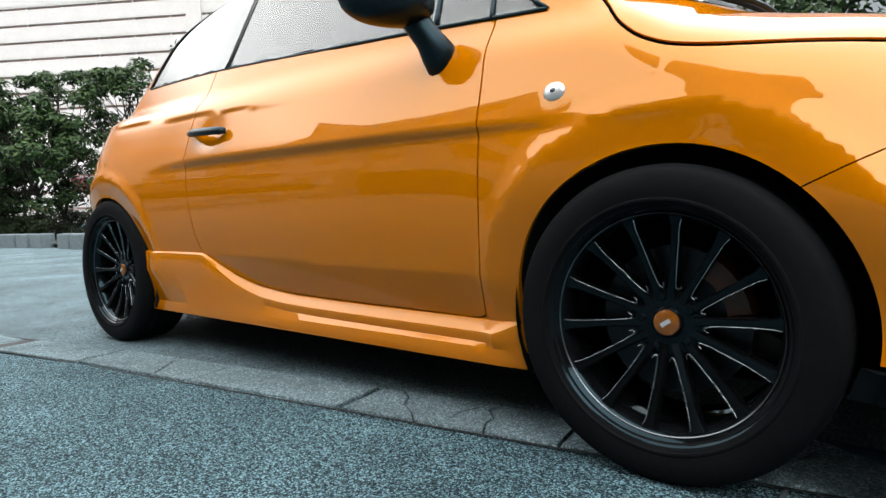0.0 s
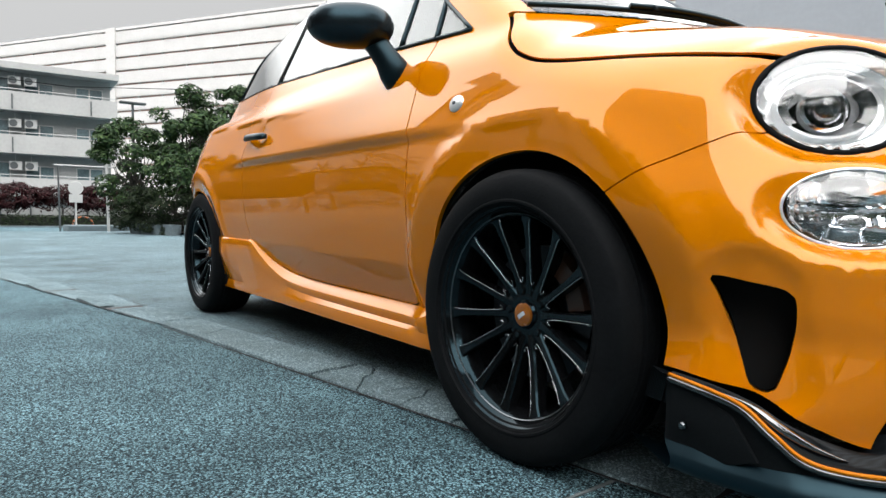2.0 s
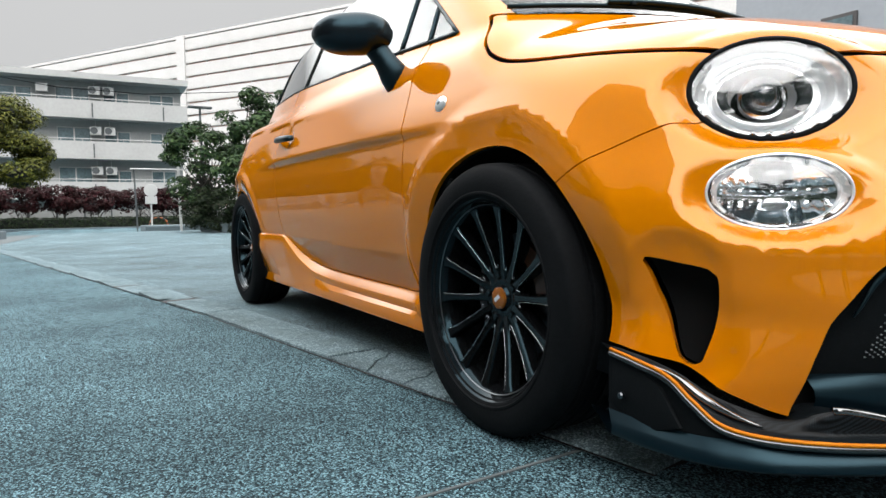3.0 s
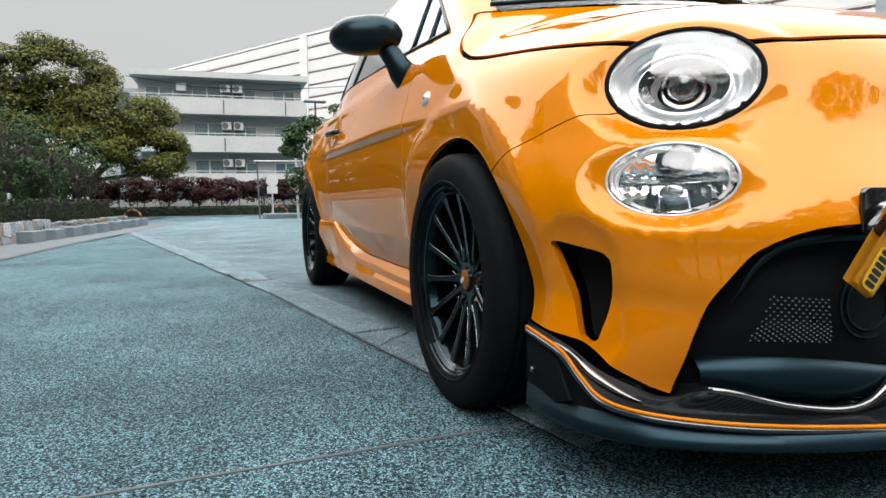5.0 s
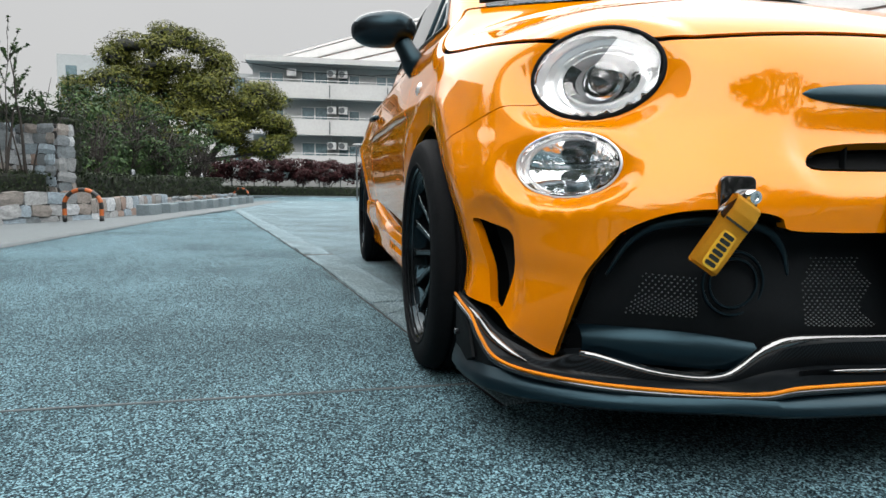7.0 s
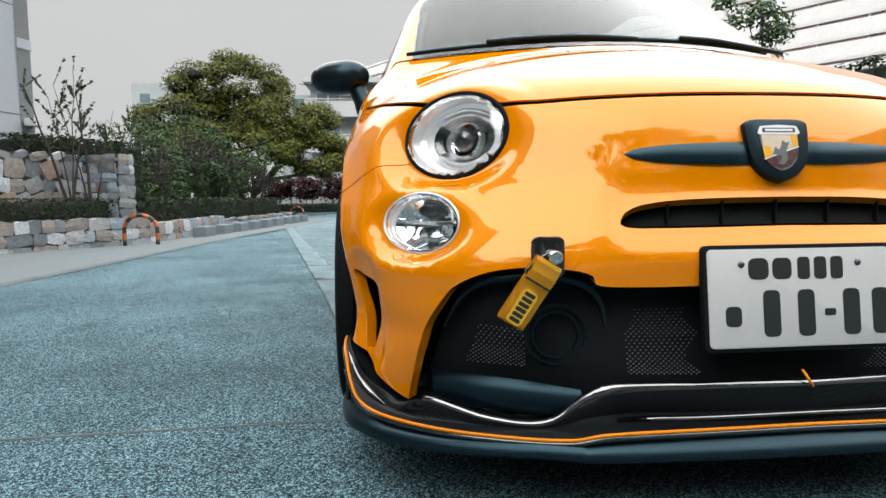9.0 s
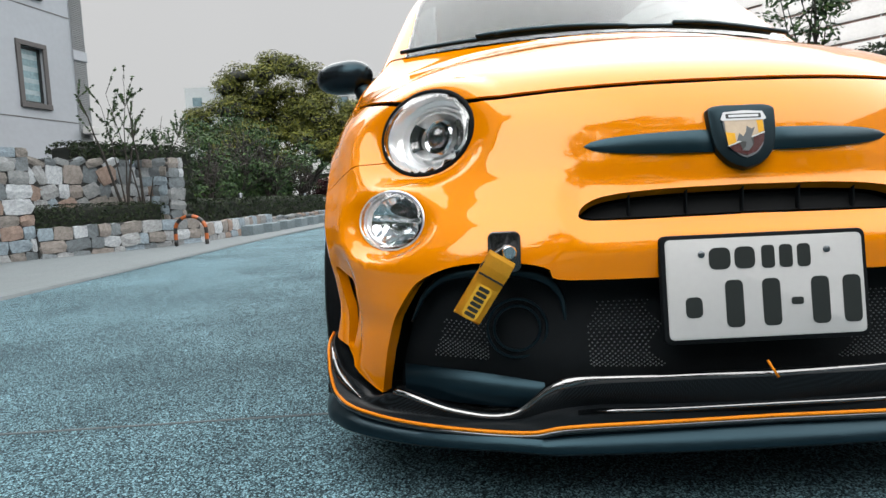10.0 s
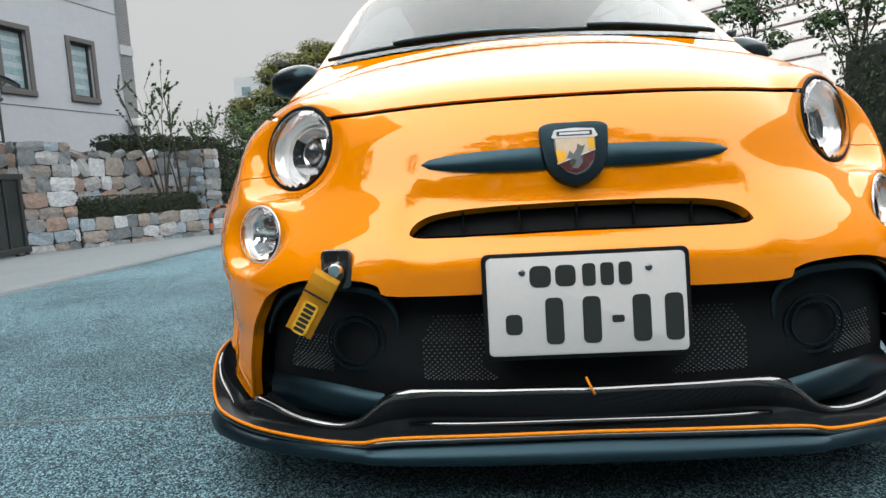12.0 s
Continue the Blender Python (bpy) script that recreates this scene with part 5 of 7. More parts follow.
# tow eye with its webbing strap
base = nose(-0.425, 0.463, -0.004)
hook_plate = part("tow_eye", solid(rounded(0.056, 0.070, 0.012), 0.010, 0.003), GLOSS, car, "black tow bracket with a steel bolt", smooth=30)
hook_plate.matrix_world = Matrix.Translation(base) @ Matrix.Rotation(radians(-10), 4, 'Z') @ TO_X
ear = part("ear", solid([(p[0], p[1]) for p in curve_2d([(-0.040, -0.024), (-0.036, -0.010), (0.0, 0.014), (0.016, 0.012), (0.020, -0.004), (0.010, -0.020), (-0.02, -0.034)], 4, True)], 0.012, 0.003), GLOSS, hook_plate, "", smooth=30)
ear.matrix_world = Matrix.Translation(base + Vector((0.022, -0.004, -0.002))) @ TO_X
bolt = part("bolt", lathe([(0.0, 0.006), (0.005, 0.006), (0.0055, 0.010), (0.010, 0.010), (0.012, 0.006), (0.012, -0.03)], 24, axis='X'), CHROME, hook_plate, "steel bolt head", smooth=35)
bolt.matrix_world = Matrix.Translation(base + Vector((0.034, 0.003, 0.002)))
strap = part("tow_strap", bmesh.new(), STRAP, car, "yellow webbing strap with a dark printed band")
bm = bmesh.new()
a, b = base + Vector((0.040, -0.008, -0.004)), base + Vector((0.030, -0.072, -0.106))
way = (b - a).normalized()
across = way.cross(Vector((1, 0, 0))).normalized()
front = across.cross(way)
if front.x < 0:
    front = -front
prof = []
length = (b - a).length
for t, d in ((0.0, 0.004), (0.05, 0.011), (0.2, 0.014), (0.45, 0.010), (0.8, 0.009), (0.97, 0.007), (1.0, 0.0), (0.97, -0.008), (0.6, -0.007), (0.2, -0.006), (0.02, -0.006), (0.0, 0.0)):
    prof.append(a + way * length * t + front * d)
rows = [[bm.verts.new(p + across * 0.0235 * q + front * -0.0006 * abs(q)) for q in (-1, -0.5, 0, 0.5, 1)] for p in prof]
for r0, r1 in zip(rows, rows[1:] + rows[:1]):
    for i in range(4):
        bm.faces.new((r0[i], r0[i + 1], r1[i + 1], r1[i]))
bmesh.ops.solidify(bm, geom=list(bm.faces), thickness=0.002)
bmesh.ops.recalc_face_normals(bm, faces=bm.faces)
bm.to_mesh(strap.data)
bm.free()


def on_strap(name, along, w, h, mat, label, out):
    o = part(name, solid(rounded(w, h, min(w, h) * 0.3, 3), 0.0008), mat, strap, label)
    p = a + way * along + front * out
    o.matrix_world = Matrix(((across.x, way.x, front.x, p.x), (across.y, way.y, front.y, p.y), (across.z, way.z, front.z, p.z), (0, 0, 0, 1)))


on_strap("seam_band", 0.040, 0.046, 0.0035, INK, "dark stitched line", 0.0125)
on_strap("print_patch", 0.086, 0.028, 0.062, PATCH, "pale yellow printed patch", 0.0112)
for k in range(6):
    on_strap("print_bar", 0.062 + 0.0094 * k, 0.019, 0.0066, INK, "plain dark print", 0.0120)

# ---- the sides of the car ----
for s in (-1, 1):
    bm = bmesh.new()
    rows = []
    for k in range(81):
        x = -2.055 + (2.055 - 0.325) * k / 80
        top = float(skirt_top(x))
        tall = max(0.0, min(1.0, (top - 0.27) / 0.11))
        q = on_skin((x, -0.75, top + 0.002), (0, -1, 0), 0.3)
        w = -q.y
        end = 0.01 * max(0, (x + 0.42) / 0.1)**2 if x > -0.42 else 0
        flat = (1 - tall) * max(0.0, min(1.0, (-0.345 - x) / 0.06))      # the sloping ledge narrows at both ends
        sec = [(w - 0.012, top + 0.004), (w + 0.002, top + 0.002), (w + 0.006, top - 0.001), (w + 0.009 + 0.015 * flat, top - 0.004 - 0.021 * flat), (w + 0.010 + 0.015 * flat, top - 0.010 - 0.022 * flat), (w + 0.012 + 0.008 * flat, top - 0.050 - 0.02 * tall), (0.738, 0.190), (0.741, 0.168), (0.737, 0.151), (0.712, 0.141), (0.62, 0.136)]
        rows.append([bm.verts.new((x, s * (yy - end), zz)) for yy, zz in sec])
    for a, b in zip(rows, rows[1:]):
        for i in range(len(a) - 1):
            bm.faces.new((a[i], a[i + 1], b[i + 1], b[i]))
    bm.faces.new(rows[0])
    bm.faces.new(rows[-1])
    bmesh.ops.recalc_face_normals(bm, faces=bm.faces)
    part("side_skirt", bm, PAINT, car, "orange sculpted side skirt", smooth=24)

    # door mirror
    c = Vector((-0.622, -0.836, 1.006))
    ax = Vector((-0.45, -0.88, -0.06)).normalized()
    fw = Vector((0, 0, 1)).cross(ax).normalized()
    if fw.x < 0:
        fw = -fw
    up = ax.cross(fw)
    if up.z < 0:
        up = -up
    bm = bmesh.new()
    rings = []
    for k in range(25):
        t = -1 + 2 * k / 24
        q = max(0.02, (1 - abs(t)**2.6))**0.5
        mid = c + ax * 0.118 * t + up * 0.004 * t
        hh, ff = 0.060 * q * (1 - 0.06 * t), 0.070 * q
        ring = []
        for j in range(24):
            th = 2 * math.pi * j / 24
            cs, sn = math.cos(th), math.sin(th)
            r = 1 / (abs(cs)**2.6 + abs(sn)**2.6)**(1 / 2.6)
            d = cs * r * (ff if cs > 0 else ff * 0.45)
            p = mid + fw * d + up * sn * r * hh
            ring.append(bm.verts.new((p.x, p.y if s < 0 else -p.y, p.z)))
        rings.append(ring)
    for r0, r1 in zip(rings, rings[1:]):
        for j in range(24):
            bm.faces.new((r0[j], r0[(j + 1) % 24], r1[(j + 1) % 24], r1[j]))
    bm.faces.new(rings[0])
    bm.faces.new(rings[-1])
    bmesh.ops.recalc_face_normals(bm, faces=bm.faces)
    head = part("door_mirror", bm, MIRRORB, car, "gloss black door mirror on a stubby arm", smooth=60)
    pts = [mirrored(Vector(p), s) for p in ((-0.605, -0.790, 0.990), (-0.585, -0.775, 0.960), (-0.562, -0.757, 0.920), (-0.548, -0.742, 0.888), (-0.545, -0.728, 0.868), (-0.545, -0.71, 0.860))]
    part("mirror_arm", tube(pts, [0.036, 0.033, 0.035, 0.043, 0.045, 0.030], 16, True, 0.8), SATIN, head, "matt black arm", smooth=60)
    # mirror glass, on the back
    gl = part("mirror_glass", solid([(0.088 * math.cos(2 * math.pi * k / 28), 0.046 * math.sin(2 * math.pi * k / 28)) for k in range(28)], 0.003), CHROME, head, "mirror glass")
    p = c - fw * 0.031
    m = Matrix(((ax.x, up.x, -fw.x, p.x), (ax.y, up.y, -fw.y, p.y), (ax.z, up.z, -fw.z, p.z), (0, 0, 0, 1)))
    gl.matrix_world = m if s < 0 else Matrix.Diagonal((1, -1, 1, 1)) @ m

    # door handle
    h0, h1 = side_point(-1.625, 0.795, 0.006), side_point(-1.415, 0.786, 0.006)
    pts = [h0.lerp(h1, t) + Vector((0, -b, 0)) for t, b in ((0, 0.0), (0.05, 0.012), (0.2, 0.020), (0.5, 0.024), (0.8, 0.020), (0.95, 0.012), (1, 0.0))]
    part("door_handle", tube([mirrored(p, s) for p in pts], [0.010, 0.014, 0.016, 0.016, 0.016, 0.015, 0.010], 12, True, 0.75), SATIN, car, "black door handle", smooth=60)
    # side repeater
    q = side_point(-0.222, 0.752)
    n = Vector(gradient(car_field, np.array([q]))[0]).normalized()
    rep = part("side_repeater", lathe([(0.0, 0.008), (0.012, 0.0072), (0.021, 0.004), (0.025, 0.0), (0.025, -0.006)], 32), SILVER, car, "small clear oval side lamp", smooth=50)
    rep.matrix_world = oriented(mirrored(q, s), mirrored(n, s)) @ Matrix.Diagonal((1.0, 1, 0.82, 1))
    bulb = part("repeater_bulb", lathe([(0.0, 0.0095), (0.005, 0.009), (0.008, 0.006)], 16), STEEL, rep, "grey core", smooth=50)
    bulb.matrix_parent_inverse = Matrix()

    # black trims round and between the side windows
    line = [mirrored(side_point(p[0], p[1], 0.001), s) for p in curve_2d([(-0.285, 0.950), (-0.9, 0.985), (-1.554, 1.022), (-2.262, 1.056)], 10)]
    part("belt_trim", tube(line, [0.0055] * 8 + [0.005] * 4 + [0.003] * (len(line) - 12), 8), SATIN, car, "black strip under the windows", smooth=60)
    line = [mirrored(side_point(p[0], p[1], 0.001), s) for p in curve_2d([(-2.262, 1.056), (-2.20, 1.15), (-2.08, 1.27), (-1.90, 1.345), (-1.6, 1.385), (-1.2, 1.39), (-0.93, 1.36), (-0.6, 1.175), (-0.285, 0.950)], 6)]
    part("window_seal", tube(line, 0.0055, 8), SATIN, car, "black seal over the side windows", smooth=60)
    line = [mirrored(side_point(-1.554 + 0.075 * t, 1.018 + 0.368 * t, 0.001), s) for t in [k / 10 for k in range(11)]]
    part("pillar_trim", tube(line, 0.009, 8, True, 0.4), GLOSS, car, "black pillar between the side windows", smooth=60)
    for x0, x1, z1 in ((-0.43, -0.445, 1.060), (-0.60, -0.615, 1.175)):
        line = [mirrored(side_point(x0 + (x1 - x0) * t, float(belt(x0)) + (z1 - float(belt(x0))) * t, 0.001), s) for t in [k / 6 for k in range(7)]]
        part("quarter_trim", tube(line, 0.007, 8), SATIN, car, smooth=60)

# cowl, wipers, aerial, seats
bm = bmesh.new()
rows = []
for k in range(41):
    y = -0.66 + 1.32 * k / 40
    x0 = 0.045 - 0.55 * y * y
    z0 = float(hood_z(x0) - crown(x0) * (abs(y) / 0.70)**2.4)
    rows.append([bm.verts.new((x0 + 0.012, y, z0 - 0.016)), bm.verts.new((x0 - 0.01, y, z0 - 0.004)), bm.verts.new((x0 - 0.045, y, z0 + 0.012 - 0.02 * abs(y)))])
for a, b in zip(rows, rows[1:]):
    for i in range(2):
        bm.faces.new((a[i], b[i], b[i + 1], a[i + 1]))
bmesh.ops.recalc_face_normals(bm, faces=bm.faces)
part("cowl", bm, BLACK, car, "black cowl below the windscreen", smooth=50)


def wiper(y0, y1, lift):
    pts = []
    for k in range(17):
        t = k / 16
        y = y0 + (y1 - y0) * t
        x = 0.032 - 0.55 * y * y
        z = 0.988 - 0.03 * abs(y)**2 + lift * t
        q = on_skin((x - 0.01, y, z), (0.55, 0, 0.83), 0.2)
        pts.append(q + Vector((0.008, 0, 0.010)))
    w = part("wiper", tube(pts, 0.0065, 8), SATIN, car, "black windscreen wiper", smooth=60)
    arm = [pts[6] + Vector((0.006, 0, 0.008)), pts[9] + Vector((0.012, 0, 0.008)), pts[13] + Vector((0.016, 0, 0.004)), pts[16] + Vector((0.02, 0.04, -0.004))]
    part("wiper_arm", tube([tuple(v) for v in curve_2d(arm, 6)], 0.0075, 8), SATIN, w, smooth=60)
    part("wiper_clip", box(pts[8] + Vector((0.004, 0, 0.006)), (0.018, 0.05, 0.014), 0.004), SATIN, w)


wiper(-0.61, -0.02, 0.006)
wiper(-0.05, 0.50, 0.006)
part("aerial", tube([(-0.80, 0.0, 1.43), (-0.98, 0.0, 1.62)], 0.003, 6), BLACK, car, "thin black roof aerial")
for y in (-0.34, 0.34):
    seat = part("seat_cushion", box((-1.15, y, 0.52), (0.50, 0.46, 0.18), 0.06, segs=3), BLACK, car, "dark front seat", smooth=60)
    part("seat_back", box((-1.44, y, 0.82), (0.15, 0.46, 0.60), 0.06, Matrix.Rotation(radians(-14), 3, 'Y'), 3), BLACK, seat, smooth=60)
    part("headrest", box((-1.53, y, 1.17), (0.10, 0.26, 0.18), 0.045, Matrix.Rotation(radians(-14), 3, 'Y'), 3), BLACK, seat, smooth=60)
part("dashboard", box((-0.45, 0, 0.86), (0.40, 1.20, 0.18), 0.06, segs=3), BLACK, car, "dark dashboard", smooth=60)
part("steering_wheel", loop_tube([Vector((-0.76 + 0.09 * math.sin(t), -0.34 + 0.18 * math.cos(t), 0.90 + 0.16 * math.sin(t))) for t in [2 * math.pi * k / 32 for k in range(32)]], 0.013, 8), BLACK, car, "black steering wheel", smooth=60)

# ---- ground: one sheet, falling gently away behind the car ----
def gz(x, y=0.0):
    side = min(1.0, max(0.0, (-3.2 - y) / 2.4))      # the road also falls towards the stone wall
    return -0.022 * min(12, max(0, -x - 2)) - 0.008 * max(0, -x - 14) - 0.13 * side * side * (3 - 2 * side)


bm = bmesh.new()
xs = [-600, -300, -160, -80, -50, -30, -22, -18, -16, -14, -12, -10, -8, -6, -4, -3, -2, -1, 0, 2, 6, 20, 80, 300, 600]
ys = [-600, -200, -60, -20, -8, -5.6, -5.0, -4.4, -3.8, -3.2, -2, 0, 4, 12, 60, 200, 600]
grid = [[bm.verts.new((x, y, gz(max(x, -60), y))) for y in ys] for x in xs]
for a, b in zip(grid, grid[1:]):
    for i in range(len(ys) - 1):
        bm.faces.new((a[i], b[i], b[i + 1], a[i + 1]))
ground = tagged(part("ground", bm, ASPHALT), "blue-grey asphalt with coarse pale grains", "road", kind="structure")

# a gutter of concrete slabs running slantwise under the car
GUT_A = math.atan2(0.158, 1.0)
gdir = Vector((-math.cos(GUT_A), -math.sin(GUT_A), 0))
gnor = Vector((gdir.y, -gdir.x, 0))
gut0 = Vector((0.35, -0.634 + 0.158 * 0.35, 0))
gutter = thing("gutter", "band of cracked grey concrete slabs in the asphalt", "gutter", kind="structure")
random.seed(5)
variants = []
for k in range(7):
    bm = bmesh.new()
    L, W = 0.30, 0.094
    # each slab is cracked across along crooked lines, and some of its pieces lengthwise too
    cuts = sorted(random.uniform(-0.8, 0.8) * L for _ in range((2, 3, 1, 3, 2, 4, 0)[k]))
    lines = [[(-L, W), (-L, -W)]]
    for c in cuts:
        tilt = random.uniform(-0.07, 0.07)
        lines.append([(c + tilt * (1 - 2 * i / 4) + random.uniform(-0.012, 0.012), W - 2 * W * i / 4) for i in range(5)])
    lines.append([(L, W), (L, -W)])
    pieces = []
    for a, b in zip(lines, lines[1:]):
        b = [(x - 0.007, y) for x, y in b]
        if random.random() < 0.4 and len(a) == len(b) == 5:
            pieces += [b[:3] + a[:3][::-1], [(x, y - 0.003) for x, y in b[2:] + a[2:][::-1]]]
        else:
            pieces.append(b + a[::-1])
    for piece in pieces:
        o = solid([(x * 0.985, y * 0.99) for x, y in piece], 0.05, 0.003)
        tmp = bpy.data.meshes.new("tmp")
        o.to_mesh(tmp)
        o.free()
        bm.from_mesh(tmp)
        bpy.data.meshes.remove(tmp)
    me = bpy.data.meshes.new("slab")
    bm.to_mesh(me)
    bm.free()
    me.materials.append(SLABM)
    variants.append(me)
for k in range(44):
    p = gut0 + gdir * (0.3 + 0.6 * k)
    ob = new("slab", variants[(k * 3) % 7])
    ob.parent = gutter
    ob.location = (p.x, p.y, gz(p.x) - 0.039 + random.uniform(-0.002, 0.002))
    ob.rotation_euler = (0, 0 if p.x > -2 else -0.022 if p.x > -14 else -0.008, GUT_A + math.pi * (k % 2))
for off in (-0.098, 0.098):
    pts = [gut0 + gdir * d + gnor * off for d in (0, 2.75, 6, 10, 14.8, 20, 26.8)]
    bm = bmesh.new()
    rows = [[bm.verts.new((p.x, p.y - 0.004, gz(p.x) + 0.0065)), bm.verts.new((p.x, p.y + 0.004, gz(p.x) + 0.0065))] for p in pts]
    for a, b in zip(rows, rows[1:]):
        bm.faces.new((a[0], a[1], b[1], b[0]))
    part("edge_joint", bm, TAR, gutter, "dark joint")
bm = bmesh.new()
rows = [[bm.verts.new((p.x, p.y - 0.094, gz(p.x) + 0.003)), bm.verts.new((p.x, p.y + 0.094, gz(p.x) + 0.003))] for p in [gut0 + gdir * d for d in (0, 2.75, 6, 10, 14.8, 20, 26.4)]]
for a, b in zip(rows, rows[1:]):
    bm.faces.new((a[0], a[1], b[1], b[0]))
part("gutter_bed", bm, TAR, gutter, "dark bed showing in the cracks")
# paler, smoother asphalt of the lot beyond the gutter
bm = bmesh.new()
rows = []
for x in (0.35, 0, -1, -2, -3, -4, -6, -8, -10, -12, -14, -18, -24, -29):
    y = -0.634 + 0.158 * x + 0.104
    rows.append([bm.verts.new((x, yy, gz(x) + 0.004)) for yy in (y, y + 1.5, y + 6, y + 40)])
for a, b in zip(rows, rows[1:]):
    for i in range(3):
        bm.faces.new((a[i], a[i + 1], b[i + 1], b[i]))
bmesh.ops.recalc_face_normals(bm, faces=bm.faces)
tagged(part("lot_surface", bm, LOTASPHALT), "pale worn asphalt of the parking lot beyond the gutter", "road", kind="structure")
joint = part("road_joint", box((0, 0, 0), (0.007, 3.6, 0.004), 0.0), PAVER, None)
joint.location, joint.rotation_euler = (0.252, -2.40, 0.001), (0, 0, 0.035)
tagged(joint, "thin pale joint line across the asphalt", "joint", kind="structure")

# pale paving beside the road on the wall's side
bm = bmesh.new()
inner = [(3.0, -3.24), (-1.76, -3.26), (-4.68, -3.31), (-8.0, -3.42), (-11.0, -3.46), (-17.0, -3.15), (-26.0, -2.6)]
outer = [(3.0, -9.0), (-1.76, -8.2), (-5.0, -7.2), (-8.0, -7.0), (-11.0, -6.2), (-17.0, -5.6), (-26.0, -4.4)]
rows = []
for (a, b), (c, d) in zip(inner, outer):
    rows.append([bm.verts.new((a, b, gz(a, b) + 0.004)), bm.verts.new((a, b - 0.02, gz(a, b) + 0.025)), bm.verts.new((a, b - 0.14, gz(a, b) + 0.027)), bm.verts.new((a + 0.4 * (c - a), b + 0.4 * (d - b), gz(a, b + 0.4 * (d - b)) + 0.025)), bm.verts.new((c, d, gz(c, d) + 0.02))])
for a, b in zip(rows, rows[1:]):
    for i in range(4):
        bm.faces.new((a[i], a[i + 1], b[i + 1], b[i]))
bmesh.ops.recalc_face_normals(bm, faces=bm.faces)
tagged(part("pavement", bm, PAVER), "pale grey paving along the stone wall", "pavement", kind="structure")

# ---- foliage ----
def leaves(centre_fn, count, size, rng, flat=0.32):
    """Leaf blades, each a bent quad of its own, at places from centre_fn."""
    vs, fs = [], []
    for _ in range(count):
        p, out = centre_fn()
        a = Vector((rng.gauss(0, 1), rng.gauss(0, 1), rng.gauss(0, 1)))
        a = (a * flat + out).normalized() if out is not None else a.normalized()
        b = a.orthogonal().normalized()
        b.rotate(Matrix.Rotation(rng.uniform(0, 6.28), 3, a))
        c = a.cross(b)
        s = size * rng.uniform(0.6, 1.35)
        k = len(vs)
        vs += [p - b * s, p - c * s * 0.45 + a * s * 0.12, p + b * s, p + c * s * 0.45 + a * s * 0.12]
        fs += [(k, k + 1, k + 2, k + 3)]
    return vs, fs


def lumps(rng, n, box_c, box_r, r0, r1):
    """Clump centres inside an ellipsoid, nearer its outside."""
    out = []
    for _ in range(n):
        d = Vector((rng.gauss(0, 1), rng.gauss(0, 1), rng.gauss(0, 1))).normalized() * rng.uniform(0.45, 1.0)**0.5
        out.append((Vector(box_c) + Vector((d.x * box_r[0], d.y * box_r[1], d.z * box_r[2])), rng.uniform(r0, r1)))
    return out


def crown_of(rng, clumps, per, size):
    def pick():
        c, r = clumps[rng.randrange(len(clumps))]
        d = Vector((rng.gauss(0, 1), rng.gauss(0, 1), rng.gauss(0.45, 1))).normalized()
        q = d * r * rng.uniform(0.62, 1.05)
        return c + Vector((q.x, q.y, q.z * 0.62)), d * 0.8 + Vector((0, 0, 0.5))
    return leaves(pick, per * len(clumps), size, rng)


def limb(bm, rng, a, b, r, bends=4, sides=7):
    a, b = Vector(a), Vector(b)
    pts = [a.lerp(b, k / bends) + Vector((rng.uniform(-1, 1), rng.uniform(-1, 1), 0)) * (b - a).length * 0.045 * (0 < k < bends) for k in range(bends + 1)]
    add_tube(bm, pts, [r * (1 - 0.75 * k / bends) for k in range(bends + 1)], sides)
    return pts


def tree(name, label, foot, clumps, per, leaf, mat, stems, seed, category="tree", trunk_r=0.2, core=0):
    """A tree: tapered trunk or stems with limbs to its clumps of leaves."""
    rng = random.Random(seed)
    t = thing(name, label, category, m=Matrix.Translation(foot))
    rel = [(c - Vector(foot), r) for c, r in clumps]
    bm = bmesh.new()
    for (sx, sy, ex, ey, ez) in stems:
        pts = limb(bm, rng, (sx, sy, -0.1), (ex, ey, ez), trunk_r, 6)
        for c, r in rel[::max(1, len(rel) // 14)]:
            src = pts[rng.randrange(2, 6)]
            if (c - src).length < 5.5:
                limb(bm, rng, src, c, trunk_r * 0.4, 4, 5)
    part("trunk", bm, BARK, t, smooth=60)
    vs, fs = crown_of(rng, rel, per, leaf)
    mesh_object("crown", vs, fs, mat, t, smooth=False)
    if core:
        # near-black lumps that put the crown's inner shade into their colour
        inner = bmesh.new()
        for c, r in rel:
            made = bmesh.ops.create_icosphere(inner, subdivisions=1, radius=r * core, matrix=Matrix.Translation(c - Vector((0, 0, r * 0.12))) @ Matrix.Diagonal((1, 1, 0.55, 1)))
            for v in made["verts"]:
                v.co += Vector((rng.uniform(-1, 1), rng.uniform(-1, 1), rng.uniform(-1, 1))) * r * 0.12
        part("crown_shade", inner, LEAFSHADE, t, "dark lumps standing for the shade inside the crown")
    return t


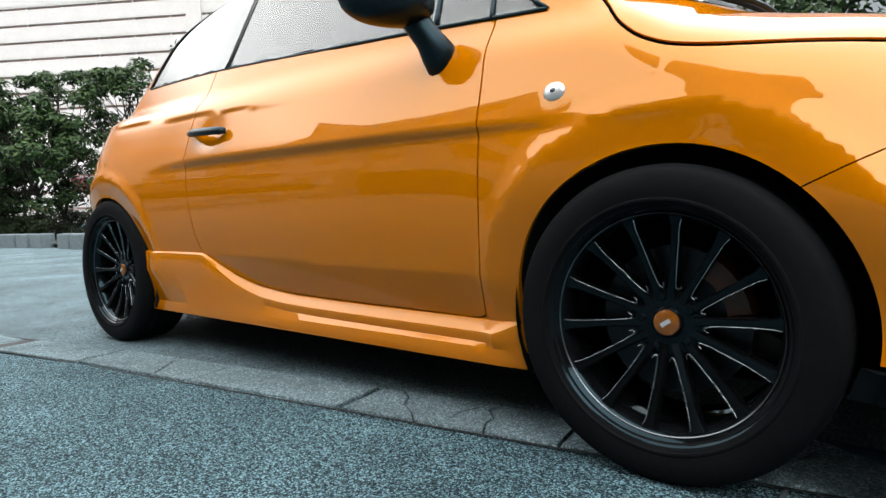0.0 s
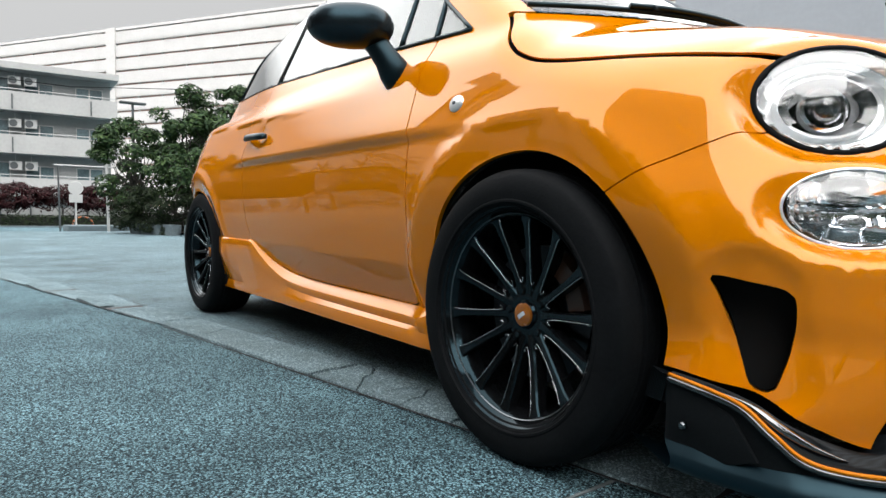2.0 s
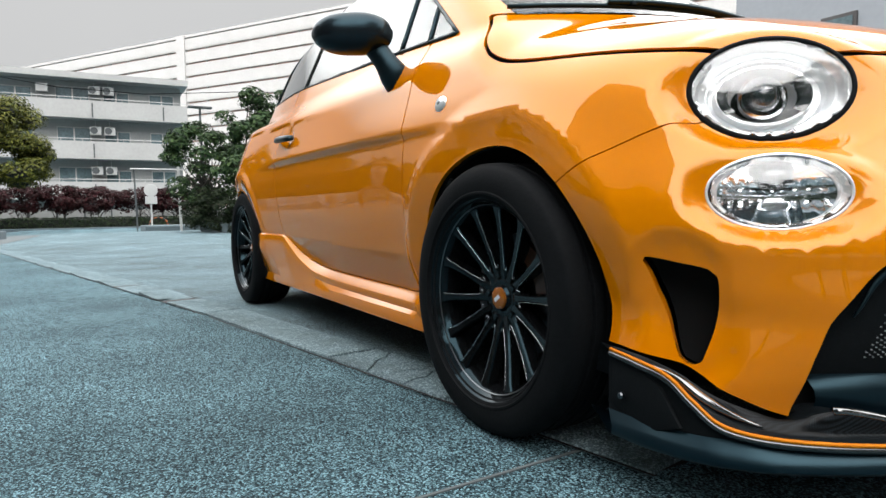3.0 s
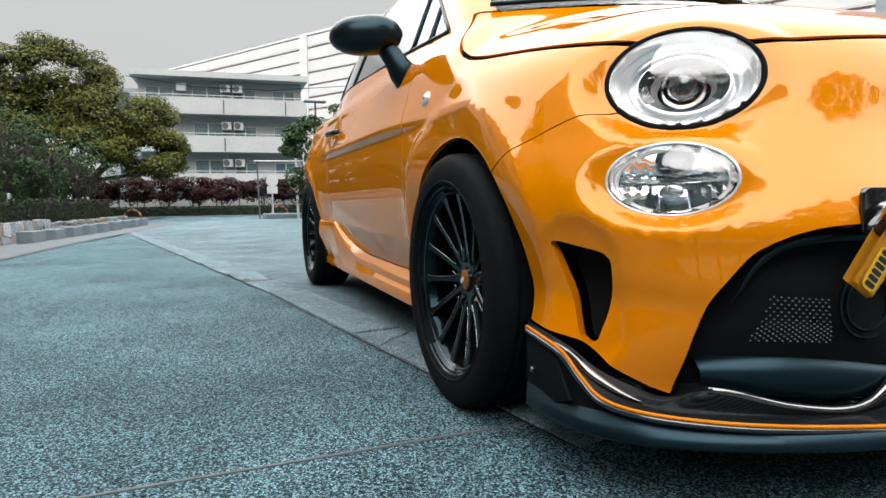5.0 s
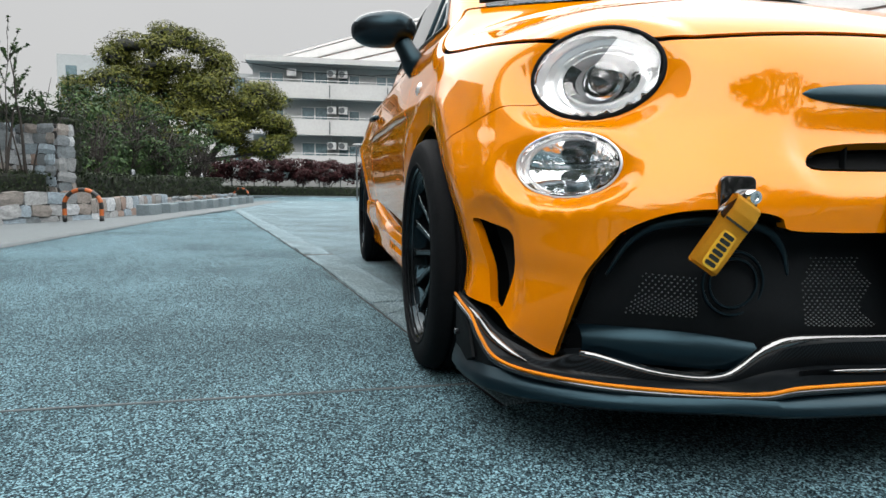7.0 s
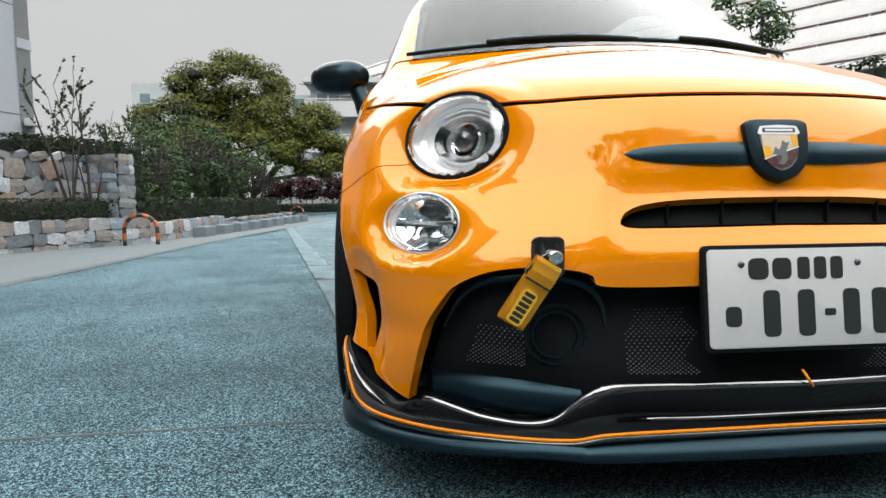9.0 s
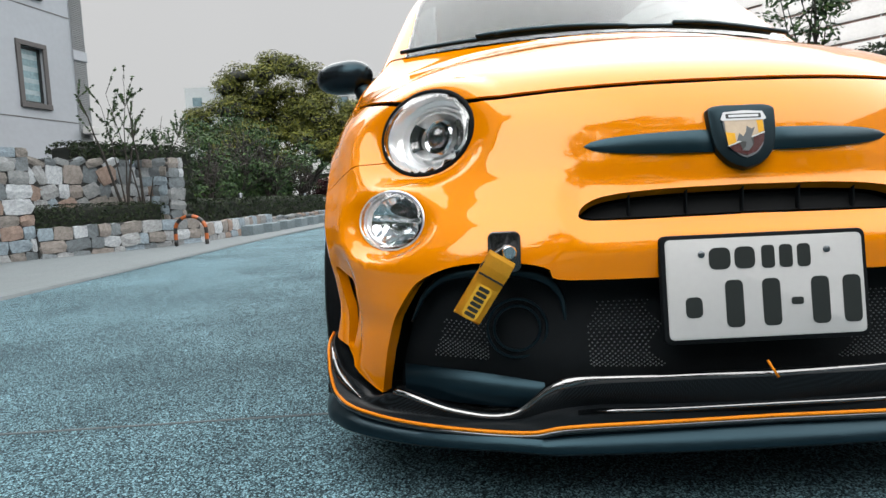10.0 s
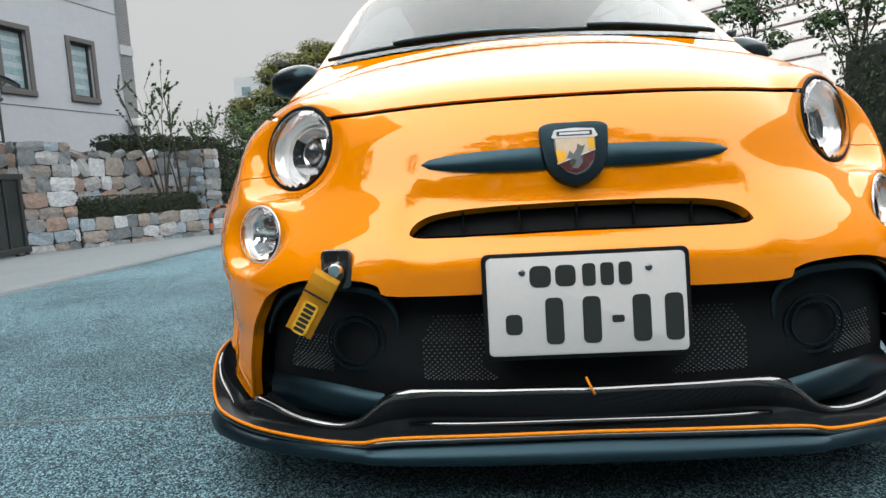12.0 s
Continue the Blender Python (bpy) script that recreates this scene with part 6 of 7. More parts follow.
def hedge(name, label, line, width, low, high, mat, seed, leaf=0.05, density=260, group=""):
    """A clipped hedge along a line of (x, y): dark boxes for the shade inside, and a skin of leaves."""
    rng = random.Random(seed)
    h = thing(name, label, "hedge", group, m=Matrix.Translation((line[0][0], line[0][1], low)))
    o = Vector((line[0][0], line[0][1], low))
    # plain boxes, coloured near black as the shade behind the leaves
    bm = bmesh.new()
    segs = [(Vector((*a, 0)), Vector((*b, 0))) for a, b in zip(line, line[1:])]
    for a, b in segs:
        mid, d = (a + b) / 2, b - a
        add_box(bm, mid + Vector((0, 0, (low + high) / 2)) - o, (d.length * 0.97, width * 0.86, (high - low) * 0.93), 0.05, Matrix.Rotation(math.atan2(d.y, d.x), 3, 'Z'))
    part("leaf_shade", bm, LEAFSHADE, h)
    total = sum((b - a).length for a, b in segs)

    def pick():
        a, b = segs[rng.choices(range(len(segs)), [(q - p).length for p, q in segs])[0]]
        d = (b - a).normalized()
        n = Vector((-d.y, d.x, 0))
        p = a.lerp(b, rng.random())
        tall = high - low
        u = rng.random() * (width + 2 * tall)
        wob = rng.uniform(-0.03, 0.05)
        if u < tall:
            q, out = p + n * (width / 2 + wob) + Vector((0, 0, low + u)), n
        elif u < 2 * tall:
            q, out = p - n * (width / 2 + wob) + Vector((0, 0, low + u - tall)), -n
        else:
            q, out = p + n * (u - 2 * tall - width / 2) + Vector((0, 0, high + wob)), Vector((0, 0, 1))
        return q - o, out
    vs, fs = leaves(pick, int(density * total * (width + 2 * (high - low))), leaf, rng)
    mesh_object("leaves", vs, fs, mat, h, smooth=False)
    return h


# near-black green: the shade inside crowns and hedges, given as a colour
LEAFSHADE = material("leaf_shade", (0.00385, 0.00539, 0.00269), rough=0.9, vary=0.3, scale=20)

# ---- the stone wall with its piers and planter ----
U = Vector((-0.881, 0.473, 0))
N = Vector((0.473, 0.881, 0))
P0 = Vector((-7.50, -7.10, 0))


def at_wall(u, n, z):
    return P0 + U * u + N * n + Vector((0, 0, z))


random.seed(11)
stone_meshes = []
for k in range(10):
    bm = bmesh.new()
    add_box(bm, (0, 0, 0), (1, 1, 1))
    bmesh.ops.subdivide_edges(bm, edges=list(bm.edges), cuts=1, use_grid_fill=True)
    for v in bm.verts:
        q = Vector((v.co.x, v.co.y * 1.0, v.co.z))
        out = 1 - 0.16 * (abs(q.x * 2)**3 + abs(q.z * 2)**3) / 2
        v.co = Vector((q.x * (1.015 if abs(q.z) < 0.4 else 0.89), q.y * out, q.z * (1.015 if abs(q.x) < 0.4 else 0.89))) + Vector((random.uniform(-0.05, 0.05), random.uniform(-0.06, 0.06), random.uniform(-0.05, 0.05)))
    me = bpy.data.meshes.new("stone")
    bm.normal_update()
    bm.to_mesh(me)
    bm.free()
    me.materials.append(STONE)
    stone_meshes.append(me)


def lay_stones(parent, origin, along, length, low, high, course, wide, depth=0.16, slope=0.0, jit=0.13):
    """Courses of uneven stones on a face; along: a unit vector."""
    z = low
    ang = math.atan2(along.y, along.x)
    while z < high - 0.03:
        h = min(course * random.uniform(0.75, 1.25), high - z)
        if high - z - h < 0.06:
            h = high - z
        x = 0.0
        while x < length - 0.02:
            w = min(wide * random.uniform(0.6, 1.5), length - x)
            if length - x - w < 0.08:
                w = length - x
            ob = new("stone", stone_meshes[random.randrange(10)])
            ob.parent = parent
            p = origin + along * (x + w / 2) + Vector((0, 0, z + h / 2 + slope * (x + w / 2)))
            ob.location = p
            ob.rotation_euler = (0, random.uniform(-jit, jit), ang + (math.pi if random.random() < 0.5 else 0))
            ob.scale = (w * random.uniform(0.97, 1.06), depth * random.uniform(0.85, 1.2), h * random.uniform(0.97, 1.07))
            x += w
        z += h


def wall_body(name, label, centre, size, ang):
    w = part(name, box((0, 0, 0), size, 0.01, Matrix.Rotation(ang, 3, 'Z')), MORTAR)
    w.location = centre
    return tagged(w, label, "stone wall", kind="structure")


def stone_wall(name, label, a, b, low, high, thick, course, wide, ends=True, jit=0.13):
    a, b = Vector(a), Vector(b)
    d = (b - a)
    L = d.length
    d.normalize()
    ang = math.atan2(d.y, d.x)
    n = Vector((d.y, -d.x, 0))
    if n.dot(Vector((1.8, -0.5, 0)) - a) < 0:
        n = -n
    mid = (a + b) / 2 - n * thick / 2
    w = wall_body(name, label, (0, 0, 0), (L, thick, high - low - 0.02), ang)
    w.data.transform(Matrix.Translation((mid.x, mid.y, (low + high) / 2)))
    lay_stones(w, a - n * 0.05, d, L, low, high, course, wide, jit=jit)
    if ends:
        lay_stones(w, a - n * 0.05 + d * 0.05, -n, thick - 0.03, low, high, course, wide)
    return w


# tall pier, the wall set back behind the planter, thin pier at its far end
stone_wall("wall_pier_1", "tall pier of rough grey and rust-coloured stones", at_wall(0, 0, 0), at_wall(0.80, 0, 0), -0.30, 1.50, 0.9, 0.21, 0.28)
stone_wall("wall_back", "rough stone wall behind a planted bed", at_wall(0.80, -0.95, 0), at_wall(3.45, -0.95, 0), -0.30, 1.42, 0.3, 0.27, 0.27, False, 0.45)
stone_wall("wall_pier_2", "narrow stone pier at the end of the wall", at_wall(3.40, 0.0, 0), at_wall(3.75, 0.0, 0), -0.32, 1.42, 1.2, 0.20, 0.26)
stone_wall("wall_low_1", "low stone wall holding a planted bed", at_wall(0.80, 0.06, 0), at_wall(4.0, 0.06, 0), -0.35, 0.24, 0.3, 0.19, 0.30, False)
stone_wall("wall_low_2", "low stone wall along the pavement", at_wall(4.0, 0.06, 0), (-16.5, -5.05, 0), -0.52, 0.10, 0.3, 0.19, 0.34, False)
stone_wall("wall_low_3", "low stone wall running on along the road", (-16.5, -5.05, 0), (-24.0, -4.15, 0), -0.66, 0.0, 0.3, 0.22, 0.5, False)
bm = bmesh.new()
for a, b, c, d in (((0.80, -0.95), (4.0, -0.95), (4.0, -0.1), (0.80, -0.1)),):
    bm.faces.new([bm.verts.new(at_wall(q[0], q[1], 0.16)) for q in (a, b, c, d)])
soil = tagged(part("planting_bed", bm, BARK), "dark soil of the planted bed", "soil", kind="structure")
bm = bmesh.new()
bm.faces.new([bm.verts.new(p) for p in ((-11.1, -5.2, -0.02), (-16.5, -5.3, -0.05), (-24, -4.4, -0.15), (-40, -6, -0.3), (-40, -16, -0.3), (-11.6, -16, 0.0))])
tagged(part("planting_ground", bm, BARK), "dark planted ground behind the low wall", "soil", kind="structure")

p, q = at_wall(0.85, -0.40, 0), at_wall(3.35, -0.40, 0)
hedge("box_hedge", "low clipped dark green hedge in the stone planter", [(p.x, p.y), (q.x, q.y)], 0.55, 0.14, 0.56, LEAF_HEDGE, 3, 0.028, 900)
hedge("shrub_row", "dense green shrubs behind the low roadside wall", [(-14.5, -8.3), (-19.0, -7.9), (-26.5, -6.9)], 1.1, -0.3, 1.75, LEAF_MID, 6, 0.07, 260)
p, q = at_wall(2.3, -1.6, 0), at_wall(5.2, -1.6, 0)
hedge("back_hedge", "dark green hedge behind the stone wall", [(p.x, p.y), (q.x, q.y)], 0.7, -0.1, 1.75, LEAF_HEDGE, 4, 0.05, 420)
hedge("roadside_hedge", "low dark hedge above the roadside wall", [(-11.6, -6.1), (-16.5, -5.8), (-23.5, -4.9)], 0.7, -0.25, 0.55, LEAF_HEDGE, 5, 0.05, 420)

# thin young tree, nearly bare, in the planter
rng = random.Random(21)
young = thing("young_tree", "slender many-stemmed young tree with few leaves", "tree", m=Matrix.Translation(at_wall(3.0, -0.45, 0.1)))
bm = bmesh.new()
tips = []
for k in range(8):
    a = Vector(U) * (0.20 if k % 2 else -0.20) + Vector((rng.uniform(-0.05, 0.05), rng.uniform(-0.05, 0.05), 0))
    b = Vector(U) * (-0.62 + 0.18 * k + rng.uniform(-0.08, 0.08)) + Vector((0, 0, rng.uniform(2.0, 2.8))) + N * rng.uniform(-0.3, 0.3)
    thick = 0.034 if k % 3 == 0 else 0.018
    pts = [a.lerp(a + b, t / 7) + Vector(U) * (0.10 * (t / 7)**2 * (1 if b.dot(U) > 0 else -1)) + Vector((rng.uniform(-0.015, 0.015), rng.uniform(-0.015, 0.015), 0)) for t in range(8)]
    add_tube(bm, pts, [thick * (1 - 0.8 * t / 7) for t in range(8)], 6)
    for j in range(7):
        s0 = pts[rng.randrange(4, 8)]
        e = s0 + Vector((rng.uniform(-0.28, 0.28), rng.uniform(-0.28, 0.28), rng.uniform(0.15, 0.5)))
        limb(bm, rng, s0, e, 0.006, 3, 4)
        tips.append((s0, e))
part("stem", bm, BARK, young, smooth=60)
vs, fs = leaves(lambda: ((lambda t: (t[0].lerp(t[1], rng.uniform(0.2, 1.1)), None))(tips[rng.randrange(len(tips))])), 1000, 0.042, rng)
mesh_object("leaves", vs, fs, LEAF_MID, young, smooth=False)

# ---- grey building with windows behind the wall ----
B0 = Vector((-17.4, -10.4, 0))
bld = thing("grey_building", "pale grey rendered building with dark framed windows", "building")
LEN, HIGH = 9.0, 11.1
F_DIR, F_OUT = Vector((0.970, -0.242, 0)), Vector((0.242, 0.970, 0))
bang = math.atan2(F_DIR.y, F_DIR.x)


def on_facade(s, z, out=0.0):
    return B0 + F_DIR * s + F_OUT * out + Vector((0, 0, z))


wins = []
for col in range(4):
    for z in (3.35, 6.27, 9.19):
        wins.append((1.55 + col * 2.02, z, 0.70, 1.48))
bm = bmesh.new()
ss = sorted({0.0, LEN, *[w[0] for w in wins], *[w[0] + w[2] for w in wins]})
zs = sorted({-1.0, HIGH, *[w[1] for w in wins], *[w[1] + w[3] for w in wins]})
hole = {(round(w[0], 3), round(w[1], 3)) for w in wins}
for s0, s1 in zip(ss, ss[1:]):
    for z0, z1 in zip(zs, zs[1:]):
        if (round(s0, 3), round(z0, 3)) in hole:
            continue
        bm.faces.new([bm.verts.new(on_facade(*c)) for c in ((s0, z0), (s1, z0), (s1, z1), (s0, z1))])
for s0, z0, w, h in wins:
    ring = [(s0, z0), (s0 + w, z0), (s0 + w, z0 + h), (s0, z0 + h)]
    for i in range(4):
        a, b = ring[i], ring[(i + 1) % 4]
        bm.faces.new([bm.verts.new(p) for p in (on_facade(*a), on_facade(*b), on_facade(*b, -0.22), on_facade(*a, -0.22))])
bm.faces.new([bm.verts.new(p) for p in (on_facade(0, -1), on_facade(0, HIGH), on_facade(0, HIGH, -12), on_facade(0, -1, -12))])
bm.faces.new([bm.verts.new(p) for p in (on_facade(0, HIGH), on_facade(LEN, HIGH), on_facade(LEN, HIGH, -12), on_facade(0, HIGH, -12))])
bm.faces.new([bm.verts.new(p) for p in (on_facade(LEN, -1), on_facade(LEN, HIGH), on_facade(LEN, HIGH, -12), on_facade(LEN, -1, -12))])
bmesh.ops.remove_doubles(bm, verts=bm.verts, dist=1e-4)
part("wall", bm, RENDERW, bld)
for z in (2.95, 5.9, 8.8):
    g = part("wall_groove", box((0, 0, 0), (LEN, 0.012, 0.025)), TRIM, bld)
    g.matrix_world = Matrix.Translation(on_facade(LEN / 2, z, 0.002)) @ Matrix.Rotation(bang, 4, 'Z')
first = None
for s0, z0, w, h in wins:
    if first is None:
        win = first = part("window", box((0, 0.02, 0), (0.01, 0.01, 0.01)), TRIM, bld)
        fr = bmesh.new()
        for c, sz in (((0, 0.0, h / 2 + 0.065), (w + 0.26, 0.10, 0.13)), ((0, 0.01, -h / 2 - 0.07), (w + 0.28, 0.12, 0.14)), ((-w / 2 - 0.065, 0.0, 0), (0.13, 0.10, h)), ((w / 2 + 0.065, 0.0, 0), (0.13, 0.10, h))):
            add_box(fr, c, sz, 0.01)
        frame_me = part("window_frame", fr, TRIM, win, "broad dark grey surround")
        sash = bmesh.new()
        for c, sz in (((0, -0.10, h / 2 - 0.03), (w, 0.05, 0.06)), ((0, -0.10, -h / 2 + 0.03), (w, 0.05, 0.06)), ((-w / 2 + 0.03, -0.10, 0), (0.06, 0.05, h)), ((w / 2 - 0.03, -0.10, 0), (0.06, 0.05, h)),):
            add_box(sash, c, sz)
        part("sash", sash, GATE, win, "thin dark sash")
        part("pane", box((0, -0.13, 0), (w, 0.012, h)), PANE_PALE, win, "bluish pane")
        for k in range(4):
            part("blind", box((0, -0.1225, h * (0.33 - 0.21 * k)), (w - 0.12, 0.003, h * 0.085), 0.001), BLIND, win, "pale band of a blind")
        win.matrix_world = Matrix.Translation(on_facade(s0 + w / 2, z0 + h / 2)) @ Matrix.Rotation(bang, 4, 'Z')
    else:
        copy_thing(first, Matrix.Translation(on_facade(s0 + w / 2, z0 + h / 2)) @ Matrix.Rotation(bang, 4, 'Z'))
lou = bmesh.new()
for k in range(222):
    add_box(lou, (0, 0, -1 + k * 0.054), (0.46, 0.03, 0.036), 0.0, Matrix.Rotation(0.35, 3, 'X'))
lo = part("louvre", lou, LOUVRE, bld, "grey louvred strip at the corner")
lo.matrix_world = Matrix.Translation(on_facade(0.25, 0, 0.03)) @ Matrix.Rotation(bang, 4, 'Z')
lb = part("louvre_back", box((0, 0, 5.05), (0.48, 0.04, 12.1)), RENDERW, bld)
lb.matrix_world = Matrix.Translation(on_facade(0.25, 0, 0.005)) @ Matrix.Rotation(bang, 4, 'Z')
band = part("louvre_band", box((0, 0, 4.9), (0.50, 0.10, 0.28), 0.01), RENDERW, bld, "pale band across the louvres")
band.matrix_world = Matrix.Translation(on_facade(0.25, 0, 0.02)) @ Matrix.Rotation(bang, 4, 'Z')
box_cam = part("security_lamp", box((0, 0, 0), (0.46, 0.26, 0.22), 0.03), WHITEPAINT, None)
box_cam.location = on_facade(0.30, 2.74, 0.24)
tagged(box_cam, "small white wall-mounted fixture on the building corner", "wall lamp")
part("bracket", tube([(0, 0, -0.02), (-0.12, -0.12, -0.14)], 0.02, 6), GREYMETAL, box_cam)

# tall pale block across the street, never in view, whose face and windows the paint mirrors
TOWER = Vector((1.0, -19.5, 0))
tower = thing("tower_block", "tall pale tiled block with rows of windows across the street", "building", m=Matrix.Translation(TOWER))
part("wall", box((0, 0, 14.5), (14.0, 8.0, 31.0)), RENDERW, tower)
pane_me = None
for row in range(10):
    for col in range(5):
        at = (-5.4 + 2.7 * col, 4.02, 2.2 + 2.9 * row)
        if pane_me is None:
            w = part("window", box((0, 0, 0), (1.3, 0.10, 1.4), 0.01), PANE_PALE, tower)
            pane_me = w.data
        else:
            w = new("window", pane_me)
            w.parent = tower
        w.location = at

# ---- gate and its lamp ----
gate = thing("metal_gate", "closed dark metal gate with grey panels", "gate", m=Matrix.Translation((-7.35, -7.0, gz(-7, -7))))
gd = (Vector((-5.0, -6.72, 0)) - Vector((-7.35, -7.0, 0))).normalized()
gm = Matrix.Translation((-7.35, -7.0, gz(-7, -7))) @ Matrix.Rotation(math.atan2(gd.y, gd.x), 4, 'Z')


def gate_part(name, c, sz, mat, bev=0.008):
    o = part(name, box(c, sz, bev), mat, gate)
    o.matrix_world = gm
    return o


for x in (0.05, 0.80, 1.60, 2.40, 3.20):
    gate_part("post", (x, 0, 0.63), (0.07, 0.07, 1.20), GATE)
for z in (0.10, 1.20):
    gate_part("rail", (1.6, 0, z), (3.3, 0.08, 0.09), GATE)
for x in (0.42, 1.20, 2.0, 2.8):
    gate_part("panel", (x, 0, 0.65), (0.70, 0.03, 1.02), GATEPANE, 0.0)
    gate_part("slat", (x + 0.02, 0.022, 0.65), (0.03, 0.015, 1.02), GATE, 0.0)
for x in (0.25, 2.9):
    gate_part("wheel_foot", (x, 0.03, 0.03), (0.16, 0.07, 0.07), GATE, 0.02)
lampm = Matrix.Translation((-8.05, -7.78, 0.06)) @ Matrix.Rotation(2.2, 4, 'Z')
gl = thing("garden_lamp", "black twin-post lamp with a curved pale canopy", "lamp", m=lampm)
for x in (-0.07, 0.07):
    part("post", tube([(x, 0, -0.2), (x, 0, 2.12)], 0.022, 8), GATE, gl)
for k in range(9):
    part("rung", tube([(-0.07, 0, 0.3 + k * 0.2), (0.07, 0, 0.3 + k * 0.2)], 0.012, 6), GATE, gl)
part("head", lathe([(0.0, 2.14), (0.12, 2.14), (0.15, 2.18), (0.13, 2.24), (0.0, 2.25)], 20, axis='Z'), GREYMETAL, gl)
bm = bmesh.new()
rows = [[bm.verts.new((x, y, 2.36 + 0.17 * (1 - (x / 0.40)**2) + 0.02)) for y in (-0.22, 0, 0.22)] for x in [-0.40 + 0.80 * k / 12 for k in range(13)]]
for a, b in zip(rows, rows[1:]):
    for i in range(2):
        bm.faces.new((a[i], a[i + 1], b[i + 1], b[i]))
bmesh.ops.solidify(bm, geom=list(bm.faces), thickness=0.02)
part("canopy", bm, SATIN, gl, "curved dark canopy", smooth=40)
bm = bmesh.new()
rows = [[bm.verts.new((x, y, 2.355 + 0.17 * (1 - (x / 0.40)**2) - 0.012)) for y in (-0.2, 0.2)] for x in [-0.36 + 0.72 * k / 10 for k in range(11)]]
for a, b in zip(rows, rows[1:]):
    bm.faces.new((a[0], a[1], b[1], b[0]))
bmesh.ops.solidify(bm, geom=list(bm.faces), thickness=0.008)
part("lining", bm, WHITEPAINT, gl, "white lining under the canopy", smooth=40)
for x in (-0.25, 0.25):
    part("stay", tube([(0, 0, 2.22), (x, 0, 2.50)], 0.010, 6), GREYMETAL, gl)

# ---- striped arch barriers, concrete blocks, bollards ----
def arch_barrier(foot_a, foot_b, high, label):
    a, b = Vector(foot_a), Vector(foot_b)
    mid = (a + b) / 2
    t = thing("arch_barrier", label, "barrier", "striped arch barriers", m=Matrix.Translation(mid))
    w = (b - a).length / 2
    d = (b - a).normalized()
    pts = [Vector((-w, 0, 0)), Vector((-w, 0, high * 0.45))]
    pts += [Vector((-w * math.cos(q), 0, high - w * 0.85 + w * 0.85 * math.sin(q))) for q in [math.pi * k / 14 for k in range(15)]]
    pts += [Vector((w, 0, high * 0.45)), Vector((w, 0, 0))]
    fine, cum = [], 0.0
    for p, q in zip(pts, pts[1:]):
        fine += [p.lerp(q, k / 4) for k in range(4)]
    fine.append(pts[-1])
    total = sum((q - p).length for p, q in zip(fine, fine[1:]))
    n = 13
    for k in range(n):
        seg, cum = [], 0.0
        for p, q in zip(fine, fine[1:]):
            l0, l1 = cum, cum + (q - p).length
            if l1 > total * k / n and l0 < total * (k + 1) / n:
                if not seg:
                    seg.append(p.lerp(q, max(0, (total * k / n - l0) / (l1 - l0))))
                seg.append(p.lerp(q, min(1, (total * (k + 1) / n - l0) / (l1 - l0))))
            cum = l1
        if len(seg) > 1:
            o = part("band", tube(seg, 0.036, 10, k in (0, n - 1)), LAMPO if k % 2 else LAMPB, t, "" if k % 2 else "black band", smooth=60)
            o.rotation_euler = (0, 0, math.atan2(d.y, d.x))
    return t


arch_barrier((-9.78, -5.16, -0.245), (-9.69, -4.57, -0.235), 0.535, "orange and black striped steel arch on the pavement")
arch_barrier((-26.0, -4.5, gz(-26, -4.4)), (-25.6, -3.85, gz(-26, -3.9)), 0.6, "orange and black striped arch beside the far wall end")
arch_barrier((-36.0, 2.0, gz(-36)), (-36.0, 2.9, gz(-36)), 0.6, "faded orange arch on the kerb island")
random.seed(3)
blocks = None
for k in range(9):
    x = -12.9 - k * 1.15
    y = -4.62 + 0.135 * k
    m = Matrix.Translation((x, y, gz(x, y) + 0.14)) @ Matrix.Rotation(random.uniform(-0.1, 0.1) + 3.0, 4, 'Z')
    if blocks is None:
        blocks = part("concrete_block", box((0, 0, 0), (0.56, 0.30, 0.27), 0.02), CONCRETE)
        tagged(blocks, "grey concrete kerb block standing on the pavement", "block", "row of concrete blocks")
        blocks.matrix_world = m
    else:
        copy_thing(blocks, m)
for x, y, h in ((-16.0, -5.75, 0.72), (-21.5, -5.0, 0.66)):
    b = part("bollard", lathe([(0.0, h + 0.02), (0.05, h + 0.01), (0.065, h - 0.02), (0.065, -0.3)], 16, axis='Z'), STEEL, None, smooth=40)
    b.location = (x, y, 0.0)
    tagged(b, "pale metal bollard above the low wall", "bollard", "bollards")

# ---- trees ----
rng = random.Random(1)
big = []
for c, r, n, r0, r1 in (((-33.5, -8.3, 6.5), (2.4, 3.3, 1.5), 46, 0.55, 1.0), ((-32.5, -5.6, 4.4), (2.2, 2.9, 1.3), 56, 0.55, 1.0), ((-33.0, -10.4, 4.6), (2.2, 2.8, 1.4), 46, 0.55, 1.0), ((-31.5, -4.0, 2.8), (1.8, 1.7, 1.0), 30, 0.45, 0.8), ((-31.5, -8.4, 3.0), (2.2, 4.2, 1.2), 54, 0.5, 0.9)):
    big += lumps(rng, n, c, r, r0, r1)
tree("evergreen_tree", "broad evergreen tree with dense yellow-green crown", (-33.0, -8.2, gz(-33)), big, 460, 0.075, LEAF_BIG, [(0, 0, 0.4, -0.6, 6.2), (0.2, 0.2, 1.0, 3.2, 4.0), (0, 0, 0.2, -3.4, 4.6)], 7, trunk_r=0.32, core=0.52)
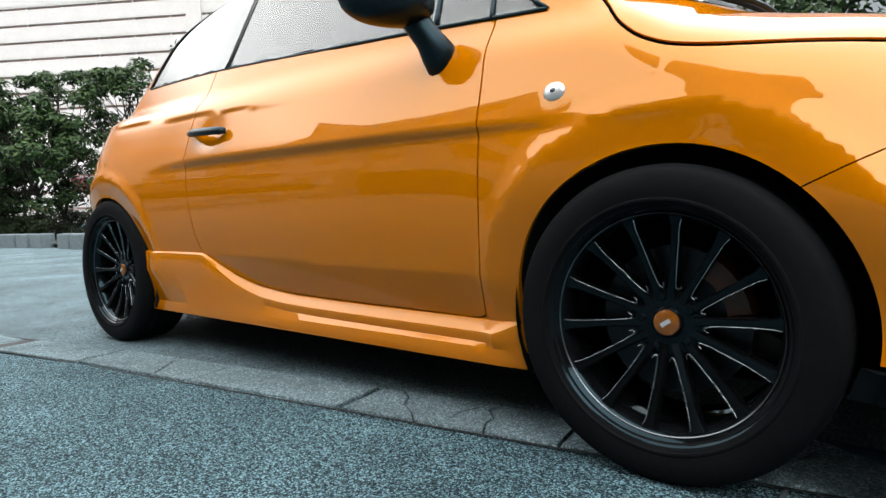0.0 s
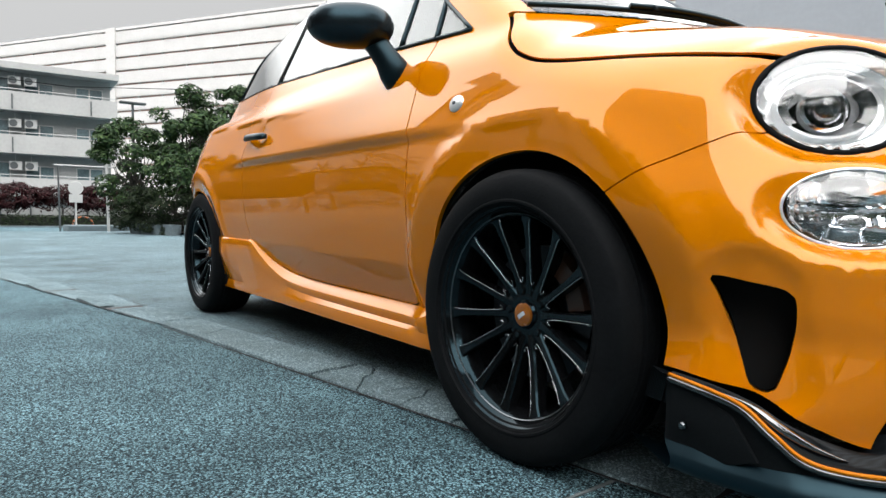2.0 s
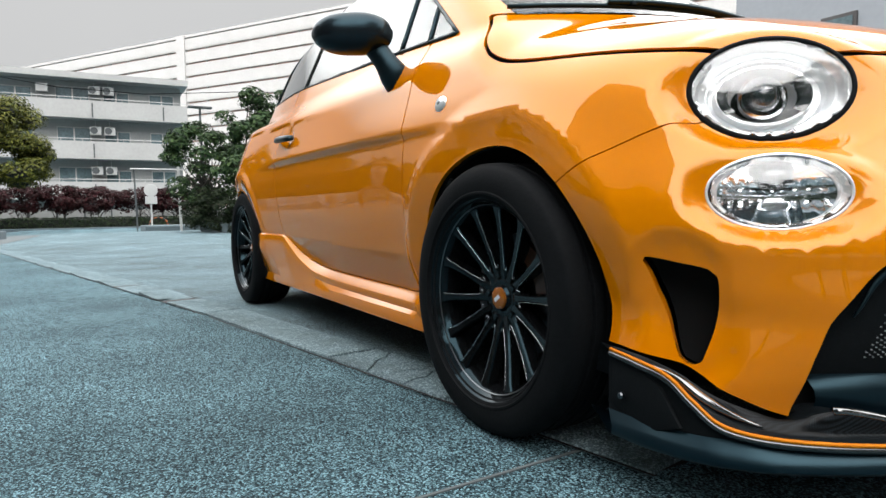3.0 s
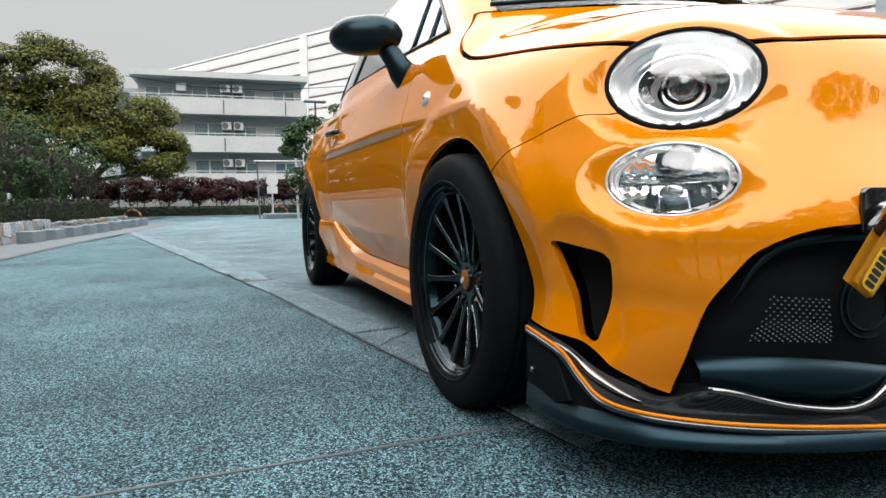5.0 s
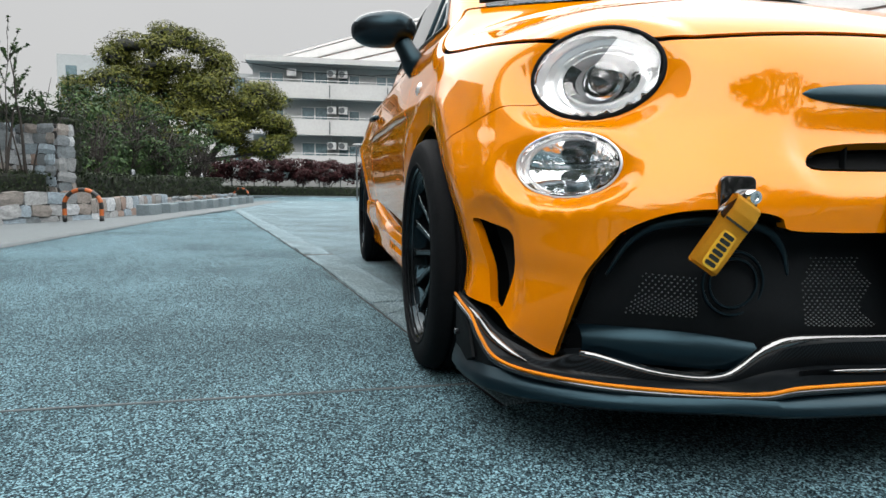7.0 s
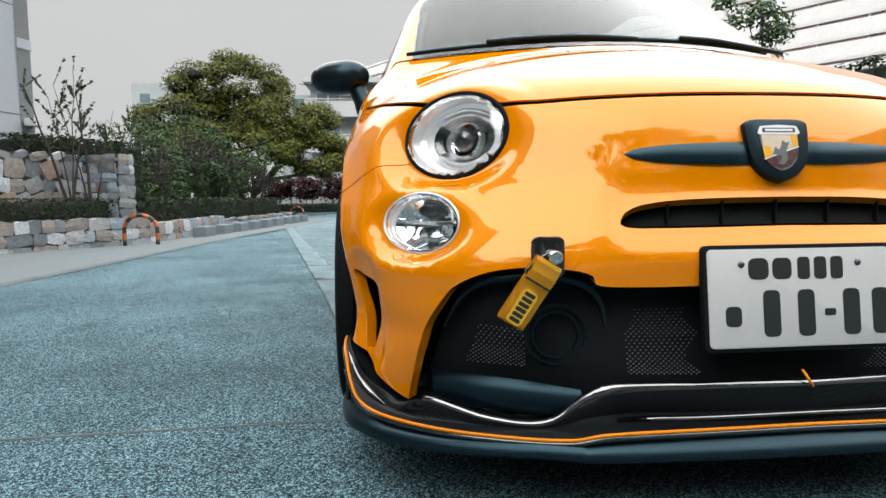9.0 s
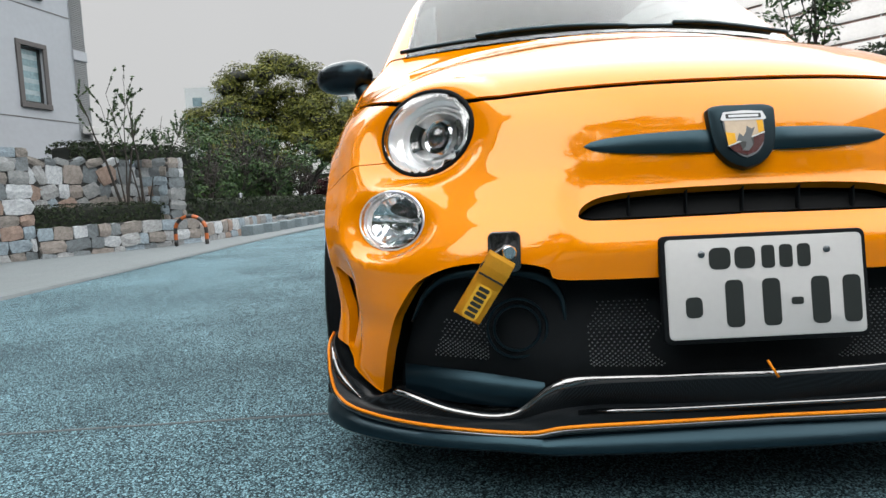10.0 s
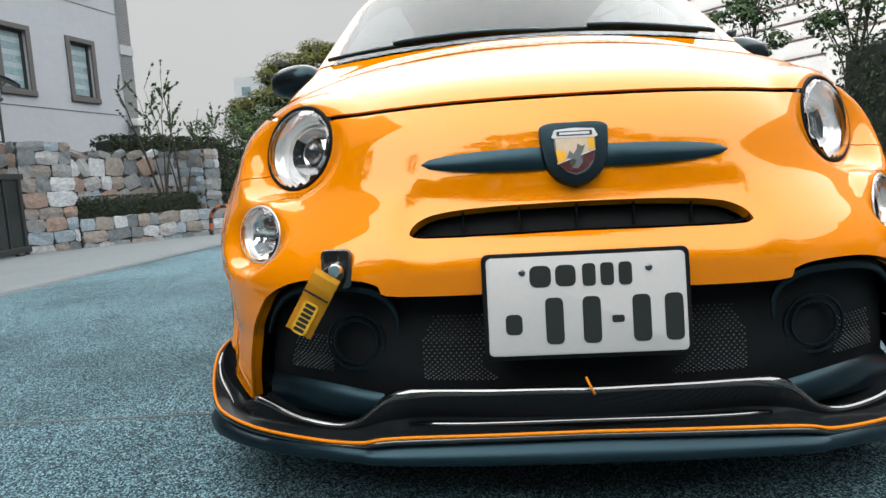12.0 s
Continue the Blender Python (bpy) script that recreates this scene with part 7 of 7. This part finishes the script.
for i, (x, y, top, w) in enumerate(((-19.4, -8.2, 3.2, 1.4), (-21.0, -7.4, 3.7, 1.6), (-23.0, -6.6, 3.4, 1.5), (-17.2, -7.2, 2.8, 1.2), (-24.6, -8.6, 3.6, 1.8), (-26.0, -5.9, 2.9, 1.2))):
    cl = lumps(random.Random(30 + i), 22, (x, y, top * 0.60), (w, w, top * 0.42), 0.30, 0.55)
    tree("small_tree", "loose many-stemmed green tree behind the low wall", (x, y, gz(x)), cl, 75, 0.062, LEAF_MID, [(-0.1, 0, -0.6, 0.3, top * 0.9), (0.1, 0.1, 0.5, -0.4, top * 0.8), (0, -0.1, 0.2, 0.6, top * 0.7)], 40 + i, trunk_r=0.05)
for i, (x, y, top, w) in enumerate(((-18.5, 2.9, 4.1, 1.4), (-18.0, 4.6, 4.7, 1.5), (-16.5, 5.8, 4.6, 1.5), (-15.2, 7.2, 5.6, 1.5), (-19.8, 1.9, 3.2, 1.2), (-13.5, 8.6, 6.2, 1.6), (-17.2, 3.6, 3.4, 1.4))):
    thin = i in (3, 5)
    if not thin:
        x, y, top, w = 0.5 + 1.3 * (x - 0.5), -1.8 + 1.3 * (y + 1.8), 0.53 + 1.3 * (top - 0.53), w * 1.3
    cl = lumps(random.Random(60 + i), 15 if thin else 40, (x, y, top * (0.72 if thin else 0.56)), (w * 0.5, w * 0.5, top * 0.22) if thin else (w, w, top * 0.44), 0.30, 0.60)
    tree("street_tree", "slender green tree with open crown beside the lot", (x, y, gz(x)), cl, 120 if thin else 190, 0.075 if thin else 0.088, LEAF_MID, [(0, 0, 0.2, 0.2, top * 0.95)] if thin else [(0, 0, 0.2, 0.2, top * 0.95), (0.1, 0.1, -0.5, 0.4, top * 0.75)], 70 + i, trunk_r=0.07)
for i, (x, y, r, h) in enumerate(((-13.2, 2.55, 0.75, 0.62), (-14.8, 3.6, 0.8, 0.75), (-12.2, 3.9, 0.9, 0.95), (-16.8, 3.3, 0.7, 0.6), (-11.2, 5.2, 1.1, 1.15), (-18.3, 2.5, 0.95, 1.3), (-17.2, 2.9, 0.85, 1.1), (-19.4, 2.1, 0.85, 1.1))):
    out = 1.65 if i < 5 else 1.3
    x, y, r, h = 0.5 + out * (x - 0.5), -1.8 + out * (y + 1.8), r * 1.4, h * 1.4
    cl = lumps(random.Random(90 + i), 26, (x, y, gz(x) + h * 0.5), (r, r, h * 0.55), 0.26, 0.44)
    tree("clipped_bush", "dense dark green rounded bush by the kerb", (x, y, gz(x)), cl, 230, 0.05, LEAF_HEDGE, [(0, 0, 0.1, 0.1, h * 0.6), (0, 0, -0.2, 0.1, h * 0.5)], 95 + i, "bush", 0.03)
for i, (x, y) in enumerate(((-21.0, 7.0), (-23.0, 7.6))):
    cl = lumps(random.Random(110 + i), 9, (x, y, 1.5), (0.9, 0.9, 0.4), 0.18, 0.36)
    tree("flowering_shrub", "shrub with deep pink blossoms among the trees", (x, y, gz(x)), cl, 40, 0.045, FLOWER, [(0, 0, 0, 0, 1.2)], 112 + i, "shrub", 0.025)
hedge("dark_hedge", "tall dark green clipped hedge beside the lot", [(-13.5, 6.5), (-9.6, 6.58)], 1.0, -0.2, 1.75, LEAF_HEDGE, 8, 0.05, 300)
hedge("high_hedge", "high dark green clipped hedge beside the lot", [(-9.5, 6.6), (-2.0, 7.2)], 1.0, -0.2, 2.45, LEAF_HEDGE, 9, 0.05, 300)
random.seed(8)
kerb0 = None
for k in range(13):
    x = -14.9 - k * 0.84
    y = 4.28 - 0.021 * max(0, -16.6 - x)**1.9
    m = Matrix.Translation((x, y, gz(x) + 0.17)) @ Matrix.Rotation(0.08 * k * 0.35 + random.uniform(-0.06, 0.06), 4, 'Z')
    if kerb0 is None:
        kerb0 = part("kerb_stone", box((0, 0, 0), (0.66, 0.36, 0.42), 0.03), CONCRETE)
        tagged(kerb0, "weathered grey stone kerb block edging the planting", "kerb stone", "row of kerb stones")
        kerb0.matrix_world = m
    elif k not in (3, 8):
        copy_thing(kerb0, m)
bm = bmesh.new()
bm.faces.new([bm.verts.new(p) for p in ((-14.6, 4.5, gz(-14) + 0.1), (-20.5, 4.2, gz(-20) + 0.1), (-25.6, 3.0, gz(-25) + 0.1), (-34, 9, gz(-34) + 0.1), (-20, 22, 0.1), (-2, 9.5, 0.1))])
tagged(part("planting_ground_2", bm, BARK), "dark planted ground behind the kerb stones", "soil", kind="structure")
# trees on the other side of the street, behind the camera, mirrored in the paint
belt_rng = random.Random(77)
for i in range(-2, 17):
    turn = radians(-104 + 9.2 * i)
    far = 12.5 + belt_rng.uniform(-1.2, 1.6)
    x, y = 0.6 + far * math.cos(turn), -0.4 + far * math.sin(turn)
    top, w = 6.2 + 6.0 * math.exp(-((math.degrees(turn) - 6) / 24)**2) + 2.4 * (math.degrees(turn) < -62) + belt_rng.uniform(-1.0, 1.3), 2.0
    cl = lumps(random.Random(130 + i), int(6.5 * top), (x, y, top * 0.55), (w, w, top * 0.46), 0.45, 0.9)
    tree("street_tree", "leafy green tree across the street", (x, y, 0), cl, 110, 0.11, LEAF_MID, [(0, 0, 0.2, 0.2, top * 0.9), (0.1, 0.1, -0.6, 0.4, top * 0.7)], 140 + i, trunk_r=0.10)

# ---- far apartment house with balconies ----
apt = thing("apartment_house", "four-storey grey apartment house with long balconies", "building", m=Matrix.Translation((-51.2, 0.0, -0.6)) @ Matrix.Rotation(-0.03, 4, 'Z'))


def apt_part(name, c, sz, mat, parent=None, label="", bev=0.0):
    return part(name, box(c, sz, bev), mat, parent or apt, label)


Y0, Y1 = -6.2, 6.1
apt_part("wall", (-4.5, (Y0 + Y1) / 2, 5.2), (9, Y1 - Y0 - 0.3, 10.4), GREYW)
apt_part("roof", (-3.9, (Y0 + Y1) / 2, 10.62), (10.6, Y1 - Y0 + 0.5, 0.42), PARAPET, None, "flat pale roof slab")
for f, z in enumerate((2.1, 4.95, 7.8)):
    bal = apt_part("balcony", (0.62, (Y0 + Y1) / 2, z), (1.35, Y1 - Y0 + 0.3, 0.22), PARAPET, None, "long concrete balcony")
    apt_part("parapet", (1.24, (Y0 + Y1) / 2, z + 0.62), (0.12, Y1 - Y0 + 0.3, 1.02), PARAPET, bal)
    apt_part("end_wall", (0.62, Y1 + 0.09, z + 0.62), (1.2, 0.12, 1.02), PARAPET, bal)
    for k in range(3):
        apt_part("downpipe", (1.32, Y0 + 1.6 + k * 4.6, z + 0.45), (0.06, 0.08, 1.0), GREYMETAL, bal)
    part("handrail", tube([(1.24, Y0 - 0.1, z + 1.30), (1.24, Y1 + 0.1, z + 1.30)], 0.03, 6), WHITEPAINT, bal)
    for k in range(10):
        apt_part("rail_post", (1.24, Y0 + 0.3 + k * 1.3, z + 1.22), (0.03, 0.03, 0.2), WHITEPAINT, bal)
    for k, (y, w) in enumerate(((-4.6, 1.9), (-1.2, 2.1), (1.55, 1.7), (4.6, 1.7))):
        win = apt_part("window", (0.03, y, z + 1.35), (0.05, w, 1.75 if k == 1 else 1.35), WHITEPAINT, None, "white framed sliding window")
        for q in (-1, 1):
            apt_part("pane", (0.065, y + q * w / 4, z + 1.35), (0.02, w / 2 - 0.10, (1.75 if k == 1 else 1.35) - 0.14), PANE, win)
for f, z in enumerate((2.1, 4.95, 7.8)):
    for y in (0.15, 1.05) if f else (0.15, 1.05):
        ac = apt_part("air_conditioner", (0.55, y, z + 1.95), (0.34, 0.72, 0.58), WHITEPAINT, None, "white air-conditioner box on the balcony", 0.02)
        fan = part("fan_grille", lathe([(0.0, 0.0), (0.20, 0.0), (0.22, 0.012), (0.24, 0.0)], 20, axis='X'), GREYMETAL, ac)
        fan.location = (0.735, y - 0.10, z + 1.95)
        hung = part("hanger", tube([(0.55, y, z + 2.24), (0.55, y, z + 2.72)], 0.02, 5), WHITEPAINT, ac)
for y, z in ((-3.0, 9.75),):
    apt_part("air_conditioner", (0.55, y, z), (0.34, 0.72, 0.58), WHITEPAINT, None, "", 0.02)
apt_part("annex_wall", (-5.5, Y0 - 1.4, 5.0), (6.0, 2.6, 10.0), GREYW, None, "recessed stair wing")
for z in (3.4, 6.2, 9.0):
    w = apt_part("window", (-2.45, Y0 - 1.2, z), (0.06, 0.9, 1.3), TRIM)
    apt_part("pane", (-2.40, Y0 - 1.2, z), (0.03, 0.76, 1.16), PANE, w)

# ---- long white apartment slab in the distance ----
Ld = Vector((0.847, 0.531, 0))
slab = thing("apartment_slab", "long pale fourteen-storey apartment slab with rows of balconies", "building", m=Matrix.Translation((-187.7, -10.2, -0.8)) @ Matrix.Rotation(math.atan2(Ld.y, Ld.x), 4, 'Z'))
SL = 200.0


def slab_part(name, c, sz, mat, parent=None, label=""):
    return part(name, box(c, sz), mat, parent or slab, label)


slab_part("wall", (SL / 2, 6.75, 18.4), (SL, 13, 36.8), RECESS, None, "warm-toned recessed wall")
for f in range(14):
    z = 0.2 + 2.64 * f
    bal = slab_part("balcony", (SL / 2, 0.9, z), (SL, 2.4, 0.30), WHITEW, None, "white balcony band")
    slab_part("parapet", (SL / 2, -0.22, z + 1.03), (SL, 0.16, 2.16), WHITEW, bal)
    for k in range(33):
        slab_part("divider", (3 + k * 6.0, 0.9, z + 1.35), (0.14, 2.2, 2.4), WHITEW, bal)
        if (k * 7 + f * 5) % 4 == 0:
            slab_part("laundry", (4.4 + k * 6.0, 0.4, z + 2.05), (1.2, 0.3, 0.45), GREYMETAL if k % 2 else WHITEPAINT, bal)
slab_part("roof", (SL / 2, 6.9, 37.15), (SL, 14.4, 0.5), WHITEW)
for x in (56.0, 115.0, 165.0):
    slab_part("stair_tower", (x, 0.2, 18.6), (2.4, 1.6, 37.6), WHITEW, None, "plain white vertical pier")

# ---- plain building across the lot ----
lot = thing("lot_building", "plain grey building across the lot with small windows", "building", m=Matrix.Translation((1.0, 16.0, 0)))
part("wall", box((0, 4, 5), (24, 8, 10.2)), RENDERW, lot)
for k in range(5):
    w = part("window", box((-9 + k * 4.2, -0.02, 4.6), (0.9, 0.12, 1.7), 0.01), TRIM, lot)
    part("pane", box((-9 + k * 4.2, -0.09, 4.6), (0.72, 0.03, 1.5)), PANE, w)
for i, (x, y, top, w) in enumerate(((-1.5, 11.5, 4.6, 1.8), (3.0, 12.5, 5.4, 1.9), (6.0, 12.0, 5.0, 1.8))):
    cl = lumps(random.Random(150 + i), 26, (x, y, top * 0.62), (w, w, top * 0.36), 0.4, 0.8)
    tree("lot_tree", "green garden tree in front of the plain building", (x, y, 0), cl, 90, 0.09, LEAF_MID, [(0, 0, 0.2, 0.2, top * 0.9), (0.1, 0.1, -0.6, 0.4, top * 0.7)], 160 + i, trunk_r=0.12)
far_b = part("distant_block", box((0, 0, 0), (14, 5.2, 18.0)), GREYW, None)
far_b.location = (-96, -31.2, 7.4)
tagged(far_b, "small pale block in the distance beyond the trees", "building")
for z in (1.2, 4.2, 7.0):
    part("window", box((7.02, -0.9, z), (0.1, 1.3, 1.2)), PANE, far_b)

# ---- red hedge, low wall and fence before the apartment house ----
for i, (y, w) in enumerate(((-5.6, 1.1), (-3.9, 1.2), (-2.2, 1.1), (-0.4, 0.9), (2.3, 1.2), (4.1, 1.2), (5.6, 1.0), (-7.4, 1.2))):
    cl = lumps(random.Random(170 + i), 30, (-41.0, y, 1.2), (0.9, w * 1.45, 0.7), 0.35, 0.55)
    tree("red_shrub", "dark red leaved shrub on thin stems", (-41.0, y, gz(-41)), cl, 130, 0.085, LEAF_RED, [(0, 0.1, 0.1, 0.3, 1.7), (0, -0.1, -0.1, -0.4, 1.6)], 180 + i, "shrub", 0.04)
hedge("far_low_hedge", "dark low hedge under the red shrubs", [(-39.6, -9.0), (-39.6, 7.0)], 0.8, -0.75, 0.15, LEAF_HEDGE, 9, 0.08, 120)
fw = part("low_wall_1", box((-39.0, -1.0, -0.55), (0.25, 18, 0.35), 0.02), CONCRETE)
tagged(fw, "low grey concrete kerb wall under the hedge", "wall", kind="structure")
fence = thing("white_fence", "pale grey low fence behind the red shrubs", "fence", m=Matrix.Translation((-43.0, 0, 0)))
part("panel", box((0, -1, 0.3), (0.06, 18, 0.7)), PARAPET, fence)
for k in range(13):
    part("post", box((0.06, -9.6 + 1.45 * k, 0.3), (0.08, 0.08, 0.95)), GREYMETAL, fence)

# ---- kerb island with its signs, posts and lamp ----
isl = part("kerb_island", box((0, 0, 0), (1.1, 7.0, 0.36), 0.05), CONCRETE)
isl.location, isl.rotation_euler = (-30.2, 4.6, gz(-30) + 0.08), (0, 0, 0.10)
tagged(isl, "low concrete kerb island with posts", "kerb", kind="structure")
sgn = thing("road_sign", "round white sign with a plate on a white post", "road sign", m=Matrix.Translation((-31.37, 1.66, gz(-31))))
part("post", tube([(0, 0, 0), (0, 0, 2.15)], 0.04, 10), WHITEPAINT, sgn)
part("disc", lathe([(0.0, 0.05), (0.29, 0.05), (0.30, 0.04), (0.29, 0.03), (0.0, 0.03)], 32, axis='X'), WHITEPAINT, sgn, smooth=30).location = (0.02, 0, 1.88)
part("plate", box((0.06, 0, 1.42), (0.02, 0.52, 0.36), 0.005), WHITEPAINT, sgn)
gan = thing("barrier_frame", "tall white post with a cross bar and a dark post", "post", m=Matrix.Translation((-28.5, 2.55, gz(-28))))
part("white_post", tube([(0, 0, 0), (0, -0.05, 2.85)], 0.055, 10), WHITEPAINT, gan)
part("dark_post", tube([(-0.5, -1.7, 0), (-0.5, -1.75, 2.75)], 0.035, 8), GREYMETAL, gan)
part("cross_bar", tube([(-0.02, 0.45, 2.68), (-0.5, -1.9, 2.70)], 0.03, 8), WHITEPAINT, gan)
lamp = thing("street_lamp", "slim dark street lamp with a flat head", "street lamp", m=Matrix.Translation((-26.4, 3.18, gz(-26))))
part("pole", tube([(0, 0, 0), (0, 0, 2.0), (0, -0.05, 5.05)], [0.07, 0.06, 0.045], 10), GREYMETAL, lamp)
part("lamp_head", box((0.0, -0.05, 5.10), (0.30, 0.95, 0.09), 0.03), GREYMETAL, lamp)
lamp2 = copy_thing(lamp, Matrix.Translation((-20.0, 8.6, gz(-20))) @ Matrix.Rotation(1.2, 4, 'Z'))
cable = part("power_cable", tube([(-48, -6.5, 9.3), (-47, -2.0, 8.6), (-46, 3.0, 8.4), (-45, 10.0, 9.0)], 0.025, 5), BLACK)
tagged(cable, "thin dark overhead cable before the apartment house", "cable")
